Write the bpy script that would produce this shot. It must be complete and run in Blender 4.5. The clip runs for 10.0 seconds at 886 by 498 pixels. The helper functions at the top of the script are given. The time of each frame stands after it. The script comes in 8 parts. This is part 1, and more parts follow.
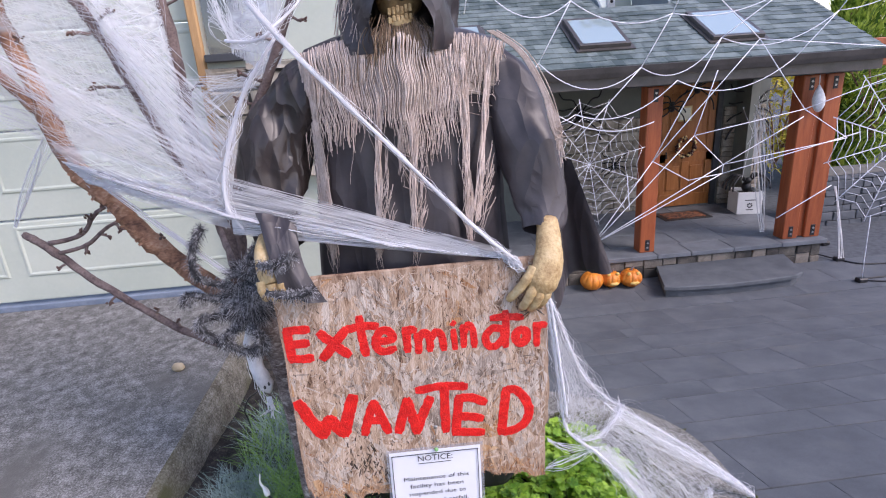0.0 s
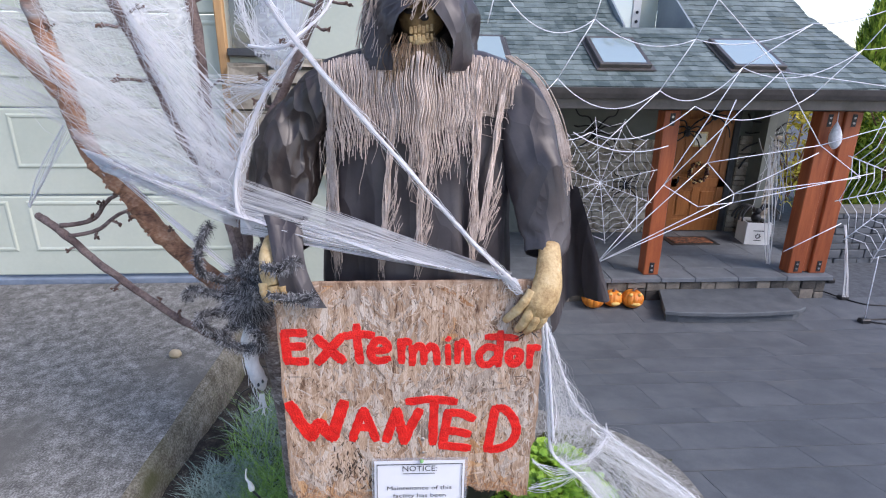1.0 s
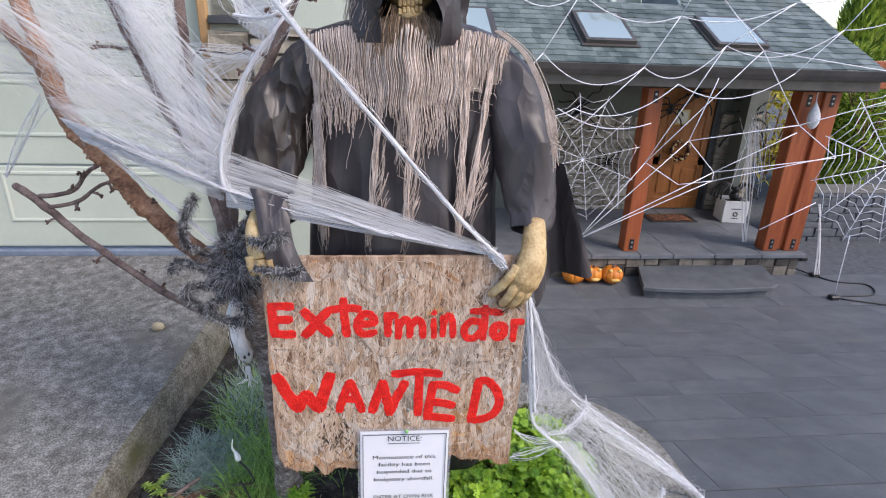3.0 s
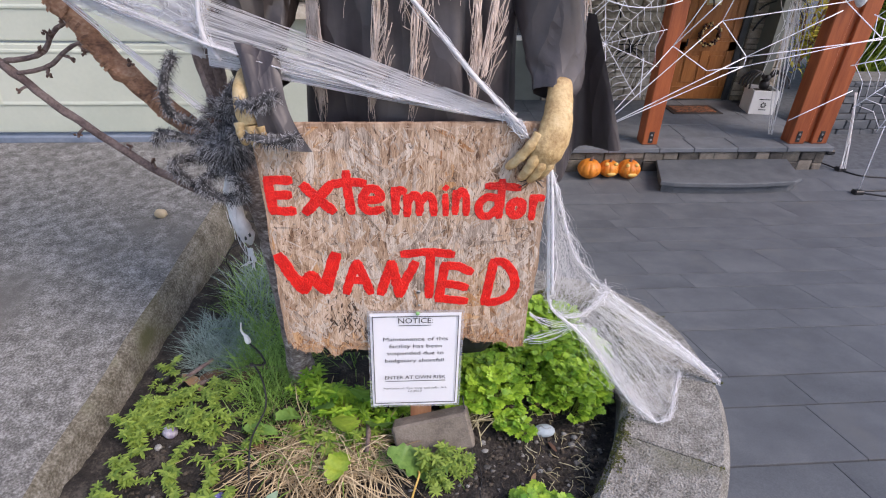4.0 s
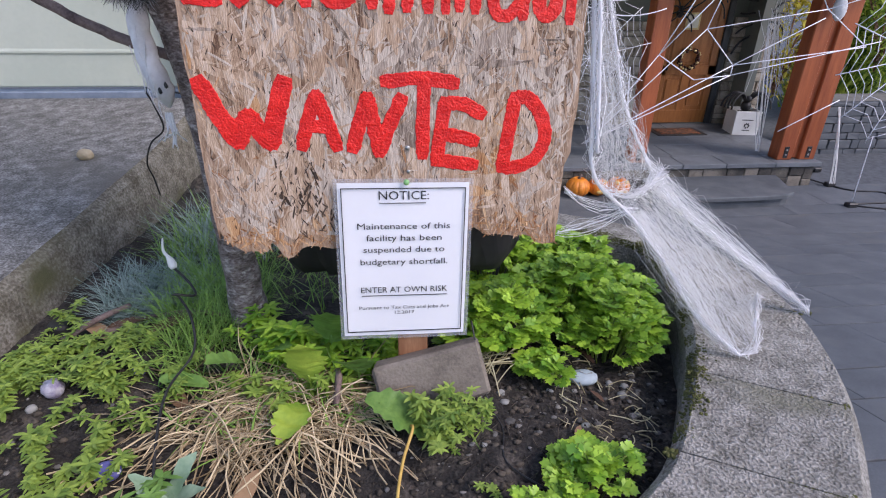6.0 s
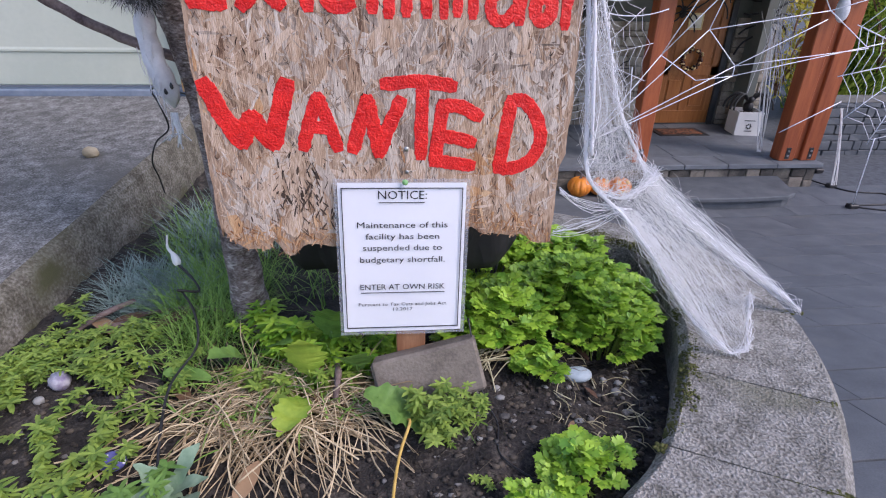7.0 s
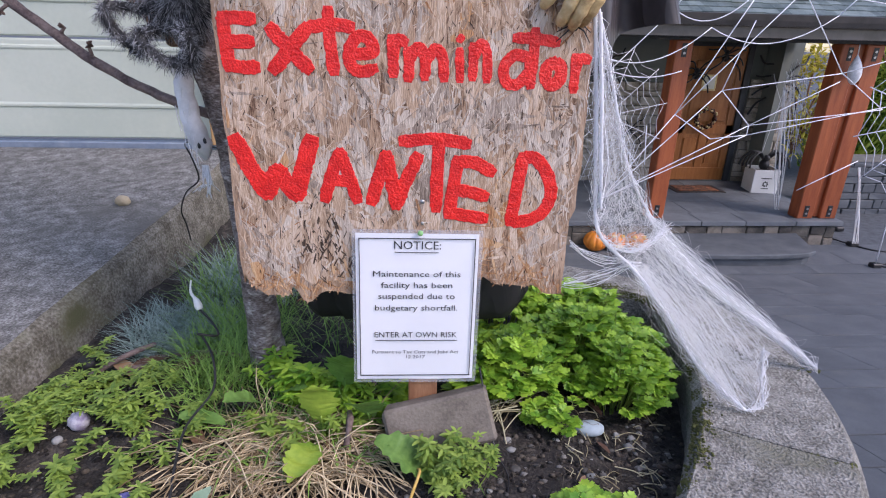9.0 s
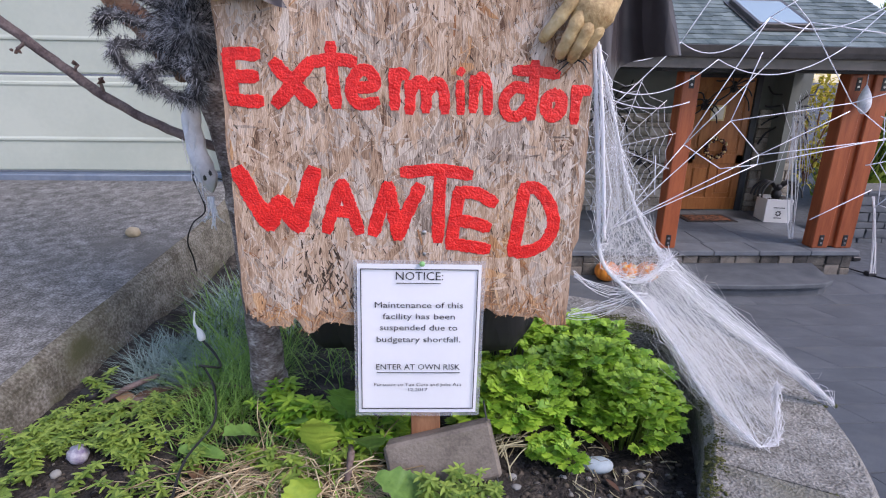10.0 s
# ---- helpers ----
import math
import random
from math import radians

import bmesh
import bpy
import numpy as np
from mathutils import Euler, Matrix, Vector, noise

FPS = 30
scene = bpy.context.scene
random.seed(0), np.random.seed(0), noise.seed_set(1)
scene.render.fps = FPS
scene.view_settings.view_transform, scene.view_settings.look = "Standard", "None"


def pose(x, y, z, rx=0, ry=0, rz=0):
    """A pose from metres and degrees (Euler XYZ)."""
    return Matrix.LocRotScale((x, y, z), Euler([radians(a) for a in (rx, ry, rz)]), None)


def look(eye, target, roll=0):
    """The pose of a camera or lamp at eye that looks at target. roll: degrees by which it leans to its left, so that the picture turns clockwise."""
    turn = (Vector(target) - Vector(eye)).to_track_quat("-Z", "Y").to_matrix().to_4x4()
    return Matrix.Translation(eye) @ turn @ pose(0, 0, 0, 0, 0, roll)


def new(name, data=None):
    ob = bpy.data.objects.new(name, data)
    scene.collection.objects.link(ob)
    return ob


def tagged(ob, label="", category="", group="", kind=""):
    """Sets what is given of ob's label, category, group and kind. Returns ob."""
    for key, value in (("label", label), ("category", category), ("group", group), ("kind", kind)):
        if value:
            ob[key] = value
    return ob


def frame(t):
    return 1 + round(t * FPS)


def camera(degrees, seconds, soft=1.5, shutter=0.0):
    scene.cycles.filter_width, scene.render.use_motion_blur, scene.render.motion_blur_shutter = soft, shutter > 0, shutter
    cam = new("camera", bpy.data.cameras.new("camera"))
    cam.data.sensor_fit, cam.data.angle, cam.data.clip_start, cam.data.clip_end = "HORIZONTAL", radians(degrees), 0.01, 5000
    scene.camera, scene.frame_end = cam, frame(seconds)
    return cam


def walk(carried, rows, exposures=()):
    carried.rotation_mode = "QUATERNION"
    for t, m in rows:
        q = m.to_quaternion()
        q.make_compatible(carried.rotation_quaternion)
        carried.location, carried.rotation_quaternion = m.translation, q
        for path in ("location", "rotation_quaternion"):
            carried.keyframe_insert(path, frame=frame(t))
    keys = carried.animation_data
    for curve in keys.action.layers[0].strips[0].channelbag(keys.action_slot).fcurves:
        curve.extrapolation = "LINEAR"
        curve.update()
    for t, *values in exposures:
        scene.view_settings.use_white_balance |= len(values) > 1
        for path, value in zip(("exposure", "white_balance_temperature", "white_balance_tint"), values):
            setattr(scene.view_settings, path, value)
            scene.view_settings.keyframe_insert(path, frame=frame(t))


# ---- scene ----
cam = camera(78.6, 10.0, 1.1)
PATH = [
    (0, (0.0041, -0.0543, 1.3889), (0.1418, 1.8352, 0.7480), -3.97),
    (0.5, (0.0340, -0.0510, 1.3897), (0.1122, 1.7658, 0.5572), -1.11),
    (1, (0.0104, -0.0617, 1.4198), (0.1302, 1.8331, 0.7909), 0.67),
    (1.5, (-0.0058, -0.0766, 1.4279), (0.1609, 1.8619, 0.9650), 1.53),
    (2, (-0.0039, -0.0723, 1.4294), (0.1702, 1.8597, 0.9428), 1.66),
    (2.5, (-0.0041, -0.0705, 1.4282), (0.1709, 1.8486, 0.8928), 1.56),
    (3, (-0.0002, -0.0708, 1.4241), (0.1853, 1.7878, 0.7090), 1.90),
    (3.2, (0.0010, -0.0613, 1.4089), (0.1831, 1.7327, 0.5439), 1.78),
    (4.3, (0.0128, 0.0726, 1.2225), (0.1034, 1.7699, 0.1683), 0.09),
    (4.5, (0.0162, 0.1303, 1.0871), (0.0767, 1.8892, 0.1370), -0.90),
    (5, (0.0070, 0.1572, 0.8689), (0.0900, 2.0197, 0.1451), -0.97),
    (5.5, (-0.0021, 0.1662, 0.8450), (0.1999, 1.9501, -0.0365), 0.76),
    (7, (0.0043, 0.1418, 0.8586), (0.2001, 1.9182, -0.0392), 1.24),
    (7.5, (0.0026, 0.1305, 0.8569), (0.1985, 1.9113, -0.0321), 1.34),
    (8, (0.0022, 0.1201, 0.8631), (0.1925, 1.9141, -0.0002), 1.71),
    (8.5, (0.0035, 0.1154, 0.8656), (0.1728, 1.9461, 0.0783), 2.04),
    (9, (0.0066, 0.1136, 0.8668), (0.1458, 1.9731, 0.1436), 1.43),
    (9.5, (0.0107, 0.1131, 0.8697), (0.1269, 1.9948, 0.2021), 1.05),
    (10, (0.0224, 0.1182, 0.8658), (0.1205, 2.0176, 0.2471), 0.89),
]
walk(cam, [(t, look(eye, target, roll)) for t, eye, target, roll in PATH],
     [(0.0, 1.05, 6700, 26), (1.0, 1.0, 6600, 19), (2.0, 0.9, 6750, 15), (3.0, 0.95, 7000, 18), (4.5, 1.0, 7300, 23), (5.5, 0.88, 6900, 22), (7.5, 0.85, 6500, 25), (10.0, 0.9, 6600, 24)])

# ---- light ----
world = bpy.data.worlds.new("sky")
scene.world = world
world.use_nodes = True
wn = world.node_tree.nodes
sky = wn.new("ShaderNodeTexSky")
sky.sky_type = "NISHITA"
sky.sun_disc = False
sky.sun_elevation, sky.sun_rotation = radians(44), radians(125)
sky.air_density, sky.dust_density = 1.0, 0.8
wn["Background"].inputs["Strength"].default_value = 0.15
world.node_tree.links.new(sky.outputs[0], wn["Background"].inputs["Color"])
sun = new("sun", bpy.data.lights.new("sun", "SUN"))
sun.data.energy, sun.data.angle, sun.data.color = 1.3, radians(25), (1.0, 0.97, 0.93)
sun.matrix_world = look((0, 0, 0), (-0.6, 0.42, -0.7))


# ---- materials ----
def links(m):
    return m.node_tree.nodes, m.node_tree.links.new


def surface(name, stops, scale=6.0, fine=90.0, rough=0.8, bump=0.3, spread=0.25, metal=0.0, stretch=(1, 1, 1), vary=0.0,
            depth=0.004, spots=None, sss=0.0, alpha=1.0, island=0.0, detail=6):
    """A procedural material: colour from coarse noise over stops, grain from fine noise, relief from both."""
    m = bpy.data.materials.new(name)
    m.use_nodes = True
    n, link = links(m)
    b = n["Principled BSDF"]
    tc, mp = n.new("ShaderNodeTexCoord"), n.new("ShaderNodeMapping")
    mp.inputs["Scale"].default_value = stretch
    info = n.new("ShaderNodeObjectInfo")
    off = n.new("ShaderNodeVectorMath")
    off.operation = "ADD"
    mul = n.new("ShaderNodeMath")
    mul.operation, mul.inputs[1].default_value = "MULTIPLY", 37.0
    link(info.outputs["Random"], mul.inputs[0])
    link(tc.outputs["Object"], off.inputs[0])
    link(mul.outputs[0], off.inputs[1])
    link(off.outputs[0], mp.inputs["Vector"])
    a, f = n.new("ShaderNodeTexNoise"), n.new("ShaderNodeTexNoise")
    a.inputs["Scale"].default_value, a.inputs["Detail"].default_value, a.inputs["Roughness"].default_value = scale, detail, 0.6
    f.inputs["Scale"].default_value, f.inputs["Detail"].default_value = fine, 3
    link(mp.outputs[0], a.inputs["Vector"])
    link(mp.outputs[0], f.inputs["Vector"])
    mix = n.new("ShaderNodeMath")
    mix.operation, mix.inputs[1].default_value = "MULTIPLY_ADD", spread
    link(f.outputs["Fac"], mix.inputs[0])
    sub = n.new("ShaderNodeMath")
    sub.operation, sub.inputs[1].default_value = "SUBTRACT", spread / 2
    link(a.outputs["Fac"], sub.inputs[0])
    link(sub.outputs[0], mix.inputs[2])
    last = mix.outputs[0]
    if vary or island:
        add = n.new("ShaderNodeMath")
        add.operation, add.inputs[1].default_value = "MULTIPLY_ADD", vary or island
        if island:
            geo = n.new("ShaderNodeNewGeometry")
            link(geo.outputs["Random Per Island"], add.inputs[0])
        else:
            link(info.outputs["Random"], add.inputs[0])
        sh = n.new("ShaderNodeMath")
        sh.operation, sh.inputs[1].default_value = "SUBTRACT", (vary or island) / 2
        link(last, sh.inputs[0])
        link(sh.outputs[0], add.inputs[2])
        last = add.outputs[0]
    ramp = n.new("ShaderNodeValToRGB")
    el = ramp.color_ramp.elements
    while len(el) < len(stops):
        el.new(0.5)
    for i, (p, c) in enumerate(stops):
        el[i].position, el[i].color = p, (*c, 1)
    link(last, ramp.inputs[0])
    col = ramp.outputs[0]
    if spots:
        size, amount, sc = spots
        sp = n.new("ShaderNodeTexNoise")
        sp.inputs["Scale"].default_value, sp.inputs["Detail"].default_value = size, 8
        link(mp.outputs[0], sp.inputs["Vector"])
        sr = n.new("ShaderNodeValToRGB")
        sr.color_ramp.elements[0].position, sr.color_ramp.elements[1].position = amount, amount + 0.12
        link(sp.outputs["Fac"], sr.inputs[0])
        mc = n.new("ShaderNodeMix")
        mc.data_type = "RGBA"
        link(sr.outputs[0], mc.inputs[0])
        link(col, mc.inputs[6])
        mc.inputs[7].default_value = (*sc, 1)
        col = mc.outputs[2]
    link(col, b.inputs["Base Color"])
    b.inputs["Roughness"].default_value, b.inputs["Metallic"].default_value = rough, metal
    if sss:
        b.inputs["Subsurface Weight"].default_value = sss
        b.inputs["Subsurface Radius"].default_value = (0.01, 0.01, 0.01)
    b.inputs["Alpha"].default_value = alpha
    if bump:
        bp = n.new("ShaderNodeBump")
        bp.inputs["Strength"].default_value, bp.inputs["Distance"].default_value = bump, depth
        link(mix.outputs[0], bp.inputs["Height"])
        link(bp.outputs[0], b.inputs["Normal"])
    return m


def two(c1, c2, lo=0.35, hi=0.65):
    return [(lo, c1), (hi, c2)]


CONCRETE = surface("concrete", [(0.25, (0.075, 0.072, 0.065)), (0.5, (0.165, 0.16, 0.15)), (0.78, (0.34, 0.335, 0.32))], 26, 190, 0.9, 0.7, 1.1, spots=(2.4, 0.57, (0.115, 0.11, 0.10)), depth=0.005)
MOSSYEDGE = surface("mossy_concrete_edge", [(0.28, (0.065, 0.058, 0.040)), (0.5, (0.135, 0.122, 0.095)), (0.75, (0.25, 0.235, 0.20))], 20, 150, 0.95, 1.0, 1.0, spots=(5, 0.58, (0.07, 0.07, 0.03)))
CURB = surface("weathered_concrete", [(0.22, (0.12, 0.112, 0.095)), (0.48, (0.245, 0.232, 0.205)), (0.78, (0.42, 0.40, 0.365))], 30, 200, 0.92, 1.0, 1.2, spots=(3.2, 0.57, (0.16, 0.155, 0.105)), depth=0.008)
MOSS = surface("moss", two((0.05, 0.06, 0.015), (0.13, 0.13, 0.04)), 30, 300, 1.0, 1.0, 0.5, depth=0.006)
PAVER = surface("slate_paver", [(0.25, (0.070, 0.078, 0.088)), (0.5, (0.102, 0.112, 0.124)), (0.75, (0.145, 0.155, 0.165))], 2.2, 150, 0.78, 0.35, 0.5, vary=0.03, spots=(1.3, 0.60, (0.125, 0.128, 0.128)))
GROUT = surface("paver_joint_sand", two((0.062, 0.069, 0.078), (0.105, 0.114, 0.125)), 10, 200, 0.9, 0.5)
# Dark grey stone, with shade on the step front and retaining wall coloured in.
DARKSTEP = surface("shaded_dark_bluestone", [(0.3, (0.07, 0.08, 0.09)), (0.7, (0.13, 0.14, 0.15))], 3, 120, 0.75, 0.3, 0.3)
STEPSTONE = surface("bluestone", [(0.3, (0.11, 0.122, 0.135)), (0.7, (0.185, 0.20, 0.215))], 3, 120, 0.75, 0.3, 0.3)
SOIL = surface("dark_soil", [(0.3, (0.010, 0.009, 0.008)), (0.52, (0.034, 0.029, 0.025)), (0.72, (0.10, 0.085, 0.07))], 25, 180, 0.95, 1.0, 0.5, depth=0.01)
SIDING = surface("sage_paint", two((0.45, 0.49, 0.41), (0.54, 0.57, 0.48)), 1.5, 60, 0.5, 0.08, 0.2)
HOUSEPAINT = surface("grey_green_paint", two((0.115, 0.128, 0.115), (0.16, 0.175, 0.155)), 1.5, 60, 0.7, 0.1, 0.2)
RUBBER = surface("blue_grey_seal", two((0.15, 0.19, 0.25), (0.23, 0.27, 0.33)), 12, 80, 0.6, 0.2)
CEDAR = surface("stained_cedar", [(0.3, (0.25, 0.055, 0.018)), (0.7, (0.42, 0.11, 0.035))], 4, 60, 0.45, 0.2, 0.3, stretch=(4, 4, 0.4))
OAKDOOR = surface("varnished_fir", [(0.3, (0.30, 0.10, 0.025)), (0.7, (0.46, 0.18, 0.05))], 4, 60, 0.4, 0.15, 0.3, stretch=(5, 5, 0.5))
TRIMWOOD = surface("raw_cedar_trim", two((0.40, 0.22, 0.09), (0.55, 0.33, 0.15)), 5, 70, 0.7, 0.2, stretch=(5, 5, 0.5))
DARKTRIM = surface("charcoal_paint", two((0.035, 0.038, 0.04), (0.06, 0.062, 0.065)), 4, 60, 0.5, 0.1)
GUTTER = surface("bronze_gutter", two((0.055, 0.05, 0.045), (0.09, 0.08, 0.075)), 4, 60, 0.4, 0.1)
SHINGLE = surface("slate_shingle", [(0.3, (0.058, 0.085, 0.082)), (0.7, (0.20, 0.245, 0.235))], 3, 50, 0.62, 0.5, 0.3, vary=0.35, island=0.5, spots=(1.6, 0.62, (0.10, 0.12, 0.10)))
STONEWALL = surface("ledge_stone", [(0.3, (0.16, 0.125, 0.09)), (0.5, (0.32, 0.28, 0.22)), (0.7, (0.52, 0.47, 0.39))], 4, 60, 0.9, 0.6, 0.3, vary=0.4, island=0.4, depth=0.01)
# Porch base: ledge stone in darker browns.
PORCHSTONE = surface("dark_ledge_stone", [(0.3, (0.05, 0.045, 0.04)), (0.5, (0.13, 0.115, 0.095)), (0.7, (0.25, 0.215, 0.175))], 4, 60, 0.9, 0.6, 0.3, vary=0.5, depth=0.01)
MORTAR = surface("mortar", two((0.12, 0.115, 0.10), (0.19, 0.18, 0.16)), 12, 100, 0.95, 0.5)
WHITEPAINT = surface("white_paint", two((0.70, 0.70, 0.68), (0.80, 0.80, 0.78)), 3, 60, 0.5, 0.1)
METAL = surface("steel", two((0.35, 0.35, 0.35), (0.5, 0.5, 0.5)), 10, 80, 0.35, 0.1, metal=0.9)
BLACK = surface("black_plastic", two((0.012, 0.012, 0.013), (0.03, 0.03, 0.032)), 10, 100, 0.5, 0.1)


def glass(name, color, rough, alpha=1.0, trans=0.0):
    m = bpy.data.materials.new(name)
    m.use_nodes = True
    b = m.node_tree.nodes["Principled BSDF"]
    b.inputs["Base Color"].default_value = (*color, 1)
    b.inputs["Roughness"].default_value = rough
    b.inputs["Transmission Weight"].default_value = trans
    b.inputs["Specular IOR Level"].default_value = 1.0
    b.inputs["Coat Weight"].default_value = 1.0
    return m


# Skylight glass: the sky's reflection is put into a pale base colour.
GLAZING = glass("window_glass", (0.34, 0.43, 0.43), 0.05)
DARKGLASS = glass("dark_window_glass", (0.03, 0.035, 0.04), 0.05)


def cloth(name, c1, c2, rough=0.55, size=7.0, depth=0.03):
    """Thin synthetic cloth: even colour, sharp crumple creases."""
    m = surface(name, two(c1, c2), 9, 200, rough, 0.0, 0.1)
    n, link = links(m)
    tc, mp, nz, ad, vo, v2, sm, bp = (n.new("ShaderNode" + k) for k in ("TexCoord", "Mapping", "TexNoise", "VectorMath", "TexVoronoi", "TexVoronoi", "Math", "Bump"))
    mp.inputs["Scale"].default_value = (1, 1, 0.35)
    nz.inputs["Scale"].default_value, nz.inputs["Detail"].default_value = size * 0.7, 2
    ad.operation, ad.inputs[1].default_value, ad.inputs[2].default_value = "MULTIPLY_ADD", (0.12, 0.12, 0.12), (0, 0, 0)
    vo.feature, vo.inputs["Smoothness"].default_value = "SMOOTH_F1", 0.7
    vo.inputs["Scale"].default_value, v2.inputs["Scale"].default_value = size, size * 2.6
    sm.operation, sm.inputs[1].default_value = "MULTIPLY_ADD", 0.35
    bp.inputs["Strength"].default_value, bp.inputs["Distance"].default_value = 0.6, depth
    link(tc.outputs["Object"], mp.inputs["Vector"])
    link(mp.outputs[0], nz.inputs["Vector"])
    link(nz.outputs["Color"], ad.inputs[0])
    link(mp.outputs[0], ad.inputs[2])
    link(ad.outputs[0], vo.inputs["Vector"])
    link(ad.outputs[0], v2.inputs["Vector"])
    link(v2.outputs["Distance"], sm.inputs[0])
    link(vo.outputs["Distance"], sm.inputs[2])
    link(sm.outputs[0], bp.inputs["Height"])
    link(bp.outputs[0], n["Principled BSDF"].inputs["Normal"])
    return m


def web_fibre(name, color, cover):
    """Fluffy white fibre that light passes through; cover is how much of it is fibre."""
    m = bpy.data.materials.new(name)
    m.use_nodes = True
    n, link = links(m)
    n.remove(n["Principled BSDF"])
    d, t, x, e, y = (n.new("ShaderNode" + k) for k in ("BsdfDiffuse", "BsdfTranslucent", "MixShader", "BsdfTransparent", "MixShader"))
    for s in (d, t):
        s.inputs["Color"].default_value = (*color, 1)
    x.inputs[0].default_value, y.inputs[0].default_value = 0.45, cover
    link(d.outputs[0], x.inputs[1])
    link(t.outputs[0], x.inputs[2])
    link(e.outputs[0], y.inputs[1])
    link(x.outputs[0], y.inputs[2])
    link(y.outputs[0], n["Material Output"].inputs["Surface"])
    return m


# ---- mesh helpers ----
def part(name, bm, material, parent=None, label=""):
    me = bpy.data.meshes.new(name)
    bm.to_mesh(me)
    bm.free()
    for m in material if isinstance(material, (list, tuple)) else (material,):
        me.materials.append(m)
    ob = new(name, me)
    if parent:
        ob.parent = parent
        ob.matrix_parent_inverse = parent.matrix_world.inverted()
    if label:
        ob["label"] = label
    return ob


def holder(name, label, category, group="", kind="", at=(0, 0, 0)):
    ob = new(name)
    ob.location = at
    bpy.context.view_layer.update()
    return tagged(ob, label, category, group, kind)


def block(bm, x0, x1, y0, y1, z0, z1, bevel=0.0, m=None, mi=0):
    vs = bmesh.ops.create_cube(bm, size=1)["verts"]
    for v in vs:
        v.co = Vector(((x0 + x1) / 2 + v.co.x * (x1 - x0), (y0 + y1) / 2 + v.co.y * (y1 - y0), (z0 + z1) / 2 + v.co.z * (z1 - z0)))
    fs = {f for v in vs for f in v.link_faces}
    for f in fs:
        f.material_index = mi
    if bevel:
        es = list({e for v in vs for e in v.link_edges})
        r = bmesh.ops.bevel(bm, geom=es, offset=bevel, segments=1, affect="EDGES", material=mi)
        vs = list({v for f in r["faces"] for v in f.verts} | {v for v in vs if v.is_valid})
    if m is not None:
        for v in vs:
            v.co = m @ v.co
    return vs


def box(x0, x1, y0, y1, z0, z1, bevel=0.0, m=None):
    bm = bmesh.new()
    block(bm, x0, x1, y0, y1, z0, z1, bevel, m)
    return bm


def tube(bm, pts, radii, sides=6, mi=0, cap=True):
    """A swept round bar through pts; radii is one number or one for each point."""
    pts = [Vector(p) for p in pts]
    if not isinstance(radii, (list, tuple)):
        radii = [radii] * len(pts)
    rings, side = [], None
    for i, p in enumerate(pts):
        d = (pts[min(i + 1, len(pts) - 1)] - pts[max(i - 1, 0)])
        d = d.normalized() if d.length > 1e-9 else Vector((0, 0, 1))
        if side is None:
            side = d.orthogonal().normalized()
        side = side - d * side.dot(d)
        side = side.normalized() if side.length > 1e-6 else d.orthogonal().normalized()
        up = d.cross(side)
        rings.append([bm.verts.new(p + radii[i] * (side * math.cos(a) + up * math.sin(a))) for a in (2 * math.pi * k / sides for k in range(sides))])
    for r, s in zip(rings, rings[1:]):
        for k in range(sides):
            f = bm.faces.new((r[k], r[(k + 1) % sides], s[(k + 1) % sides], s[k]))
            f.material_index, f.smooth = mi, True
    if cap and sides > 2:
        for r in (rings[0][::-1], rings[-1]):
            bm.faces.new(r).material_index = mi
    return rings


def ball(bm, c, r, mi=0, sub=2, m=None, rough=0.0, freq=8.0):
    r = r if isinstance(r, (list, tuple)) else (r, r, r)
    vs = bmesh.ops.create_icosphere(bm, subdivisions=sub, radius=1)["verts"]
    for v in vs:
        k = 1 + rough * noise.noise(v.co * freq * 0.3 + Vector(c) * 7)
        p = Vector((v.co.x * r[0], v.co.y * r[1], v.co.z * r[2])) * k
        v.co = (m @ p if m is not None else p) + Vector(c)
        for f in v.link_faces:
            f.material_index, f.smooth = mi, True
    return vs


def spline(pts, n=8):
    """Points on a smooth line through pts."""
    pts = [Vector(p) for p in pts]
    out = []
    for i in range(len(pts) - 1):
        a, b, c, d = pts[max(i - 1, 0)], pts[i], pts[i + 1], pts[min(i + 2, len(pts) - 1)]
        for k in range(n):
            t = k / n
            out.append(0.5 * ((2 * b) + (c - a) * t + (2 * a - 5 * b + 4 * c - d) * t * t + (3 * b - a - 3 * c + d) * t ** 3))
    return out + [pts[-1]]


def smooth(ob):
    for p in ob.data.polygons:
        p.use_smooth = True
    return ob


rnd = random.Random(7)
PORCH, PAVE, YARD = -1.48, -1.85, 7.35


# ---- ground ----
def ground_z(y):
    """The driveway falls from the street towards the house and is level before the porch."""
    k = min(max((6.2 - y) / 7.0, 0), 1.4)
    return PAVE + 1.55 * k ** 1.15


bm = bmesh.new()
ys = [-60, -20, -6, -3, -1.5, -0.5, 0.5, 1.5, 2.5, 3.5, 4.5, 5.5, 6.2, 9, 20, 80, 400]
xs = [-400, -60, -15, -2, 2, 8, 14, 60, 400]
grid = [[bm.verts.new((x, y, ground_z(y) - 0.02)) for x in xs] for y in ys]
for r, s in zip(grid, grid[1:]):
    for k in range(len(xs) - 1):
        bm.faces.new((r[k], r[k + 1], s[k + 1], s[k]))
ground = tagged(part("ground", bm, GROUT), "dark grey slate-coloured paved driveway sloping to the house", "ground", kind="structure")


def slab_z(y):
    return 0.264 + 0.1 * (y - 1.17)


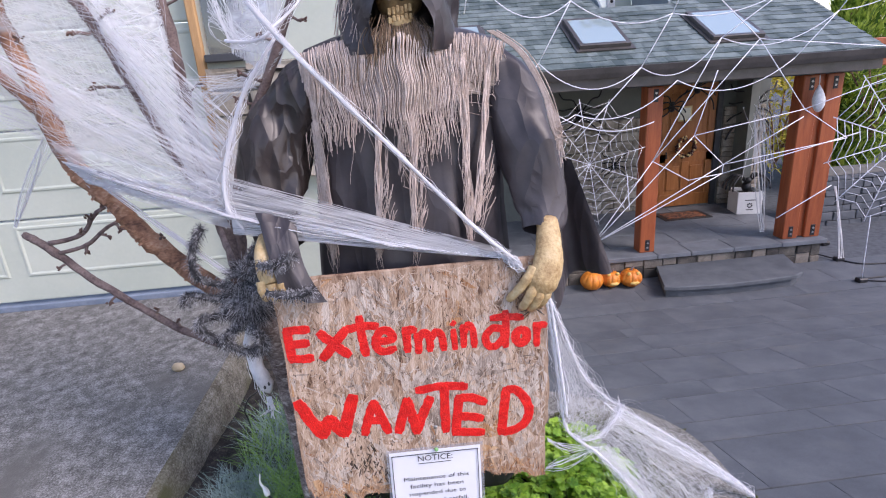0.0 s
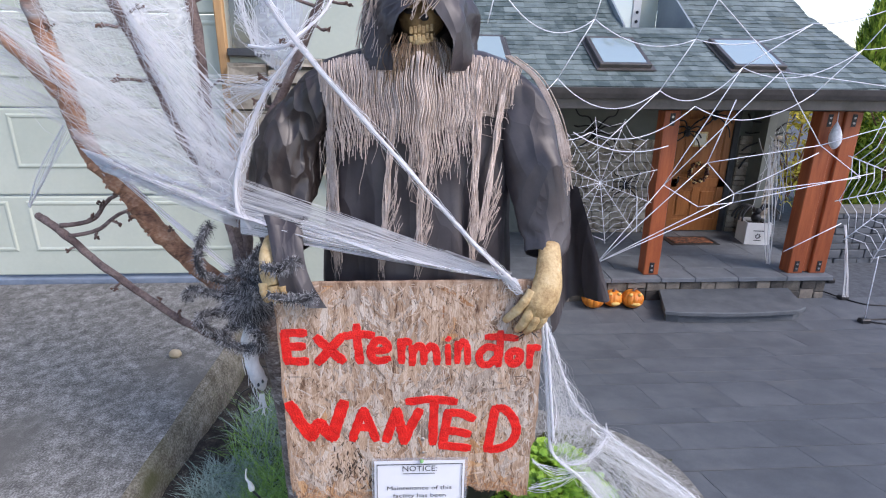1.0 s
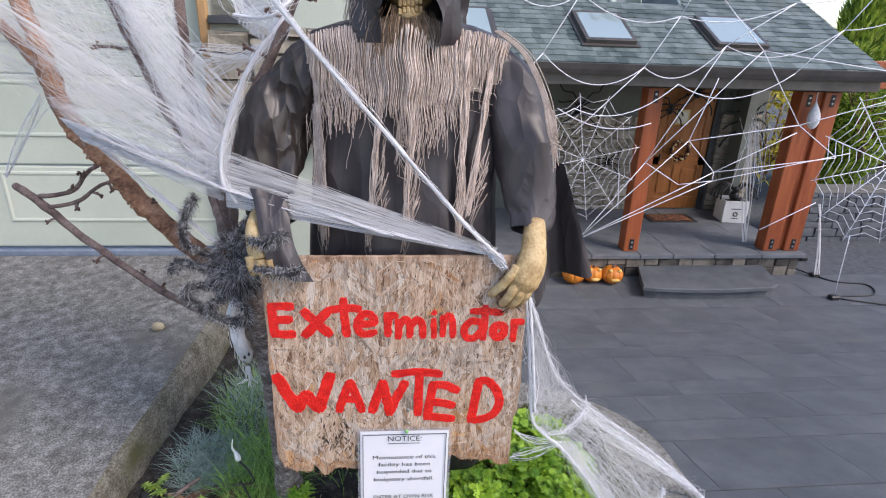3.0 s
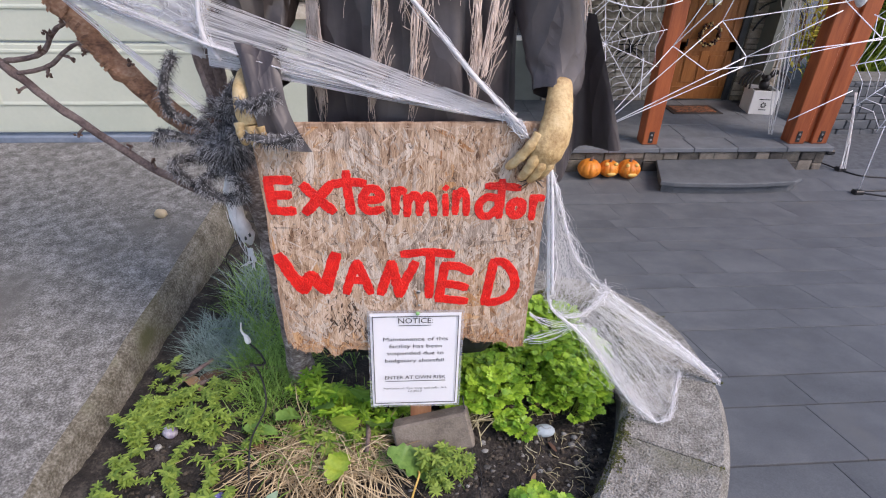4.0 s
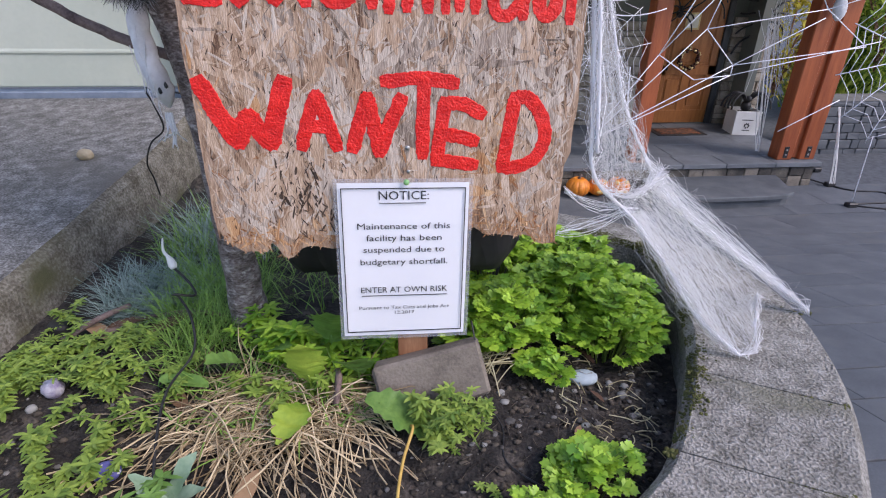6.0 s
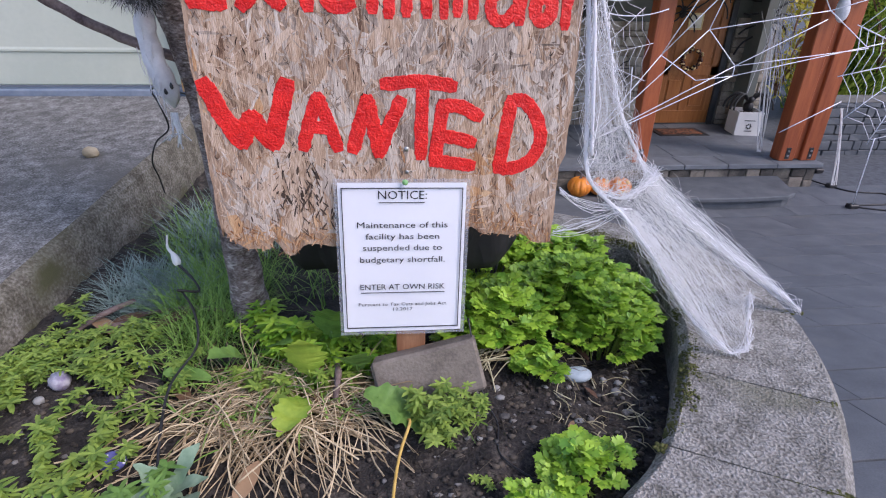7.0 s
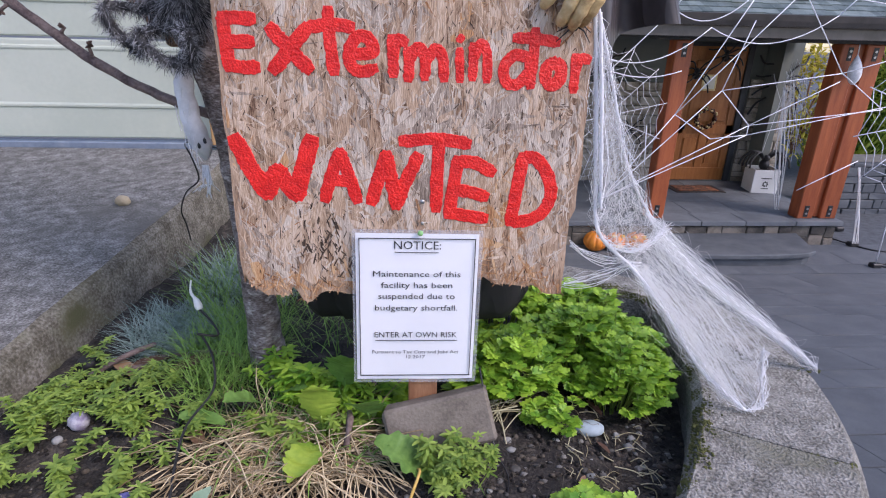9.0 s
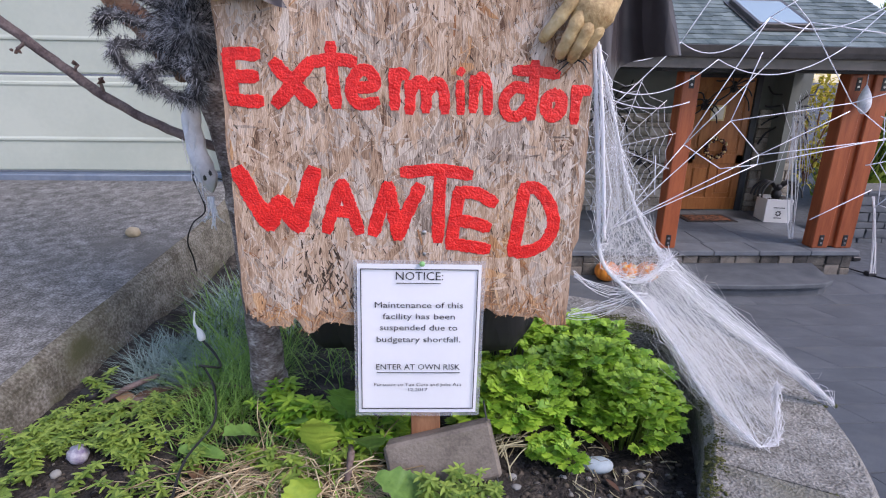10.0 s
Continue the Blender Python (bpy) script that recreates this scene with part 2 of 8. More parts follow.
# garage apron: a thick concrete slab with a worn edge
bm = bmesh.new()
xe = [(-6, 0), (-0.70, 1)]
prof = [-1.2, -0.6, -0.2] + [0.05 * k for k in range(0, 50)] + [2.515]
rows_ = []
for y in prof:
    e = -0.737 - 0.085 * max(0, 1.97 - y) + 0.006 * noise.noise((0, y * 5, 0)) + 0.004 * noise.noise((0, y * 19, 0))
    z = slab_z(y)
    rows_.append([bm.verts.new(p) for p in ((-6, y, -1.2), (-6, y, z), (-2.0, y, z), (e - 0.05, y, z), (e - 0.008, y, z - 0.003), (e + 0.012, y, z - 0.022 + 0.004 * noise.noise((1, y * 23, 0))), (e + 0.030, y, z - 0.12), (e + 0.036, y, -1.2))])
for r, s in zip(rows_, rows_[1:]):
    for k in range(7):
        bm.faces.new((r[k], s[k], s[k + 1], r[k + 1])).material_index = 1 if k >= 4 else 0
bm.faces.new(rows_[0])
bm.faces.new(rows_[-1][::-1])
bmesh.ops.recalc_face_normals(bm, faces=bm.faces)
apron = tagged(part("garage_apron", bm, [CONCRETE, MOSSYEDGE]), "grey stained concrete apron in front of the garage", "concrete slab", kind="structure")

# height of the planting bed
def bed_z(x, y):
    return 0.16 + 0.02 * noise.noise((x * 3, y * 3, 0)) + 0.012 * noise.noise((x * 11, y * 11, 2)) - 0.05 * max(0, x - 0.1) - 0.06 * max(0, x - 0.25)


# curved concrete wall round the bed: segments of a cap on a wall
CX, CY = -0.25, 1.35
inner = [(-0.86, 0.02), (-0.50, 0.08), (-0.20, 0.20), (0.02, 0.36), (0.17, 0.50), (0.31, 0.63), (0.41, 0.715), (0.535, 0.895), (0.605, 1.04), (0.64, 1.16), (0.668, 1.30), (0.655, 1.40), (0.56, 1.465), (0.38, 1.51), (0.18, 1.56), (0.05, 1.75), (0.0, 2.2)]
outer = [(-0.86, -0.24), (-0.42, -0.18), (-0.06, -0.03), (0.20, 0.16), (0.40, 0.34), (0.55, 0.49), (0.65, 0.595), (0.775, 0.77), (0.85, 0.92), (0.888, 1.05), (0.895, 1.20), (0.865, 1.35), (0.755, 1.50), (0.56, 1.63), (0.34, 1.73), (0.24, 1.9), (0.2, 2.3)]
fi, fo = spline([(x, y, 0) for x, y in inner], 6), spline([(x, y, 0) for x, y in outer], 6)


def bed_edge(y):
    """How far the soil reaches under the wall's inner face."""
    for p, q in zip(fi, fi[1:]):
        if p.y <= y <= q.y:
            return p.x + (q.x - p.x) * (y - p.y) / max(1e-6, q.y - p.y) + 0.03
    return -0.74 if y < 0.1 else 0.04


# planting bed soil
bm = bmesh.new()
NX, NY = 90, 120
g = []
for j in range(NY + 1):
    y = 0.03 + 2.62 * j / NY
    wide = bed_edge(y) + 0.97
    g.append([bm.verts.new((x, y, bed_z(x, y) + 0.008 * noise.noise((x * 40, y * 40, 5)))) for x in (-0.97 + wide * i / NX for i in range(NX + 1))])
for r, s in zip(g, g[1:]):
    for k in range(NX):
        bm.faces.new((r[k], r[k + 1], s[k + 1], s[k]))
bed = smooth(tagged(part("bed_soil", bm, SOIL), "dark crumbly soil of the planting bed", "soil", kind="structure"))

wall = holder("bed_wall", "low curved weathered concrete wall round the planting bed", "garden wall", kind="structure")


def wall_run(a, b, name, top=0.222):
    bm = bmesh.new()
    rs = []
    gap = 0.05
    for i in range(a, b + 1):
        p, q = fi[i].copy(), fo[i].copy()
        d = (q - p).normalized()
        if i == a:
            p, q = p.lerp(fi[i + 1], gap), q.lerp(fo[i + 1], gap)
        if i == b:
            p, q = p.lerp(fi[i - 1], gap), q.lerp(fo[i - 1], gap)
        jit = 0.004 * noise.noise((p.x * 9, p.y * 9, 1))
        low = -1.9
        rs.append([bm.verts.new(v) for v in (Vector((p.x, p.y, low)), Vector((p.x, p.y, top - 0.02 + jit)), Vector((*(p + d * 0.016).xy, top + jit)), Vector((*(q - d * 0.02).xy, top - 0.004)), Vector((q.x, q.y, top - 0.028)), Vector((q.x, q.y, low)))])
    for r, s in zip(rs, rs[1:]):
        for k in range(5):
            bm.faces.new((r[k], r[k + 1], s[k + 1], s[k]))
    bm.faces.new(rs[0][::-1])
    bm.faces.new(rs[-1])
    bmesh.ops.recalc_face_normals(bm, faces=bm.faces)
    return part(name, bm, CURB, wall)


for a, b in ((0, 18), (18, 36), (36, 42), (42, 54), (54, 66), (66, 78), (78, 96)):
    wall_run(a, b, "wall_block")
bm = bmesh.new()
for a in (36, 42, 54, 66):
    p, q = fi[a], fo[a]
    for k in range(420):
        c = p.lerp(q, rnd.random()) + Vector((rnd.gauss(0, 0.006), rnd.gauss(0, 0.006), 0))
        if rnd.random() < (1.0 if a == 36 else 0.12):
            ball(bm, (c.x, c.y, 0.215), (rnd.uniform(0.002, 0.006), rnd.uniform(0.002, 0.006), rnd.uniform(0.002, 0.006)), sub=1, rough=0.5)
for k in range(3800):
    i = rnd.uniform(37, 76)
    p = fi[int(i)].lerp(fi[int(i) + 1], i % 1)
    d = (fo[int(i)] - fi[int(i)]).normalized()
    c = p + d * abs(rnd.gauss(0, 0.016 if i < 50 else 0.03))
    if noise.noise((c.x * 22, c.y * 22, 2)) + (0.25 if i > 50 else 0) > rnd.gauss(0.0, 0.15):
        s = rnd.uniform(0.0008, 0.0022)
        ball(bm, (c.x, c.y, 0.2215 if (c - p).length > 0.016 else 0.204 + 1.1 * (c - p).length), (s * 1.4, s * 1.4, s), sub=1, rough=0.5)
tagged(part("moss", bm, MOSS), "olive-green moss in the joints of the wall", "moss", kind="stuff")
# ---- garage ----
GY = 2.515
garage = holder("garage_wall", "pale sage-green garage wall with cedar trim and stone base", "garage wall", kind="structure")
part("wall", box(-0.78, 0.06, GY + 0.0, GY + 0.2, -1.6, 3.3), SIDING, garage)
part("upper_wall", box(-4.5, -0.78, GY + 0.06, GY + 0.2, 2.6, 3.3), SIDING, garage)
part("trim_board", box(-0.815, -0.778, GY - 0.03, GY + 0.03, 1.12, 3.3, 0.004), TRIMWOOD, garage, "raw cedar corner board")
part("trim_foot", box(-0.815, -0.778, GY - 0.028, GY + 0.03, 0.42, 1.117, 0.004), TRIMWOOD, garage)
part("side_wall", box(-0.14, 0.06, GY + 0.2, GY + 6.5, -1.9, 3.3), SIDING, garage)
door = holder("garage_door", "closed pale sage sectional garage door with recessed panels", "garage door", kind="structure")
for z0, z1 in ((0.436, 0.832), (0.84, 1.235), (1.24, 1.635), (1.64, 2.035), (2.04, 2.6)):
    bm = bmesh.new()
    block(bm, -4.4, -0.82, GY + 0.03, GY + 0.07, z0, z1, 0.006)
    sec = part("section", bm, SIDING, door)
    for x0, x1 in ((-1.80, -0.80), (-2.74, -1.88), (-3.62, -2.82), (-4.40, -3.70)):
        bm = bmesh.new()
        rings_ = [[bm.verts.new((x, y, z)) for x, z in ((x0 + d, z0 + 0.125 + d), (x1 - d, z0 + 0.125 + d), (x1 - d, z1 - 0.022 - d), (x0 + d, z1 - 0.022 - d))] for d, y in ((0, GY + 0.031), (0.006, GY + 0.024), (0.014, GY + 0.0235), (0.022, GY + 0.0275))]
        for a, b in zip(rings_, rings_[1:]):
            for k in range(4):
                bm.faces.new((a[k], a[(k + 1) % 4], b[(k + 1) % 4], b[k]))
        bm.faces.new(rings_[-1])
        part("raised_panel", bm, SIDING, sec)
part("bottom_seal", box(-4.4, -0.80, GY + 0.014, GY + 0.075, 0.383, 0.422, 0.004), RUBBER, door, "blue-grey rubber bottom seal")
win = holder("window_1", "narrow dark side window in the garage wall", "window", kind="structure")
part("pane", box(-0.755, -0.62, GY - 0.012, GY - 0.004, 1.50, 2.9), DARKGLASS, win)
part("window_sill", box(-0.77, -0.60, GY - 0.05, GY - 0.001, 1.465, 1.498, 0.004), DARKTRIM, win)
part("window_frame", box(-0.62, -0.60, GY - 0.03, GY - 0.001, 1.5, 2.9, 0.003), DARKTRIM, win)

# ---- house ----
HY = 9.65
house = holder("house", "dark slate-roofed house with stone walls and a cedar-post porch", "house", kind="structure")


def shingles(name, x0f, x1f, p0, p1, n, parent):
    """Rows of lapped shingles on the plane from the eave p0 (y, z) to p1; x0f and x1f give the row's ends."""
    bm = bmesh.new()
    (ya, za), (yb, zb) = p0, p1
    d = Vector((0, yb - ya, zb - za)).normalized()
    nn = Vector((0, -d.z, d.y))
    run = math.hypot(yb - ya, zb - za) / n
    for i in range(n):
        base = Vector((0, ya, za)) + d * run * i
        x, xe_ = x0f(i / n), x1f(i / n)
        x -= rnd.uniform(0, 0.15)
        while x < xe_:
            w = rnd.uniform(0.11, 0.22)
            a, b = x + 0.003, min(x + w - 0.003, xe_)
            drop = rnd.uniform(-0.018, 0.012)
            yy = base.y + d.y * run * 0.5
            if b > a + 0.02 and not (8.58 < yy < 10.0 and b > 3.25 and a < 4.38) and not (10.0 <= yy < 10.6 and b > 2.75 and a < 4.5):
                p, q = base + d * drop + nn * (0.012 + rnd.uniform(0, 0.005)), base + d * (run * 1.12) + nn * 0.002
                vs = [bm.verts.new((xx, v.y, v.z)) for v in (p, q) for xx in (a, b)]
                lo = [bm.verts.new((xx, base.y + d.y * drop, base.z + d.z * drop - 0.004)) for xx in (a, b)]
                bm.faces.new((vs[0], vs[1], vs[3], vs[2]))
                bm.faces.new((lo[0], lo[1], vs[1], vs[0]))
            x += w
    return tagged(part(name, bm, SHINGLE, parent), kind="stuff")


RX = 6.52
KINK, EAVE, RIDGE = (9.05, 2.28), (6.93, 1.24), (12.4, 4.6)
roof = part("roof", bmesh.new(), SHINGLE, house, "weathered blue-grey shingle roof")
bm = bmesh.new()
HOLE0, HOLE1 = (8.6, 2.059), (9.95, 2.903)
for x0, x1, a, b in ((-0.1, 3.25, EAVE, KINK), (4.37, RX, EAVE, KINK), (3.25, 4.37, EAVE, HOLE0), (-0.1, 3.25, KINK, RIDGE), (4.37, RX - 0.06, KINK, RIDGE), (3.25, 4.37, (10.6, 3.353), RIDGE)):
    vs = [bm.verts.new((x, y, z + dz)) for x in (x0, x1) for y, z in (a, b) for dz in (0, -0.12)]
    for f in ((0, 1, 3, 2), (4, 6, 7, 5), (0, 2, 6, 4), (1, 5, 7, 3), (0, 4, 5, 1), (2, 3, 7, 6)):
        bm.faces.new([vs[k] for k in f])
# back slope, hidden side
bm.faces.new([bm.verts.new(p) for p in ((-0.1, 12.4, 4.6), (RX - 0.06, 12.4, 4.6), (RX - 0.06, 17, 1.5), (-0.1, 17, 1.5))])
bmesh.ops.recalc_face_normals(bm, faces=bm.faces)
bm.to_mesh(roof.data)
bm.free()
shingles("shingles", lambda t: 0.3, lambda t: RX, EAVE, KINK, 16, roof)
shingles("shingles", lambda t: 0.3, lambda t: RX - 0.06, KINK, RIDGE, 26, roof)
# walls
part("front_wall", box(0.2, 4.79, HY, HY + 0.25, -1.9, 1.5), HOUSEPAINT, house)
part("front_wall", box(5.99, 6.9, HY, HY + 0.25, -1.9, 1.5), HOUSEPAINT, house)
part("front_wall", box(4.79, 5.99, HY, HY + 0.25, 0.90, 1.5), HOUSEPAINT, house)
part("side_wall", box(6.75, 6.95, HY + 0.25, HY + 6, -1.9, 1.5), HOUSEPAINT, house)
part("gable_wall", box(6.25, 6.4, 9.2, 15, -1.9, 2.2), HOUSEPAINT, house)
part("soffit", box(0.0, RX, 6.98, HY, 0.98, 1.03), DARKTRIM, house)
part("beam", box(3.2, 6.6, YARD - 0.02, YARD + 0.2, 0.93, 1.08, 0.006), DARKTRIM, house)
part("fascia", box(0.0, RX, 6.95, 6.98, 0.97, 1.22), GUTTER, house)
bm = bmesh.new()
rs = []
for x in (0.0, RX + 0.04):
    rs.append([bm.verts.new((x, 6.95 + dy, 1.13 + dz)) for dy, dz in ((0, 0.10), (0, -0.03), (-0.07, -0.03), (-0.10, 0.03), (-0.12, 0.10), (-0.11, 0.105), (-0.09, 0.03), (-0.012, 0.02), (-0.012, 0.10))])
for k in range(9):
    bm.faces.new((rs[0][k], rs[0][(k + 1) % 9], rs[1][(k + 1) % 9], rs[1][k]))
bm.faces.new(rs[1])
bm.faces.new(rs[0][::-1])
bmesh.ops.recalc_face_normals(bm, faces=bm.faces)
part("gutter", bm, GUTTER, house, "dark bronze rain gutter")

# porch floor, lip, stones, step
porch = holder("porch", "bluestone porch platform on a stone base", "porch", kind="structure")
part("base", box(1.0, 6.34, YARD - 0.07, HY, -2.0, PORCH - 0.075), MORTAR, porch)
x = 1.0
while x < 6.38:
    w = rnd.uniform(0.5, 0.95)
    part("lip_stone", box(x + 0.004, min(x + w, 6.40) - 0.004, YARD - 0.14, YARD + 0.28, PORCH - 0.07, PORCH, 0.008), STEPSTONE, porch)
    x += w
y = YARD + 0.284
for yn in (8.25, 8.95, HY - 0.002):
    x = 1.0
    while x < 6.38:
        w = rnd.uniform(0.7, 1.2)
        part("flagstone", box(x + 0.003, min(x + w, 6.40) - 0.003, y + 0.003, yn - 0.003, PORCH - 0.07, PORCH - rnd.uniform(0, 0.003), 0.004), STEPSTONE, porch)
        x += w
    y = yn
x = 1.0
while x < 6.34:
    w = rnd.uniform(0.18, 0.4)
    h = rnd.uniform(0.10, 0.2)
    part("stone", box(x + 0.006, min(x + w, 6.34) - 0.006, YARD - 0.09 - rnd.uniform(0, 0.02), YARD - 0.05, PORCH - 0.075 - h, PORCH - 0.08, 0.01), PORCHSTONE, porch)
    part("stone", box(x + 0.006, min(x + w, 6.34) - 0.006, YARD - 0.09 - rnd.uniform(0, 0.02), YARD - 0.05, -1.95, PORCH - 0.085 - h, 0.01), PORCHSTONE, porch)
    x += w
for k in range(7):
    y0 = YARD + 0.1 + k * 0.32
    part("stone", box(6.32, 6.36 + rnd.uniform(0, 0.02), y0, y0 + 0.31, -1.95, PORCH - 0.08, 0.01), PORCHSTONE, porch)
bm = bmesh.new()
pts = [(3.72, 7.24), (3.48, 6.50)] + [(3.52 + 1.96 * t, 6.46 - 0.07 * math.sin(math.pi * t)) for t in [k / 16 for k in range(1, 16)]] + [(5.52, 6.54), (5.74, 7.24)]
STEP_TOP = PORCH - 0.19
levels = [[bm.verts.new((x + (4.62 - x) * s, y + (7.24 - y) * s * 1.6, z)) for x, y in pts] for z, s in ((PAVE - 0.02, 0.045), (STEP_TOP - 0.062, 0.045), (STEP_TOP - 0.056, 0.0), (STEP_TOP - 0.012, 0.0), (STEP_TOP, 0.008))]
for a, b in zip(levels, levels[1:]):
    for k in range(len(pts)):
        bm.faces.new((a[k], a[(k + 1) % len(pts)], b[(k + 1) % len(pts)], b[k]))
bm.faces.new(levels[-1])
bmesh.ops.recalc_face_normals(bm, faces=bm.faces)
tagged(part("doorstep", bm, DARKSTEP), "bowed bluestone step before the porch", "step", kind="structure")


def post(x0, x1, y0=YARD, first=True):
    p = holder("porch_post", "reddish stained cedar porch post with bolted foot", "post", "porch posts", at=(x0, y0, PORCH))
    part("timber", box(x0, x1, y0, y0 + 0.22, PORCH, 0.93, 0.012), CEDAR, p)
    xb = (x0 + x1) / 2
    for zc in (PORCH + 0.03, 0.72):
        plate = part("plate", box(xb - 0.035, xb + 0.035, y0 - 0.006, y0 + 0.002, zc, zc + 0.17, 0.002), BLACK, p, "black steel plate")
        for dz in (0.05, 0.12):
            bm = bmesh.new()
            tube(bm, [(xb, y0 - 0.014, zc + dz), (xb, y0 - 0.004, zc + dz)], 0.016, 8)
            part("bolt", bm, METAL, plate)
    return p


post(3.50, 3.73)
post(5.76, 6.00)
post(6.11, 6.36)
part("brace", box(6.00, 6.11, YARD + 0.05, YARD + 0.17, PORCH + 0.02, 0.93), CEDAR, tagged(house))

# front door
fd = holder("door_1", "closed varnished fir front door with dark frame", "door", kind="structure")
DX0, DX1, DT = 4.87, 5.91, 0.86
part("leaf", box(DX0, DX1, HY + 0.03, HY + 0.08, PORCH + 0.01, DT), OAKDOOR, fd)
for a, b, c, d in ((DX0, DX1, PORCH + 0.012, PORCH + 0.24), (DX0, DX1, -0.62, -0.46), (DX0, DX1, DT - 0.16, DT), (DX0, DX0 + 0.13, PORCH + 0.24, DT - 0.16), (DX1 - 0.13, DX1, PORCH + 0.24, DT - 0.16), (5.32, 5.46, PORCH + 0.24, -0.62)):
    part("stile", box(a, b, HY + 0.012, HY + 0.029, c, d, 0.004), OAKDOOR, fd)
for a, b in ((5.04, 5.29), (5.49, 5.75)):
    part("panel", box(a, b, HY + 0.014, HY + 0.029, PORCH + 0.32, -0.70, 0.012), OAKDOOR, fd)
part("panel", box(5.04, 5.75, HY + 0.014, HY + 0.029, -0.40, DT - 0.22, 0.012), OAKDOOR, fd)
for a, b, c, d in ((DX0 - 0.08, DX0, PORCH, DT + 0.06), (DX1, DX1 + 0.10, PORCH, DT + 0.06), (DX0, DX1, DT, DT + 0.06)):
    part("frame", box(a, b, HY - 0.03, HY + 0.12, c, d, 0.005), DARKTRIM, fd)
# ---- painted sign board ----
OSB = surface("strand_board", [(0.28, (0.16, 0.085, 0.05)), (0.45, (0.36, 0.23, 0.15)), (0.6, (0.50, 0.35, 0.25)), (0.75, (0.62, 0.47, 0.35))], 14, 160, 0.85, 0.8, 0.45, stretch=(3, 1, 0.6), depth=0.003)
FLAKE = surface("wood_flake", [(0.18, (0.12, 0.06, 0.035)), (0.32, (0.35, 0.22, 0.14)), (0.52, (0.52, 0.36, 0.25)), (0.74, (0.66, 0.51, 0.40))], 18, 170, 0.85, 0.9, 0.7, stretch=(4, 1, 0.55), island=0.36, depth=0.002)
REDPAINT = surface("red_brush_paint", two((0.66, 0.010, 0.008), (0.90, 0.024, 0.016)), 45, 260, 0.36, 1.0, 0.5, stretch=(1, 1, 1.2), depth=0.004)
PAPER = surface("white_paper", two((0.76, 0.76, 0.80), (0.80, 0.80, 0.84)), 4, 200, 0.35, 0.03, 0.1)
INK = surface("black_ink", two((0.015, 0.015, 0.018), (0.03, 0.03, 0.034)), 20, 200, 0.5, 0.0)
STAKE = surface("cedar_stake", two((0.30, 0.13, 0.06), (0.45, 0.22, 0.11)), 8, 120, 0.8, 0.4, stretch=(4, 4, 0.6))
BRICK = surface("grey_brown_brick", [(0.3, (0.12, 0.10, 0.08)), (0.7, (0.26, 0.22, 0.18))], 14, 200, 0.95, 0.8, 0.4)
BY = 0.985
sign = holder("sign_board", "weathered strand board sign with red hand-painted lettering", "sign", at=(0.015, BY, 0.44))


def edge_low(x):
    """The ragged, rotten lower edge of the board."""
    z = 0.444 + 0.005 * noise.noise((x * 26, 3, 0)) + 0.003 * noise.noise((x * 80, 1, 0)) + 0.004 * math.sin(x * 40)
    z += 0.022 * math.exp(-((x + 0.186) / 0.007) ** 2) + 0.020 * math.exp(-((x - 0.144) / 0.014) ** 2) - 0.014 * math.exp(-((x + 0.160) / 0.016) ** 2)
    return z + (0.012 if 0.12 < x < 0.25 else 0) + 0.030 * max(0, (-0.235 - x) / 0.033) ** 1.6


def edge_side(z, s):
    e = 0.004 * noise.noise((z * 14, s * 5, 0)) + 0.002 * noise.noise((z * 60, s, 0))
    return (-0.272 + e - 0.010 * (0.9 - z) * 0) if s < 0 else (0.297 + e - 0.008 * (z < 0.6))


bm = bmesh.new()
n = 70
lowp = [(-0.268 + 0.556 * k / n, 0) for k in range(n + 1)]
rim = [(x, edge_low(x)) for x, _ in lowp] + [(edge_side(z, 1), z) for z in [0.47 + 0.525 * k / 24 for k in range(25)]]
rim += [(0.295 - 0.565 * k / 30, 1.0 + 0.0015 * noise.noise((k * 0.7, 9, 0))) for k in range(31)] + [(edge_side(z, -1), z) for z in [0.995 - 0.53 * k / 24 for k in range(25)]]
f = bm.faces.new([bm.verts.new((x, BY, z)) for x, z in rim])
r = bmesh.ops.extrude_face_region(bm, geom=[f])
bmesh.ops.translate(bm, verts=[v for v in r["geom"] if isinstance(v, bmesh.types.BMVert)], vec=(0, 0.012, 0))
bmesh.ops.triangulate(bm, faces=[q for q in bm.faces if len(q.verts) > 4])
bmesh.ops.recalc_face_normals(bm, faces=bm.faces)
panel = part("panel", bm, OSB, sign)
bm = bmesh.new()
rf = random.Random(3)
GREYFLAKE = surface("weathered_flake", [(0.15, (0.17, 0.12, 0.09)), (0.38, (0.40, 0.31, 0.25)), (0.62, (0.56, 0.46, 0.38)), (0.85, (0.68, 0.58, 0.50))], 18, 170, 0.85, 0.9, 0.7, stretch=(4, 1, 0.55), island=0.5, depth=0.002)
RUSTFLAKE = surface("stained_flake", [(0.2, (0.24, 0.09, 0.035)), (0.5, (0.50, 0.26, 0.12)), (0.8, (0.66, 0.43, 0.25))], 18, 170, 0.85, 0.9, 0.7, stretch=(4, 1, 0.55), island=0.5, depth=0.002)
GAP = surface("dark_flake_gap", two((0.035, 0.022, 0.016), (0.10, 0.065, 0.045)), 30, 150, 0.95, 0.4)


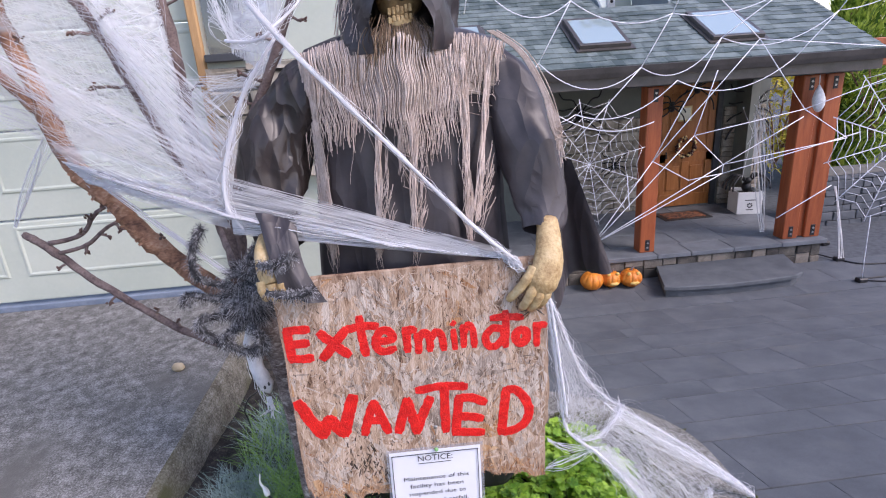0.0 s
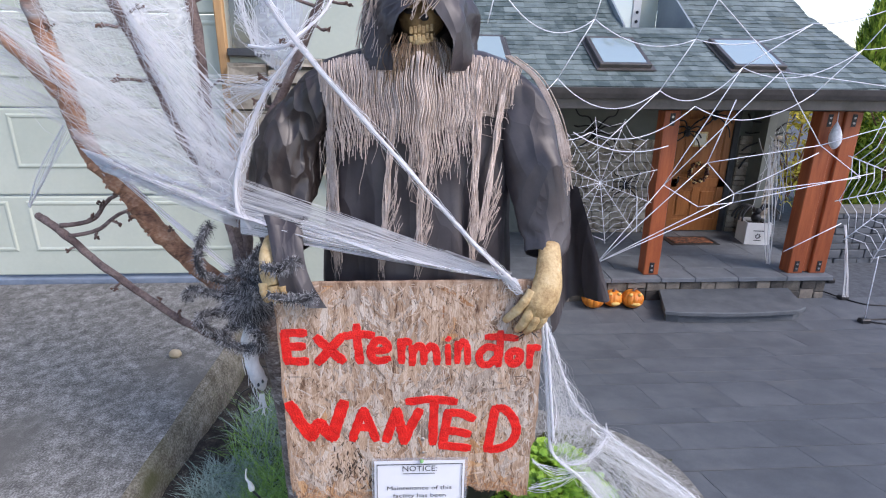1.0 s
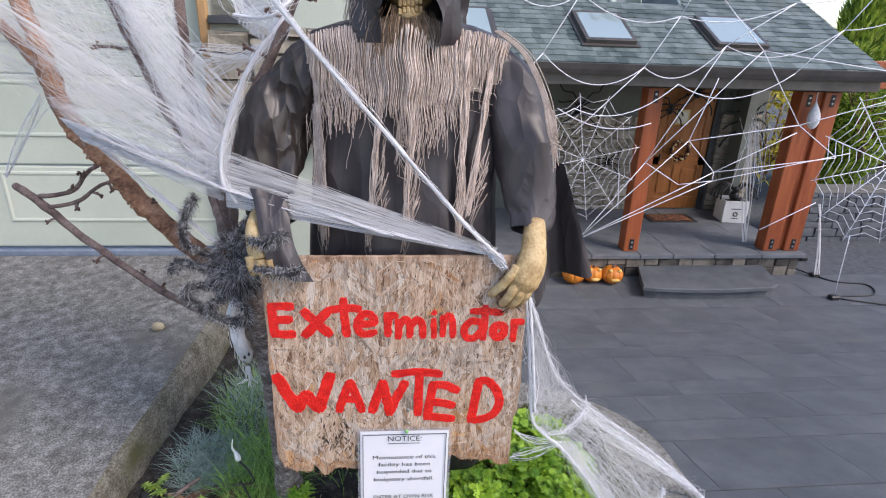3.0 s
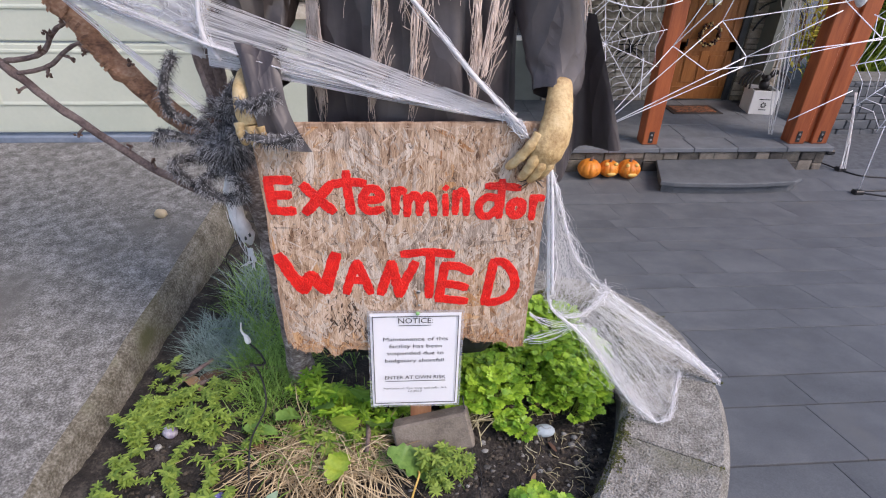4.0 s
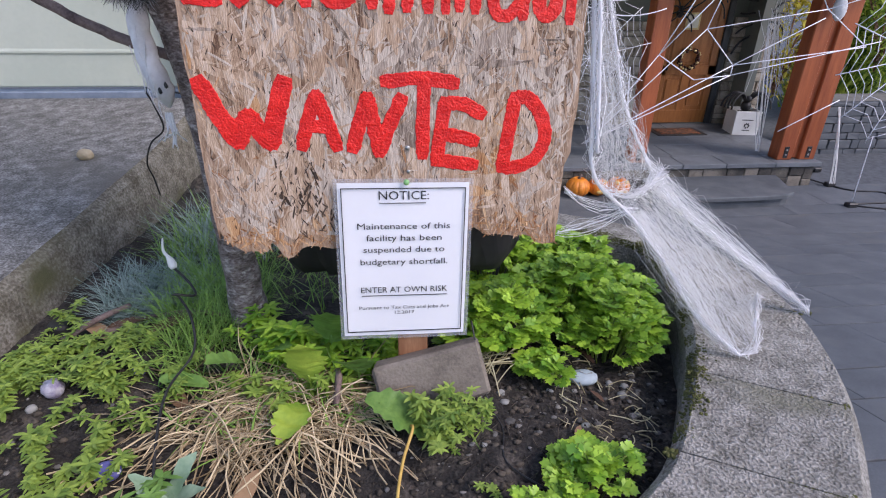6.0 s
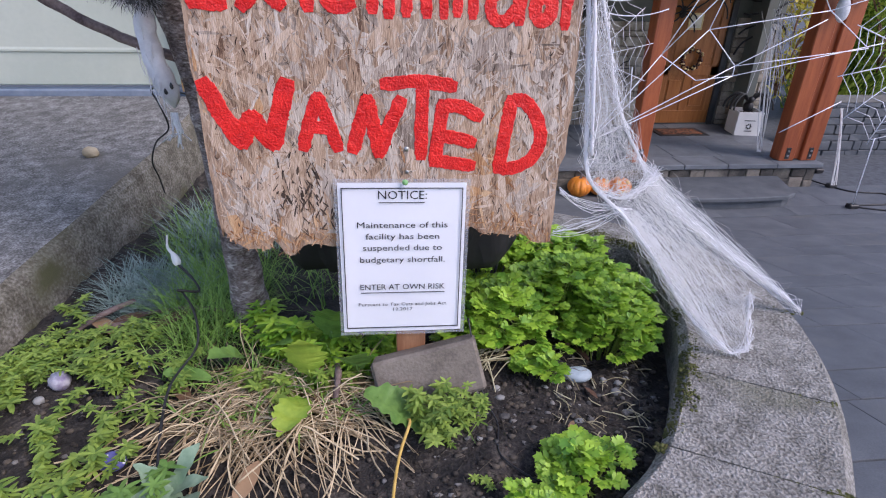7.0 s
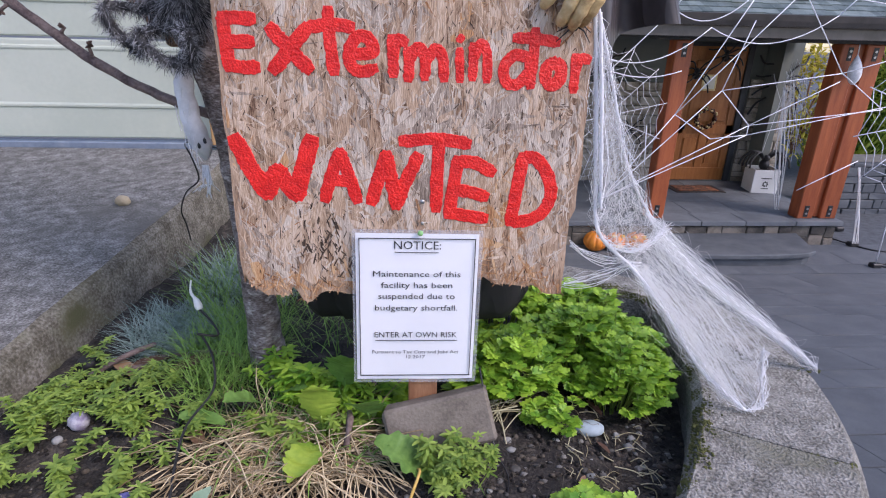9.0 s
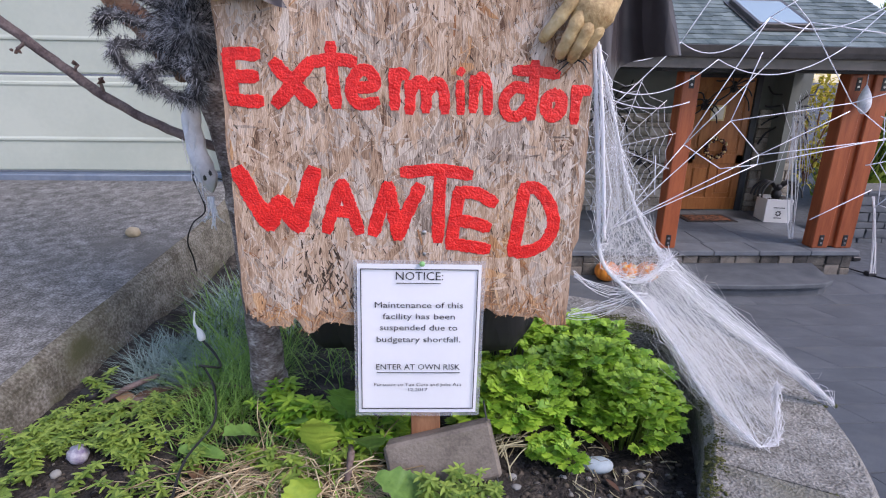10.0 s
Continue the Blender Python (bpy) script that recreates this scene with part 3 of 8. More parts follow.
def flake(cx, cz, L, W, a, y, mi):
    dx, dz = math.cos(a), math.sin(a)
    vs = []
    for u, v in ((-1, -0.5), (-0.8, 0.8), (0.1, 1), (1, 0.4), (0.85, -0.7), (-0.1, -1)):
        u, v = u * L / 2 * rf.uniform(0.75, 1.1), v * W / 2 * rf.uniform(0.6, 1.2)
        vs.append((cx + dx * u - dz * v, y + rf.uniform(-0.0003, 0.0003), cz + dz * u + dx * v))
    if all(edge_side(p[2], -1) + 0.001 < p[0] < edge_side(p[2], 1) - 0.001 and edge_low(p[0]) + 0.001 < p[2] < 0.999 for p in vs):
        f = bm.faces.new([bm.verts.new(p) for p in vs])
        f.material_index = mi


for k in range(7000):
    cx, cz = rf.uniform(-0.27, 0.295), rf.uniform(0.435, 0.997)
    tone = noise.noise((cx * 9, cz * 5, 3)) + rf.gauss(0, 0.28)
    low = edge_low(cx) + 0.030 + 0.035 * noise.noise((cx * 20, 2, 0)) - cz
    mi = 2 if low + rf.gauss(0, 0.012) > 0 or tone > 0.60 else 1 if tone < -0.10 else 0
    drift = 1.1 * noise.noise((cx * 7, cz * 7, 11))
    a = rf.gauss(math.pi / 2 + drift, 0.55) if rf.random() < 0.75 else rf.uniform(0, math.pi)
    q = rf.random()
    if q < 0.09:
        L, W = rf.uniform(0.04, 0.12), rf.uniform(0.010, 0.028)
    elif q < 0.5:
        L, W = rf.uniform(0.012, 0.05), rf.uniform(0.002, 0.006)
    else:
        L, W = rf.uniform(0.008, 0.035), rf.uniform(0.0008, 0.0022)
    flake(cx, cz, L, W, a, BY - (0.0002 + 0.0008 * rf.random() if q < 0.09 else rf.uniform(0.0003, 0.0011)), mi)
for k in range(750):
    cx, cz = rf.uniform(-0.26, 0.285), rf.uniform(0.46, 0.99)
    if k < 110:
        cx, cz = rf.gauss(-0.125, 0.028), rf.gauss(0.535, 0.035)
    flake(cx, cz, rf.uniform(0.004, 0.014 if k > 110 else 0.024), rf.uniform(0.0006, 0.0022 if k > 110 else 0.004), rf.gauss(math.pi / 2, 0.45), BY - 0.0013, 3)
tagged(part("flake_layer", bm, [FLAKE, GREYFLAKE, RUSTFLAKE, GAP], panel, "pressed wood flakes"), kind="stuff")

ROT = surface("rotten_wood_fibre", [(0.3, (0.26, 0.12, 0.055)), (0.7, (0.58, 0.36, 0.21))], 30, 200, 0.9, 0.6, 0.4, island=0.5)
bm = bmesh.new()
for k in range(420):
    x = rf.uniform(-0.266, 0.288)
    z = edge_low(x) + abs(rf.gauss(0, 0.018)) - 0.001
    a = rf.gauss(-math.pi / 2, 1.0)
    L, W = rf.uniform(0.003, 0.010), rf.uniform(0.0008, 0.003)
    y0, y1 = BY - rf.uniform(0.0, 0.0016), BY - rf.uniform(0.001, 0.006)
    if z + L * math.sin(a) > edge_low(x) - 0.004:
        c, e = Vector((x, y0, z)), Vector((x + L * math.cos(a), y1, z + L * math.sin(a)))
        bm.faces.new([bm.verts.new(p) for p in (c - Vector((W / 2, 0, 0)), c + Vector((W / 2, 0, 0)), e + Vector((W / 4, 0, 0)), e - Vector((W / 4, 0, 0)))])
tagged(part("rotten_edge", bm, ROT, panel, "orange-brown rotten lower edge"), kind="stuff")

# brush-stroke alphabet in a unit box
A_ = {
    "E": [[(0.06, 1), (0.06, 0.5), (0.10, 0.03)], [(0.05, 0.97), (0.95, 0.96)], [(0.06, 0.52), (0.85, 0.54)], [(0.08, 0.10), (0.5, 0.05), (0.95, 0.05)]],
    "F": [[(0.2, 1), (0.1, 0.5), (0.02, 0.05)], [(0.2, 0.97), (0.6, 0.95), (1.0, 0.80)], [(0.1, 0.5), (0.5, 0.46), (0.87, 0.38)], [(0.02, 0.10), (0.4, 0.05), (0.88, 0.0)]],
    "x": [[(0.02, 0.97), (0.5, 0.5), (0.98, 0.05)], [(0.98, 1), (0.5, 0.5), (0.02, 0.02)]],
    "t": [[(0.46, 1), (0.48, 0.5), (0.54, 0.0)], [(0.0, 0.72), (0.5, 0.77), (1, 0.74)]],
    "s": [[(0.46, 1), (0.46, 0.5), (0.42, 0.0)], [(0.0, 0.86), (0.5, 0.86), (1, 0.80)]],
    "e": [[(0.1, 0.5), (0.9, 0.58), (0.75, 0.95), (0.35, 0.98), (0.05, 0.6), (0.1, 0.2), (0.45, 0.02), (0.95, 0.12)]],
    "r": [[(0.12, 0.95), (0.18, 0.5), (0.2, 0.0)], [(0.2, 0.55), (0.5, 0.9), (0.98, 0.85)]],
    "m": [[(0.05, 0.9), (0.08, 0.5), (0.05, 0.0)], [(0.08, 0.6), (0.3, 0.98), (0.47, 0.7), (0.48, 0.05)], [(0.5, 0.6), (0.75, 0.95), (0.93, 0.65), (0.97, 0.02)]],
    "i": [[(0.4, 0.70), (0.5, 0.35), (0.6, 0.0)], [(0.35, 0.98), (0.6, 0.95)]],
    "n": [[(0.1, 0.95), (0.12, 0.5), (0.1, 0.05)], [(0.12, 0.6), (0.5, 1.0), (0.85, 0.7), (0.9, 0.0)]],
    "a": [[(0.9, 0.9), (0.4, 1.0), (0.05, 0.6), (0.15, 0.1), (0.55, 0.05), (0.9, 0.5)], [(0.9, 1.0), (0.92, 0.5), (0.98, 0.0)]],
    "o": [[(0.5, 1.0), (0.08, 0.75), (0.05, 0.3), (0.45, 0.0), (0.9, 0.25), (0.92, 0.75), (0.5, 1.0)]],
    "W": [[(0.0, 1), (0.16, 0.52), (0.36, 0.03)], [(0.36, 0.03), (0.45, 0.30), (0.53, 0.46)], [(0.53, 0.46), (0.63, 0.22), (0.76, 0.0)], [(0.76, 0.0), (0.87, 0.5), (1.0, 1.0)]],
    "A": [[(0.0, 0.02), (0.22, 0.5), (0.52, 1.0)], [(0.52, 1.0), (0.78, 0.5), (1.0, 0.0)], [(0.2, 0.42), (0.78, 0.40)]],
    "N": [[(0.0, 0.08), (0.14, 0.5), (0.33, 1.0)], [(0.33, 1.0), (0.44, 0.5), (0.53, 0.0)], [(0.53, 0.0), (0.75, 0.5), (1.0, 0.97)]],
    "T": [[(0.0, 0.96), (0.5, 1.0), (1.0, 0.94)], [(0.56, 1.0), (0.54, 0.5), (0.53, 0.0)]],
    "D": [[(0.22, 1.0), (0.12, 0.5), (0.02, 0.02)], [(0.22, 1.0), (0.55, 0.98), (0.86, 0.74), (0.98, 0.45), (0.82, 0.18), (0.45, 0.05), (0.02, 0.02)]],
}
ry = [0]


def letter(ch, x0, z0, x1, z1, w):
    bm = bmesh.new()
    x0, x1, z0, z1 = x0 + w, x1 - w, z0 + w, z1 - w
    for st in A_[ch]:
        pts = spline([(x0 + (x1 - x0) * u, 0, z0 + (z1 - z0) * v) for u, v in st], 16)
        ry[0] += 1
        y = BY - 0.0014 - 0.00012 * (ry[0] % 7)
        ring = []
        for i, p in enumerate(pts):
            d = (pts[min(i + 1, len(pts) - 1)] - pts[max(i - 1, 0)]).normalized()
            s = Vector((-d.z, 0, d.x))
            k = i / (len(pts) - 1)
            e = min(1, 0.70 + 6 * min(k, 1 - k))
            wl, wr = (w * e * (1 + 0.14 * noise.noise((i * 0.22, ry[0] * 3.1, q)) + 0.10 * noise.noise((i * 0.9, ry[0] * 3.1, q + 5)) + rf.uniform(-0.04, 0.04)) for q in (0.0, 9.0))
            if i == 0:
                p = p - d * w * 0.6
            if i == len(pts) - 1:
                p = p + d * w * 0.6
            ring.append([bm.verts.new(q) for q in (p + s * wl + Vector((0, BY - 0.0008, 0)), p + s * wl * 0.93 + Vector((0, y, 0)), p - s * wr * 0.93 + Vector((0, y - 0.0002, 0)), p - s * wr + Vector((0, BY - 0.0008, 0)))])
        for a, b in zip(ring, ring[1:]):
            for k in range(3):
                bm.faces.new((a[k], a[k + 1], b[k + 1], b[k]))
        bm.faces.new(ring[0][::-1])
        bm.faces.new(ring[-1])
    bmesh.ops.recalc_face_normals(bm, faces=bm.faces)
    return part("letter", bm, REDPAINT, panel)


for ch, x0, z0, x1, z1, w in (("E", -0.269, 0.807, -0.203, 0.901, 0.0100), ("x", -0.202, 0.806, -0.126, 0.888, 0.0112), ("t", -0.143, 0.807, -0.063, 0.912, 0.0094), ("e", -0.088, 0.807, -0.028, 0.877, 0.0094),
                              ("r", -0.024, 0.806, 0.016, 0.878, 0.0088), ("m", 0.0, 0.800, 0.077, 0.863, 0.0086), ("i", 0.079, 0.801, 0.102, 0.877, 0.0070), ("n", 0.100, 0.801, 0.144, 0.869, 0.0078)):
    letter(ch, x0, z0, x1, z1, w)
for ch, x0, z0, x1, z1, w in (("a", 0.148, 0.793, 0.212, 0.855, 0.0088), ("s", 0.166, 0.795, 0.247, 0.890, 0.0084), ("o", 0.214, 0.793, 0.260, 0.848, 0.0100), ("r", 0.259, 0.788, 0.298, 0.857, 0.0078)):
    letter(ch, x0, z0, x1, z1, w)
for ch, x0, z0, x1, z1, w in (("W", -0.273, 0.609, -0.127, 0.727, 0.0142), ("A", -0.135, 0.605, -0.062, 0.705, 0.0104), ("N", -0.060, 0.595, 0.039, 0.702, 0.0114), ("T", -0.008, 0.590, 0.118, 0.728, 0.0108), ("F", 0.068, 0.573, 0.160, 0.695, 0.0110), ("D", 0.173, 0.564, 0.264, 0.700, 0.0112)):
    letter(ch, x0, z0, x1, z1, w)
bm = bmesh.new()
ball(bm, (0.035, BY - 0.001, 0.613), (0.0045, 0.003, 0.0045), sub=2)
part("screw", bm, METAL, panel)
bm = bmesh.new()
ball(bm, (0.036, BY - 0.001, 0.575), (0.0032, 0.002, 0.0032), sub=2)
part("screw", bm, METAL, panel)

# ---- notice on a stake ----
notice = holder("notice_sign", "laminated white paper notice pinned to a cedar stake", "sign", at=(0.04, 0.97, 0.15))
LEAN_ = Matrix.Translation((0.026, 0.966, 0.42)) @ Matrix.Rotation(radians(-4), 4, "X") @ Matrix.Rotation(radians(0.8), 4, "Y")


def on_paper(bm):
    bmesh.ops.transform(bm, matrix=LEAN_, verts=bm.verts)
    return bm


def wavy(x0, x1, z0, z1, y, n=10):
    bm = bmesh.new()
    g = [[bm.verts.new((x0 + (x1 - x0) * i / n, y + 0.0008 * math.sin(i * 0.7) * (1 - j / n), z0 + (z1 - z0) * j / n)) for i in range(n + 1)] for j in range(n + 1)]
    for a, b in zip(g, g[1:]):
        for i in range(n):
            bm.faces.new((a[i], a[i + 1], b[i + 1], b[i]))
    return bm


LAM = surface("laminate_film", two((0.55, 0.56, 0.60), (0.62, 0.63, 0.66)), 5, 60, 0.12, 0.02, alpha=0.35)
sheet = smooth(part("paper", on_paper(wavy(-0.105, 0.105, -0.137, 0.140, 0)), PAPER, notice))
part("laminate", on_paper(wavy(-0.111, 0.112, -0.145, 0.146, 0.0022)), LAM, notice, "clear plastic laminate margin")
for a, b, c, d in ((-0.0995, 0.0995, 0.1305, 0.132), (-0.0995, 0.0995, -0.129, -0.1275), (-0.0995, -0.098, -0.1275, 0.1305), (0.098, 0.0995, -0.1275, 0.1305)):
    part("border_line", on_paper(box(a, b, -0.0026, -0.0018, c, d)), INK, sheet)


def line_of_text(body, z, width, height, underline=False):
    cu = bpy.data.curves.new("text", "FONT")
    cu.body, cu.size, cu.align_x, cu.extrude = body, 1.0, "CENTER", 0.0
    cu.resolution_u = 2
    tmp = new("text", cu)
    bpy.context.view_layer.update()
    me = bpy.data.meshes.new_from_object(tmp)
    bpy.data.objects.remove(tmp)
    bm = bmesh.new()
    bm.from_mesh(me)
    bpy.data.meshes.remove(me)
    xs_ = [v.co.x for v in bm.verts]
    k = width / (max(xs_) - min(xs_))
    for v in bm.verts:
        v.co = Vector(((v.co.x - (max(xs_) + min(xs_)) / 2) * k, -0.0015, z + v.co.y * height / 0.7))
    part("lettering", on_paper(bm), INK, sheet)
    if underline:
        part("underline", on_paper(box(-width / 2 + 0.001, width / 2 - (0.004 if ":" in body else 0.0), -0.0026, -0.002, z - 0.0062, z - 0.005)), INK, sheet)


line_of_text("NOTICE:", 0.1125, 0.080, 0.0145, True)
line_of_text("Maintenance of this", 0.0625, 0.151, 0.0105)
line_of_text("facility has been", 0.042, 0.124, 0.0105)
line_of_text("suspended due to", 0.0215, 0.134, 0.0105)
line_of_text("budgetary shortfall.", -0.0005, 0.145, 0.0105)
line_of_text("ENTER AT OWN RISK", -0.0525, 0.147, 0.0105, True)
line_of_text("Pursuant to Tax Cuts and Jobs Act", -0.0845, 0.155, 0.0062)
line_of_text("12.2017", -0.0945, 0.034, 0.0062)
bm = bmesh.new()
ball(bm, (0.004, -0.006, 0.142), (0.005, 0.004, 0.005), sub=2)
part("push_pin", on_paper(bm), surface("green_plastic", two((0.15, 0.4, 0.12), (0.25, 0.5, 0.2)), 20, 90, 0.4, 0), notice, "translucent green push pin")
part("stake", box(0.012, 0.066, 0.972, 0.981, 0.12, 0.45, 0.002), STAKE, notice)
brick = holder("brick", "old grey-brown brick leaning against the stake", "brick", at=(0.065, 0.92, 0.2))
part("body", box(-0.098, 0.098, -0.028, 0.028, -0.048, 0.048, 0.006, Matrix.Translation((0.07, 0.93, 0.205)) @ Matrix.Rotation(radians(-14), 4, "Y") @ Matrix.Rotation(radians(-24), 4, "X")), BRICK, brick)

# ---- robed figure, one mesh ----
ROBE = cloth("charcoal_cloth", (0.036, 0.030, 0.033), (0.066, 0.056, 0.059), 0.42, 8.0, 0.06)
# Dark brown cloth; shade of the left sleeve and hood interior is in its colour.
ROBEIN = cloth("shaded_brown_cloth", (0.018, 0.014, 0.013), (0.05, 0.039, 0.036), 0.36, 12.0, 0.09)
BONE = surface("yellowed_latex", [(0.3, (0.28, 0.16, 0.06)), (0.55, (0.55, 0.39, 0.19)), (0.75, (0.66, 0.52, 0.30))], 22, 160, 0.6, 0.9, 0.4, depth=0.004)
# Near-black colour standing for shade under the board and in the skull's hollows.
SHADECLOTH = cloth("shade_black_cloth", (0.006, 0.006, 0.007), (0.016, 0.015, 0.016), 0.7, 8.0, 0.04)
# Darker latex for the upper face: the hood's shade is in the colour.
DARKBONE = surface("hood_shaded_latex", two((0.13, 0.075, 0.03), (0.40, 0.26, 0.11)), 20, 120, 0.7, 0.5)
FX, FYC = 0.032, 1.135
RINGS = [(1.475, 0.045, 0.045), (1.46, 0.12, 0.055), (1.445, 0.19, 0.068), (1.41, 0.215, 0.078), (1.32, 0.205, 0.085), (1.2, 0.20, 0.088), (1.08, 0.20, 0.09), (0.95, 0.21, 0.09), (0.8, 0.215, 0.095), (0.6, 0.21, 0.095), (0.45, 0.232, 0.095), (0.375, 0.232, 0.09), (0.34, 0.21, 0.08)]


def body_half(z):
    for (z1, a1, b1), (z0, a0, b0) in zip(RINGS, RINGS[1:]):
        if z0 <= z <= z1:
            k = (z - z0) / (z1 - z0)
            return a0 + (a1 - a0) * k, b0 + (b1 - b0) * k
    return RINGS[0][1:] if z > RINGS[0][0] else RINGS[-1][1:]


def body_front(x, z):
    a, b = body_half(z)
    u = min(0.96, abs(x - FX) / a)
    return FYC - b * math.sqrt(1 - u * u)


bm = bmesh.new()
rings = []
nz, na = 60, 64
for j in range(nz + 1):
    z = 1.475 - (1.475 - 0.34) * j / nz
    a, b = body_half(z)
    ring = []
    for i in range(na):
        t = 2 * math.pi * i / na
        amt = min(1, max(0, (1.42 - z) / 0.3))
        fold = amt * (0.010 * math.sin(9 * t + 2.2 * noise.noise((z * 2, 0, 0))) + 0.012 * noise.noise((math.cos(t) * 4, math.sin(t) * 4, z * 2.2)) + 0.030 * (0.25 - abs(noise.noise((math.cos(t) * 5 + z * 0.8, math.sin(t) * 5, z * 1.1)))))
        ring.append(bm.verts.new((FX + (a + fold) * math.cos(t), FYC + (b + fold) * math.sin(t), z)))
    rings.append(ring)
for r, s in zip(rings, rings[1:]):
    for i in range(na):
        bm.faces.new((r[i], s[i], s[(i + 1) % na], r[(i + 1) % na])).smooth = True
bm.faces.new(rings[-1][::-1])
# shade below the board, painted on the robe's lower end
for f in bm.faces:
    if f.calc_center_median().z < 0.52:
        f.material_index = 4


def sleeve(path, radii, flat=0.75, seed=0.0, mi=0):
    pts = spline(path, 7)
    rr = []
    for i, p in enumerate(pts):
        k = i / (len(pts) - 1) * (len(radii) - 1)
        k0 = min(int(k), len(radii) - 2)
        rad = radii[k0] + (radii[k0 + 1] - radii[k0]) * (k - k0)
        d = (pts[min(i + 1, len(pts) - 1)] - pts[max(i - 1, 0)]).normalized()
        s = d.cross(Vector((0, 1, 0))).normalized()
        u = s.cross(d)
        ring = []
        for q in range(28):
            t = 2 * math.pi * q / 28
            fd_ = 1 + 0.07 * math.sin(4 * t + i * 0.4 + seed) + 0.22 * noise.noise((math.cos(t) * 1.4, i * 0.22 + seed, math.sin(t) * 1.4)) + 0.26 * (0.25 - abs(noise.noise((math.cos(t + i * 0.06) * 2.6, i * 0.16 + seed, math.sin(t + i * 0.06) * 2.6))))
            ring.append(bm.verts.new(p + (s * math.cos(t) + u * math.sin(t) * flat) * rad * fd_))
        rr.append(ring)
    for a, b in zip(rr, rr[1:]):
        for q in range(28):
            f = bm.faces.new((a[q], b[q], b[(q + 1) % 28], a[(q + 1) % 28]))
            f.smooth, f.material_index = True, mi
    return rr


sleeve([(0.17, 1.14, 1.385), (0.235, 1.125, 1.35), (0.285, 1.10, 1.22), (0.305, 1.06, 1.10), (0.295, 1.02, 1.045)], [0.045, 0.060, 0.066, 0.057, 0.037], 0.7, 0.0)
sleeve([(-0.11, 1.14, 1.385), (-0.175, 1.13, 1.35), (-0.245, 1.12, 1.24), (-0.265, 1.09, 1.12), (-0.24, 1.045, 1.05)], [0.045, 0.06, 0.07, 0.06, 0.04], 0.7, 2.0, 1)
# hanging sleeve tail
rows_ = []
for j in range(15):
    k = j / 14
    row = []
    for i in range(15):
        u = i / 14
        x = 0.30 + 0.085 * u + k * (0.04 + 0.06 * u) - 0.02 * (1 - k) * (1 - u)
        z = 1.19 - 0.015 * u - k * (0.355 - 0.08 * u - 0.02 * math.sin(u * 3.1))
        y = 1.085 + 0.03 * u - 0.03 * math.sin(u * 7 + k * 1.5) * (0.4 + k) + 0.02 * k
        row.append(bm.verts.new((x, y, z)))
    rows_.append(row)
for a, b in zip(rows_, rows_[1:]):
    for i in range(14):
        bm.faces.new((a[i], b[i], b[i + 1], a[i + 1])).smooth = True
# cloth cuff hanging over the board's corner
rows_ = []
for j in range(10):
    k = j / 9
    rows_.append([bm.verts.new((-0.293 + 0.045 * k ** 0.7 + (0.085 - 0.02 * math.sin(k * 3.1)) * u * (0.9 + 0.12 * k), 0.968 - 0.012 * math.sin(u * 3.14) - 0.006 * math.sin(u * 9 + k * 3) + 0.075 * (1 - k) ** 2, 1.125 - 0.155 * k + 0.008 * math.sin(u * 4 + 1) - 0.012 * u * k)) for u in [q / 9 for q in range(10)]])
for a, b in zip(rows_, rows_[1:]):
    for i in range(9):
        bm.faces.new((a[i], b[i], b[i + 1], a[i + 1])).smooth = True
# hood: a shell open at the face
HC = Vector((0.034, 1.125, 1.475))
hr = []
for j in range(27):
    ph = -0.38 + (math.pi / 2 + 0.36) * j / 26
    zz = HC.z + (0.176 * math.sin(ph) if ph > 0 else 0.15 * ph)
    gap = 0.52 * max(0.0, 1 - max(0, zz - 1.475) / 0.064) ** 0.5
    ring = []
    for i in range(49):
        t = -math.pi / 2 + gap + (2 * math.pi - 2 * gap) * i / 48
        lip = math.exp(-min(i, 48 - i) * 0.5)
        w = 1 + 0.05 * math.sin(6 * t + 3 * ph) + 0.13 * noise.noise((math.cos(t) * 2, math.sin(t) * 2, ph * 2.5)) + 0.20 * (0.25 - abs(noise.noise((math.cos(t) * 3.2 + ph, math.sin(t) * 3.2, ph * 1.6)))) + 0.04 * noise.noise((math.cos(t) * 7, math.sin(t) * 7, ph * 6))
        r_ = math.cos(max(ph, 0)) ** 0.7 * w
        ring.append(bm.verts.new((HC.x + 0.112 * r_ * math.cos(t), HC.y + 0.112 * r_ * math.sin(t) - 0.012 * lip, zz)))
    hr.append(ring)
for r, s in zip(hr, hr[1:]):
    for i in range(48):
        bm.faces.new((r[i], r[i + 1], s[i + 1], s[i])).smooth = True
# dark ball filling the hood, coloured as the shade inside it
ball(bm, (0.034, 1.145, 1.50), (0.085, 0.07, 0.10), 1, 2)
# skull
ball(bm, (0.036, 1.076, 1.520), (0.047, 0.040, 0.050), 3, 2, rough=0.12)
ball(bm, (0.034, 1.062, 1.508), (0.030, 0.022, 0.024), 3, 2, rough=0.2)
ball(bm, (0.034, 1.058, 1.472), (0.030, 0.022, 0.014), 2, 2, rough=0.2)
ball(bm, (0.034, 1.047, 1.489), (0.024, 0.010, 0.013), 3, 2)
for s in (-1, 1):
    ball(bm, (0.034 + s * 0.019, 1.042, 1.534), (0.012, 0.012, 0.009), 3, 1)
    ball(bm, (0.034 + s * 0.030, 1.066, 1.512), (0.012, 0.012, 0.009), 3, 2, rough=0.2)
# nose and eye hollows: black balls for the shade in them
ball(bm, (0.040, 1.036, 1.512), (0.0085, 0.006, 0.006), 4, 2)
ball(bm, (0.068, 1.046, 1.524), (0.012, 0.008, 0.008), 4, 2)
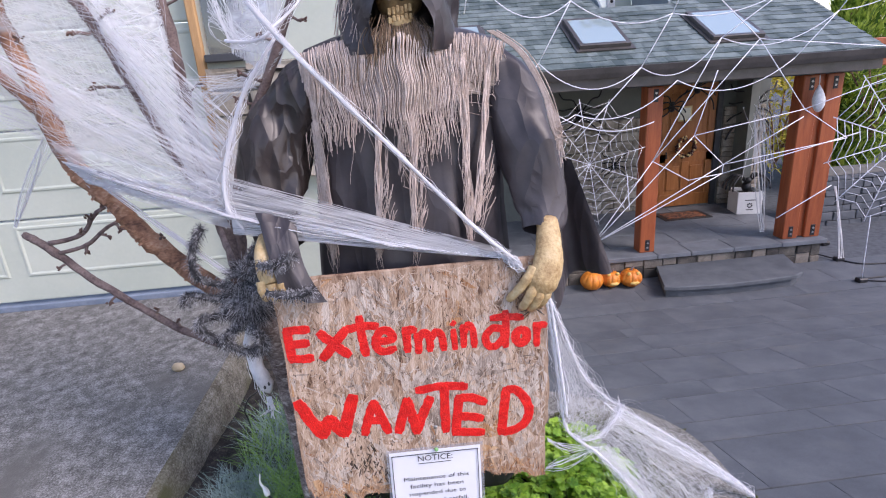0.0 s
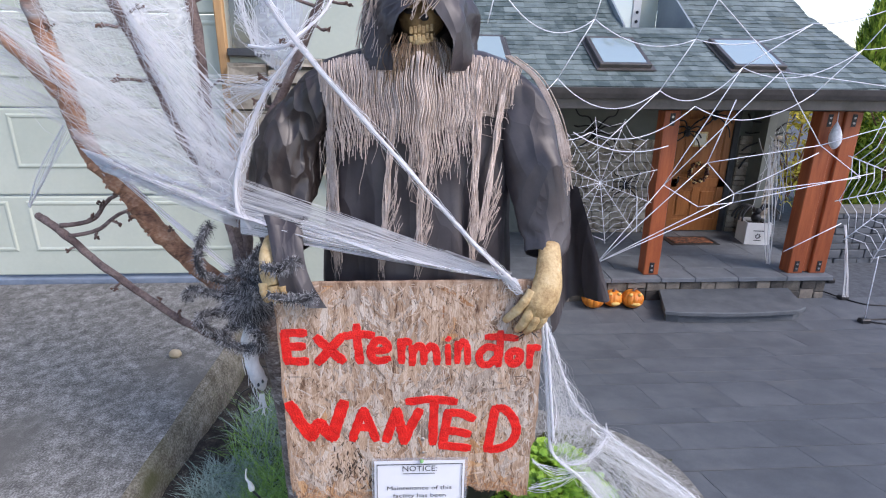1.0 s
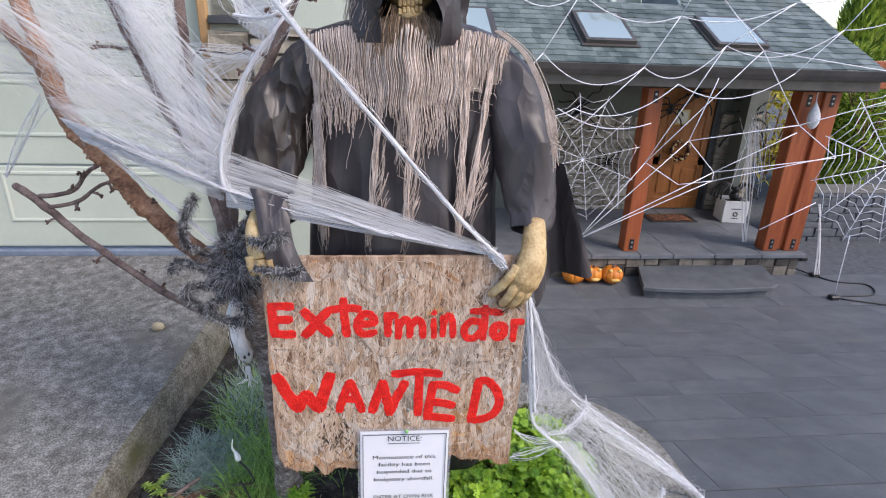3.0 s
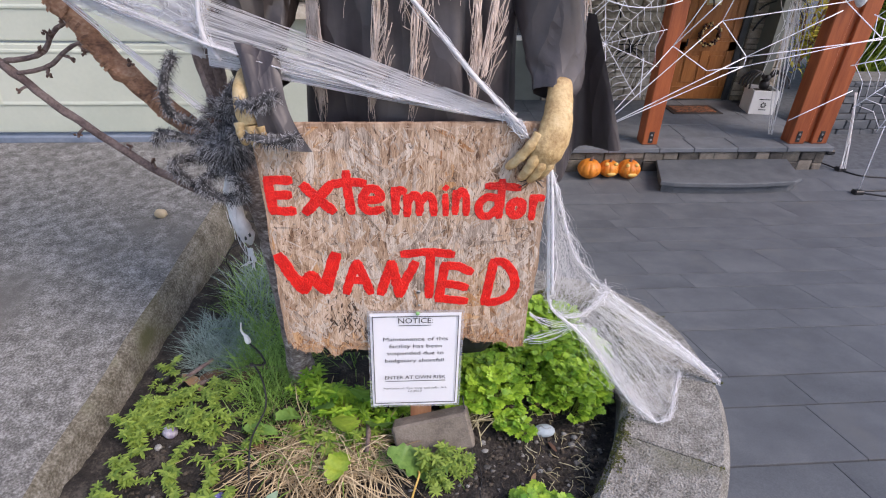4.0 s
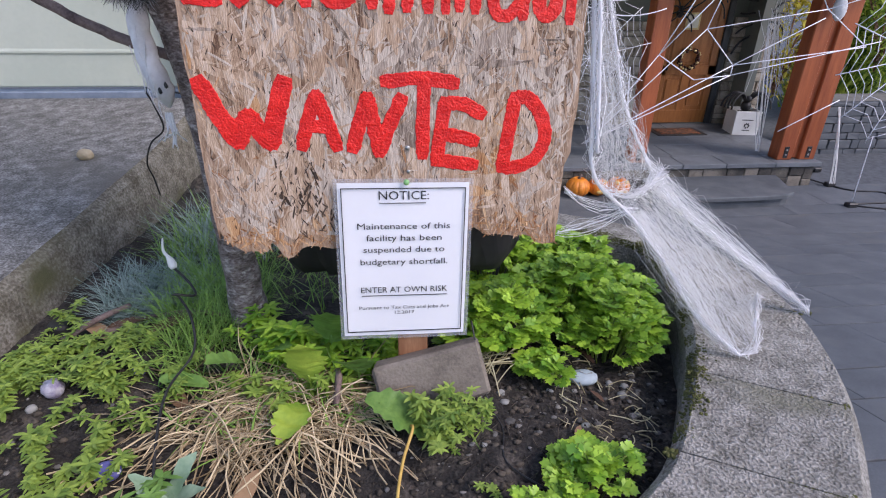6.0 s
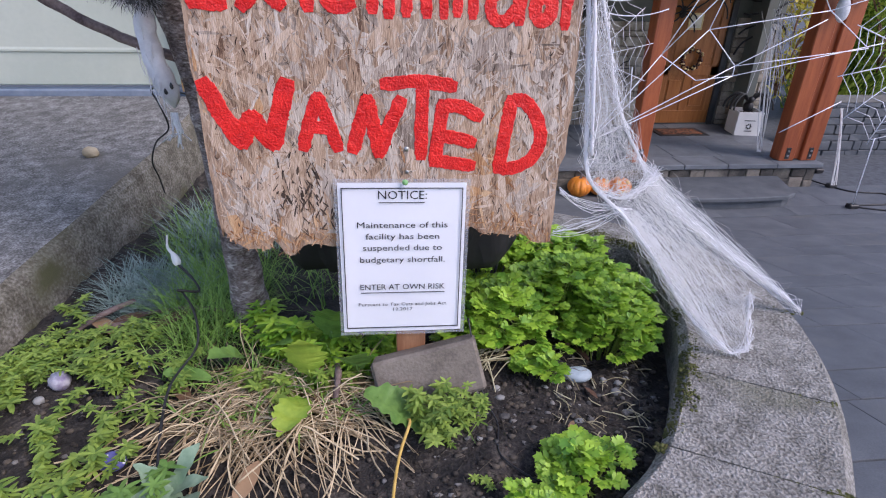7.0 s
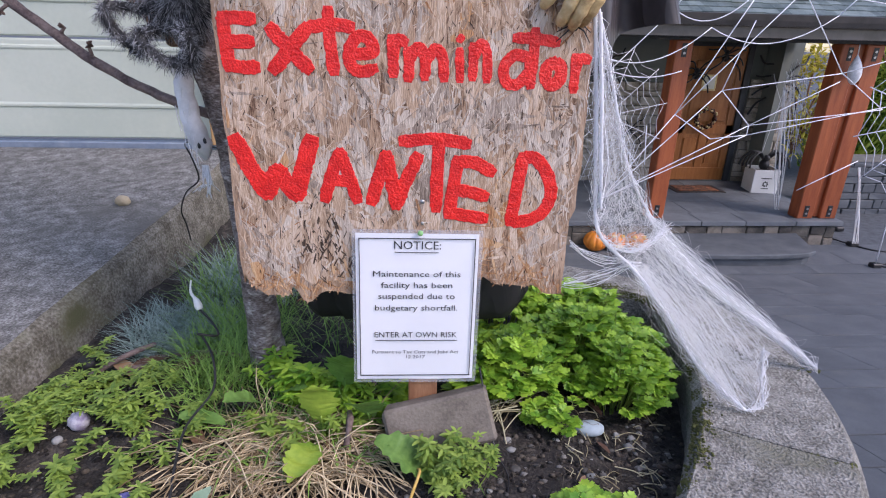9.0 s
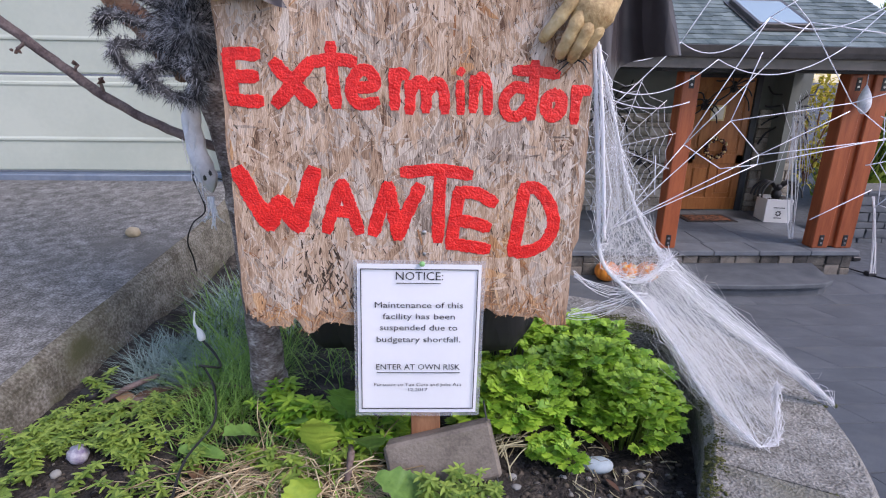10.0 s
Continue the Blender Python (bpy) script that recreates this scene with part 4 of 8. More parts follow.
ball(bm, (0.012, 1.044, 1.526), (0.012, 0.008, 0.008), 4, 2)
for k in range(6):
    x = 0.034 + (k - 2.5) * 0.0078
    for z0, z1 in ((1.486, 1.499), (1.472, 1.483)):
        tilt = 0.10 * (x - 0.034) + 0.0015 * math.sin(k * 2.3 + z0 * 400)
        block(bm, x - 0.0033, x + 0.0033, 1.036 + 0.05 * abs(x - 0.034), 1.044 + 0.05 * abs(x - 0.034), z0 + tilt, z1 + tilt, 0.0015, mi=2)
# gloves of moulded latex
def glove(path, radii, fingers):
    pts = spline(path, 6)
    k_ = len(pts) - 1
    rr = []
    for i in range(k_ + 1):
        q = i / k_ * (len(radii) - 1)
        q0 = min(int(q), len(radii) - 2)
        rr.append(radii[q0] + (radii[q0 + 1] - radii[q0]) * (q - q0))
    rings_ = tube(bm, pts, rr, 14, 2)
    for ring, p in zip(rings_, pts):
        for v in ring:
            v.co.y = p.y + (v.co.y - p.y) * 0.62
            v.co += Vector((noise.noise(v.co * 60), noise.noise(v.co * 60 + Vector((3, 0, 0))), 0)) * 0.002
    for f_ in fingers:
        pts = spline(f_, 5)
        tube(bm, pts, [0.0118 * (1 - 0.28 * i / len(pts)) * (1 + 0.07 * math.sin(i * 1.6)) for i in range(len(pts))], 9, 2)
        ball(bm, pts[-1], 0.0082, 2, 2)


glove([(0.306, 1.02, 1.065), (0.302, 0.995, 1.035), (0.293, 0.968, 0.99), (0.278, 0.958, 0.955), (0.268, 0.962, 0.935)], [0.024, 0.026, 0.032, 0.035, 0.024],
      [[(0.262, 0.962, 0.985), (0.245, 0.955, 0.965), (0.226, 0.962, 0.938), (0.212, 0.973, 0.918)], [(0.262, 0.955, 0.955), (0.252, 0.950, 0.935), (0.243, 0.958, 0.912), (0.238, 0.972, 0.895)],
       [(0.275, 0.955, 0.945), (0.267, 0.950, 0.925), (0.260, 0.957, 0.905), (0.256, 0.972, 0.890)], [(0.290, 0.96, 0.945), (0.284, 0.955, 0.925), (0.276, 0.962, 0.907), (0.271, 0.974, 0.895)]])
glove([(-0.278, 1.05, 1.075), (-0.280, 1.01, 1.055), (-0.276, 0.985, 1.025), (-0.270, 0.976, 1.0)], [0.018, 0.020, 0.020, 0.016],
      [[(-0.286, 0.978, 1.005), (-0.285, 0.972, 0.988), (-0.283, 0.978, 0.970)], [(-0.268, 0.974, 1.0), (-0.266, 0.970, 0.985), (-0.264, 0.977, 0.966)], [(-0.250, 0.976, 1.0), (-0.247, 0.974, 0.985), (-0.245, 0.979, 0.968)]])
figure = tagged(part("robed_figure", bm, [ROBE, ROBEIN, BONE, DARKBONE, SHADECLOTH]), "life-size robed skeleton decoration in charcoal cloth behind the board", "halloween figure")

# ---- gauze shawl draped over the figure ----
GAUZE = surface("beige_gauze", [(0.3, (0.44, 0.34, 0.28)), (0.7, (0.70, 0.58, 0.51))], 30, 250, 0.95, 0.3, 0.4, island=0.3)
shawl = holder("gauze_shawl", "frayed beige gauze shawl hanging in strips over the robe", "shawl", at=(FX, 1.06, 1.4))
rg = random.Random(11)


def fibre(bm, x, z0, z1, sway=0.006, r=0.0016, lift=0.008, wave=1.0, drift=0.0, phase=None):
    n = max(4, int((z0 - z1) / 0.016))
    ph, f1 = (rg.uniform(0, 6), rg.uniform(25, 60) * wave) if phase is None else (phase, 62)
    pts = []
    for i in range(n + 1):
        z = z0 + (z1 - z0) * i / n
        xx = x + drift * i / n + sway * math.sin(ph + f1 * (z0 - z)) * min(1, i / 3) + sway * 0.6 * noise.noise((x * 40, z * 22, ph))
        pts.append((xx, body_front(xx, z) - lift - 0.004 * noise.noise((x * 30, z * 30, ph + 4)) - 0.004 * abs(math.sin(ph + z * 40)), z))
    tube(bm, pts, [r * (1 - 0.4 * i / n) for i in range(n + 1)], 4, cap=False)


bm = bmesh.new()
for k in range(128):
    x = FX - 0.205 + 0.415 * k / 127 + rg.uniform(-0.001, 0.001)
    u = (x - FX) / 0.2
    top = 1.455 - 0.028 * u ** 2 + 0.022 * math.exp(-((x - FX) / 0.05) ** 2) + 0.004 * rg.random()
    low = (1.255 if u < -0.55 else 1.285 - 0.06 * max(0, 1 - abs(u - 0.12) / 0.5)) + (0.06 if u > 0.55 else 0) + 0.05 * noise.noise((x * 26, 0, 1)) + rg.uniform(-0.02, 0.02)
    fibre(bm, x, top, low, 0.0026 + 0.0016 * rg.random(), rg.uniform(0.0011, 0.0019), 0.010 + 0.02 * max(0, 1 - abs(x - FX) / 0.08) + 0.004 * rg.random(), 0.8, -0.015 * u + 0.012 * noise.noise((x * 30, 4, 0)), 14 * x + rg.gauss(0, 0.3))
    for n_ in range(2):
        fibre(bm, x + rg.gauss(0, 0.003), top - rg.uniform(0, 0.05), low - rg.uniform(-0.08, 0.03), 0.005, rg.uniform(0.0006, 0.0011), 0.009 + 0.005 * rg.random())
    if rg.random() < 0.25:
        fibre(bm, x - 0.002, rg.uniform(1.30, 1.38), low - rg.uniform(0.0, 0.10), 0.008, 0.0007, 0.015)
for k in range(7):
    z = 1.44 - 0.022 * k
    pts = [(x, body_front(x, min(z, 1.44)) - 0.008, z - 0.03 * (abs(x - FX) / 0.19) ** 2 + 0.003 * noise.noise((x * 30, z * 50, 0))) for x in (FX - 0.18 + 0.365 * i / 24 for i in range(25))]
    tube(bm, pts, 0.0006, 3, cap=False)
tagged(part("collar", bm, GAUZE, shawl, "ribbed gauze collar"), kind="stuff")
for x, z1, n_, w, dr in ((-0.158, 0.99, 22, 0.026, 0.004), (-0.150, 1.10, 12, 0.024, 0.0), (-0.012, 1.0, 15, 0.016, -0.042), (0.055, 1.0, 16, 0.018, -0.032), (0.030, 1.18, 8, 0.014, -0.02), (0.148, 1.02, 18, 0.018, -0.004), (0.205, 1.06, 15, 0.014, -0.042)):
    bm = bmesh.new()
    for k in range(n_):
        fibre(bm, x + rg.gauss(0, w * 0.17), 1.41, z1 + rg.uniform(0, 0.05), 0.004, rg.choice((0.0024, 0.0018, 0.0012)), 0.012, 0.6, dr)
        fibre(bm, x + rg.gauss(0, w * 0.2), rg.uniform(1.1, 1.25), z1 + rg.uniform(-0.02, 0.05), 0.006, 0.0009, 0.014, 1.2, dr)
    tagged(part("strip", bm, GAUZE, shawl), kind="stuff")
bm = bmesh.new()
for k in range(30):
    w_ = rg.gauss(0, 0.0045)
    z1 = rg.uniform(1.17, 1.26)
    tube(bm, spline([(0.205 + w_, 1.055, 1.447), (0.262 + w_, 1.045, 1.405), (0.305 + w_, 1.035, 1.33), (0.328 + w_ * 0.8 + rg.gauss(0, 0.003), 1.025, 1.25), (0.337 + rg.gauss(0, 0.006), 1.02, z1)], 5), rg.choice((0.0008, 0.0014, 0.0018)), 3, cap=False)
tagged(part("strip", bm, GAUZE, shawl), kind="stuff")
THINGAUZE = surface("thin_gauze", two((0.46, 0.37, 0.30), (0.66, 0.55, 0.47)), 60, 250, 0.95, 0.3, 0.6, alpha=0.55)
bm = bmesh.new()
g = []
for j in range(15):
    row = []
    for i in range(41):
        x = FX - 0.20 + 0.405 * i / 40
        u = (x - FX) / 0.2
        top = 1.452 - 0.028 * u ** 2 + 0.020 * math.exp(-((x - FX) / 0.05) ** 2)
        low = 1.33 - 0.03 * max(0, 1 - abs(u) / 0.7) + 0.025 * noise.noise((x * 26, 0, 1))
        z = top + (low - top) * j / 14
        row.append(bm.verts.new((x, body_front(x, z) - 0.0065 - 0.02 * max(0, 1 - abs(x - FX) / 0.08), z)))
    g.append(row)
for a, b in zip(g, g[1:]):
    for i in range(40):
        bm.faces.new((a[i], b[i], b[i + 1], a[i + 1])).smooth = True
part("collar_cloth", bm, THINGAUZE, shawl)
bm = bmesh.new()
for k in range(60):
    t = rg.uniform(2.6, 4.4)
    base = HC + Vector((0.105 * math.cos(t), 0.105 * math.sin(t) * 0.6, 0))
    zt, zl = 1.60 + rg.uniform(-0.04, 0.03), rg.uniform(1.42, 1.52)
    tube(bm, spline([(0.034 + 0.5 * (base.x - 0.034), 1.07, zt), (base.x - 0.006, base.y, 0.5 * (zt + zl)), (base.x - rg.uniform(0, 0.03), base.y, zl)], 5), rg.choice((0.0006, 0.0011)), 3, cap=False)
for k in range(26):
    x = 0.040 + rg.gauss(0.012, 0.014)
    tube(bm, spline([(x, 1.07, 1.635), (x + rg.gauss(0, 0.008), 1.018, 1.585), (x - 0.012 + rg.gauss(0, 0.010), 1.006, rg.uniform(1.54, 1.57)), (x - 0.03 + rg.gauss(0, 0.006), 1.008, rg.uniform(1.505, 1.54))], 5), rg.choice((0.0006, 0.0012)), 3, cap=False)
for k in range(120):
    t = rg.uniform(2.2, 4.0)
    zt = rg.uniform(1.50, 1.625)
    a = Vector((0.034 + 0.07 * math.cos(t), 1.12 + 0.06 * math.sin(t), zt))
    tube(bm, spline([a, a + Vector((-0.025, -0.02, -0.03)), a + Vector((rg.uniform(-0.05, -0.02), -0.03, -rg.uniform(0.05, 0.11)))], 4), 0.0006, 3, cap=False)
part("hood_fringe", bm, GAUZE, shawl)
bm = bmesh.new()
for k in range(110):
    x = 0.034 + rg.gauss(0, 0.030)
    tube(bm, spline([(x * 0.7 + 0.01, 1.045, 1.472 + rg.uniform(-0.01, 0.015)), (x, 1.035, 1.44), (x + rg.gauss(0, 0.012), 1.042, rg.uniform(1.36, 1.42))], 4), rg.choice((0.0006, 0.001)), 3, cap=False)
tagged(part("chin_fringe", bm, surface("brown_gauze", two((0.16, 0.10, 0.06), (0.34, 0.24, 0.16)), 30, 200, 0.9, 0.2, island=0.5), shawl, "brown stained gauze under the chin"), kind="stuff")
# ---- cherry tree ----
TRUNKBARK = surface("grey_cherry_bark", [(0.3, (0.09, 0.065, 0.055)), (0.5, (0.21, 0.165, 0.15)), (0.7, (0.36, 0.31, 0.295))], 20, 150, 0.8, 1.0, 0.8, stretch=(1, 1, 2.2), spots=(45, 0.56, (0.55, 0.49, 0.46)), depth=0.010)
BARK = surface("cherry_bark", [(0.3, (0.11, 0.05, 0.03)), (0.5, (0.30, 0.15, 0.085)), (0.7, (0.48, 0.30, 0.20))], 12, 120, 0.75, 0.8, 0.4, stretch=(1, 1, 1.7), spots=(7, 0.60, (0.30, 0.28, 0.27)), depth=0.006)
TWIG = surface("grey_twig_bark", [(0.3, (0.085, 0.055, 0.05)), (0.7, (0.24, 0.175, 0.155))], 25, 200, 0.85, 0.8, 0.4)
BUD = surface("bud_brown", two((0.08, 0.05, 0.04), (0.17, 0.10, 0.08)), 40, 200, 0.9, 0.5)
tree = holder("cherry_tree", "bare cherry tree with lichen-grey and copper bark in the bed", "tree", at=(-0.32, 1.17, 0.16))
rt = random.Random(5)


def knobbly(pts, radii, name, mat, n=9, lump=0.12):
    path = spline(pts, n)
    rs = []
    for i in range(len(path)):
        k = i / (len(path) - 1) * (len(radii) - 1)
        k0 = min(int(k), len(radii) - 2)
        rs.append((radii[k0] + (radii[k0 + 1] - radii[k0]) * (k - k0)) * (1 + lump * noise.noise((i * 0.6, radii[0] * 90, 0)) + (1.8 * lump * rt.random() if rt.random() < 0.08 else 0)))
    for i, p in enumerate(path):
        path[i] = p + Vector((noise.noise((i * 0.5, 1, radii[0] * 50)), noise.noise((i * 0.5, 7, radii[0] * 50)), noise.noise((i * 0.5, 3, 0)))) * radii[0] * (0.25 if lump > 0.06 else 0.05)
    bm = bmesh.new()
    tube(bm, path, rs, 12 if radii[0] > 0.01 else 7)
    return part(name, bm, mat, tree), path


def spur(parent, p, d, length=0.03):
    """A short fruiting spur with a knot of buds at its end."""
    bm = bmesh.new()
    p, d = Vector(p), Vector(d).normalized()
    pts = [p]
    for k in range(3):
        pts.append(pts[-1] + (d + Vector((rt.gauss(0, 0.25), rt.gauss(0, 0.25), rt.gauss(0, 0.25)))) * length / 3)
    tube(bm, pts, [0.0042, 0.0036, 0.003, 0.0034], 6)
    for k in range(rt.randint(4, 7)):
        e = pts[-1] + Vector((rt.gauss(0, 0.003), rt.gauss(0, 0.003), rt.gauss(0, 0.003)))
        dd = (d + Vector((rt.gauss(0, 0.8), rt.gauss(0, 0.8), rt.gauss(0, 0.8)))).normalized() * rt.uniform(0.006, 0.011)
        tube(bm, [e, e + dd * 0.5, e + dd], [0.0025, 0.003, 0.0006], 5, 1)
    o = part("spur", bm, [TWIG, BUD], parent)
    return o


knobbly([(-0.298, 1.175, 0.12), (-0.30, 1.172, 0.30), (-0.308, 1.175, 0.50), (-0.322, 1.18, 0.68), (-0.345, 1.18, 0.80), (-0.38, 1.18, 0.88), (-0.42, 1.175, 0.915)], [0.044, 0.034, 0.033, 0.032, 0.033, 0.032, 0.024], "trunk", TRUNKBARK, 9, 0.05)
limb, lp = knobbly([(-0.39, 1.18, 0.86), (-0.46, 1.17, 0.94), (-0.56, 1.172, 1.05), (-0.63, 1.18, 1.15), (-0.70, 1.19, 1.25), (-0.73, 1.20, 1.38), (-0.77, 1.21, 1.55), (-0.80, 1.22, 1.66), (-0.84, 1.23, 1.82)], [0.024, 0.023, 0.021, 0.021, 0.021, 0.019, 0.017, 0.016, 0.014], "limb", BARK)
bm = bmesh.new()
for k in range(60):
    i = rt.randrange(2, 36)
    p, d = lp[i], (lp[i + 1] - lp[i]).normalized()
    s_ = d.cross(Vector((rt.gauss(0, 0.4), -1, rt.gauss(0, 0.4)))).normalized()
    o_ = s_.cross(d) * 0.021
    a = p - o_ * (1 if o_.y > 0 else -1) * 1.02
    L = rt.uniform(0.004, 0.012)
    vs = [bm.verts.new(a + s_ * u * L + d * v * 0.003 + Vector((0, -abs(u) * 0.003, 0))) for u, v in ((-1, -1), (1, -1), (1, 1), (-1, 1))]
    bm.faces.new(vs)
tagged(part("peeling_bark", bm, BARK, limb), kind="stuff")
for i in (18, 36, 50):
    spur(limb, lp[i], (rt.uniform(-0.3, 1), -0.3, 0.6), 0.025)
limb, lp = knobbly([(-0.71, 1.195, 1.32), (-0.78, 1.20, 1.41), (-0.86, 1.21, 1.50), (-0.93, 1.22, 1.60)], [0.015, 0.013, 0.012, 0.010], "limb", BARK)
limb, lp = knobbly([(-0.37, 1.19, 0.93), (-0.41, 1.20, 1.10), (-0.48, 1.20, 1.23), (-0.545, 1.20, 1.41), (-0.585, 1.20, 1.51), (-0.625, 1.20, 1.59), (-0.68, 1.20, 1.75)], [0.015, 0.014, 0.0125, 0.011, 0.0105, 0.010, 0.008], "limb", TWIG)
for i, d in ((18, (1, -0.2, -0.2)), (26, (-1, -0.2, 0.1)), (35, (-1, -0.3, 0.25)), (37, (1, -0.3, 0.5)), (44, (-1, -0.2, 0.3)), (46, (1, 0, 0.6))):
    spur(limb, lp[min(i, len(lp) - 1)], d, 0.05)
limb, lp = knobbly([(-0.40, 1.25, 0.90), (-0.50, 1.48, 0.96), (-0.525, 1.50, 1.10), (-0.545, 1.50, 1.27), (-0.545, 1.50, 1.50), (-0.565, 1.50, 1.66), (-0.60, 1.50, 1.85)], [0.022, 0.020, 0.019, 0.018, 0.016, 0.014, 0.012], "limb", TWIG)
for i, d in ((30, (1, -0.2, 0.5)), (40, (1, -0.2, 0.5)), (44, (-1, -0.2, 0.4)), (48, (1, 0, 0.1))):
    spur(limb, lp[min(i, len(lp) - 1)], d, 0.06)
limb, lp = knobbly([(-0.38, 1.19, 0.98), (-0.37, 1.20, 1.12), (-0.325, 1.20, 1.27), (-0.265, 1.195, 1.37), (-0.20, 1.19, 1.50), (-0.16, 1.19, 1.59), (-0.13, 1.19, 1.70)], [0.013, 0.012, 0.011, 0.010, 0.010, 0.0085, 0.007], "limb", TWIG)
for i, d in ((28, (-1, -0.2, 0.2)), (33, (-1, -0.2, 0.15)), (36, (1, -0.2, 0.1)), (40, (-1, -0.2, 0.4)), (41, (1, -0.1, -0.05)), (24, (-1, -0.2, 0.2))):
    spur(limb, lp[i], d, 0.045)
limb, lp = knobbly([(-0.33, 1.18, 0.715), (-0.43, 1.20, 0.745), (-0.545, 1.21, 0.80), (-0.655, 1.23, 0.875), (-0.77, 1.26, 0.955), (-0.86, 1.28, 1.035), (-0.915, 1.30, 1.065)], [0.0095, 0.009, 0.009, 0.0092, 0.0095, 0.010, 0.009], "limb", TWIG)
for i, d in ((20, (0.2, -0.2, 1)), (24, (0.3, -0.2, 1)), (31, (-0.6, -0.4, -0.3)), (40, (-1, -0.2, -0.4))):
    spur(limb, lp[i], d, 0.03)
tw, tp = knobbly([(-0.85, 1.275, 1.045), (-0.77, 1.27, 1.06), (-0.72, 1.265, 1.11), (-0.68, 1.26, 1.13)], [0.006, 0.0055, 0.005, 0.004], "twig", TWIG)
for i in (8, 14, 20, 26):
    spur(tw, tp[min(i, len(tp) - 1)], (rt.uniform(-0.5, 1), -0.2, 0.8), 0.02)
tw, tp = knobbly([(-0.83, 1.27, 1.02), (-0.76, 1.265, 1.035), (-0.70, 1.26, 1.075), (-0.64, 1.25, 1.10)], [0.005, 0.005, 0.0045, 0.003], "twig", TWIG)
for i in (9, 15, 21, 27):
    spur(tw, tp[min(i, len(tp) - 1)], (rt.uniform(-0.5, 1), -0.2, rt.choice((-0.8, 0.8))), 0.018)
# budding fork before the sleeve
tw, tp = knobbly([(-0.36, 1.15, 0.93), (-0.325, 1.08, 0.98), (-0.30, 1.06, 1.03), (-0.285, 1.05, 1.075)], [0.010, 0.009, 0.009, 0.007], "twig", TWIG)
for i, d in ((10, (-1, -0.3, 0.2)), (16, (-0.6, -0.2, 0.9)), (22, (0.9, -0.2, 0.5)), (27, (0.2, -0.2, 1))):
    spur(tw, tp[min(i, len(tp) - 1)], d, 0.045)

# ---- furry spider on the trunk ----
FUR = surface("grey_black_fur", [(0.3, (0.015, 0.015, 0.017)), (0.5, (0.10, 0.10, 0.105)), (0.72, (0.50, 0.50, 0.52))], 60, 300, 0.9, 0.4, 0.4, island=0.6)
spider = holder("furry_spider", "large shaggy grey-black toy spider clinging to the trunk", "toy spider", at=(-0.37, 1.12, 0.93))


def fur(bm, c, n, reach, spread, rad=0.0009, down=0.3):
    for k in range(n):
        d = Vector((rt.gauss(0, 1), rt.gauss(0, 1), rt.gauss(0, 1))).normalized()
        a = Vector(c) + Vector((d.x * spread[0], d.y * spread[1], d.z * spread[2]))
        L = reach * rt.uniform(0.5, 1.2)
        m = a + d * L * 0.5
        e = a + d * L + Vector((rt.gauss(0, 0.2), rt.gauss(0, 0.2), rt.gauss(0, 0.2) - down)) * L
        tube(bm, [a - d * 0.004, m, e], [rad, rad * 0.8, rad * 0.2], 3, cap=False)


for nm, c, r_, n_ in (("abdomen", (-0.350, 1.09, 0.925), (0.046, 0.040, 0.044), 700), ("head", (-0.350, 1.085, 0.985), (0.026, 0.026, 0.026), 300)):
    bm = bmesh.new()
    ball(bm, c, r_, sub=3, rough=0.2)
    fur(bm, c, n_ * 3, 0.026, r_, 0.0006, 0.35)
    part(nm, bm, FUR, spider)
for pts in ([(-0.39, 1.09, 0.96), (-0.44, 1.06, 1.0), (-0.44, 1.07, 1.06), (-0.415, 1.07, 1.10)], [(-0.35, 1.08, 0.97), (-0.33, 1.04, 1.02), (-0.30, 1.05, 1.06)], [(-0.33, 1.06, 0.99), (-0.29, 0.99, 1.035), (-0.25, 0.952, 1.045), (-0.215, 0.952, 1.06)],
            [(-0.33, 1.06, 0.97), (-0.29, 0.98, 0.985), (-0.23, 0.952, 0.980), (-0.187, 0.952, 0.985)], [(-0.40, 1.08, 0.90), (-0.45, 1.05, 0.90), (-0.445, 1.06, 0.865), (-0.41, 1.06, 0.835)], [(-0.38, 1.07, 0.87), (-0.40, 1.03, 0.86), (-0.37, 1.04, 0.825), (-0.33, 1.05, 0.82)],
            [(-0.36, 1.07, 0.88), (-0.325, 1.02, 0.87), (-0.32, 1.03, 0.84), (-0.34, 1.05, 0.825)], [(-0.41, 1.09, 0.93), (-0.47, 1.08, 0.95), (-0.49, 1.09, 0.93)]):
    bm = bmesh.new()
    path = spline(pts, 6)
    tube(bm, path, 0.008, 7)
    for p in path:
        fur(bm, p, 60, 0.012, (0.008, 0.008, 0.008), 0.0005, 0.35)
    part("leg", bm, FUR, spider)

# little hanging ghost with a skull face
GHOST = surface("white_gauze", two((0.60, 0.60, 0.62), (0.78, 0.78, 0.80)), 30, 200, 0.9, 0.4)
ghost = holder("hanging_ghost", "small white cloth skeleton ghost tied to the trunk", "ghost decoration", at=(-0.395, 1.2, 0.72))
bm = bmesh.new()
path = spline([(-0.366, 1.165, 0.902), (-0.362, 1.165, 0.865), (-0.382, 1.165, 0.827), (-0.391, 1.160, 0.784), (-0.385, 1.150, 0.736), (-0.374, 1.145, 0.691), (-0.367, 1.150, 0.661), (-0.369, 1.155, 0.643)], 5)
rings_ = tube(bm, path, [0.0175 * min(1, 0.5 + k / 40) * (1 if k < 29 else 1 - 0.12 * (k - 28)) * (1 + 0.18 * noise.noise((k * 0.35, 0, 3))) for k in range(len(path))], 18)
for ring in rings_:
    for v in ring:
        v.co += Vector((noise.noise(v.co * 70), noise.noise(v.co * 70 + Vector((4, 0, 0))), 0)) * 0.004
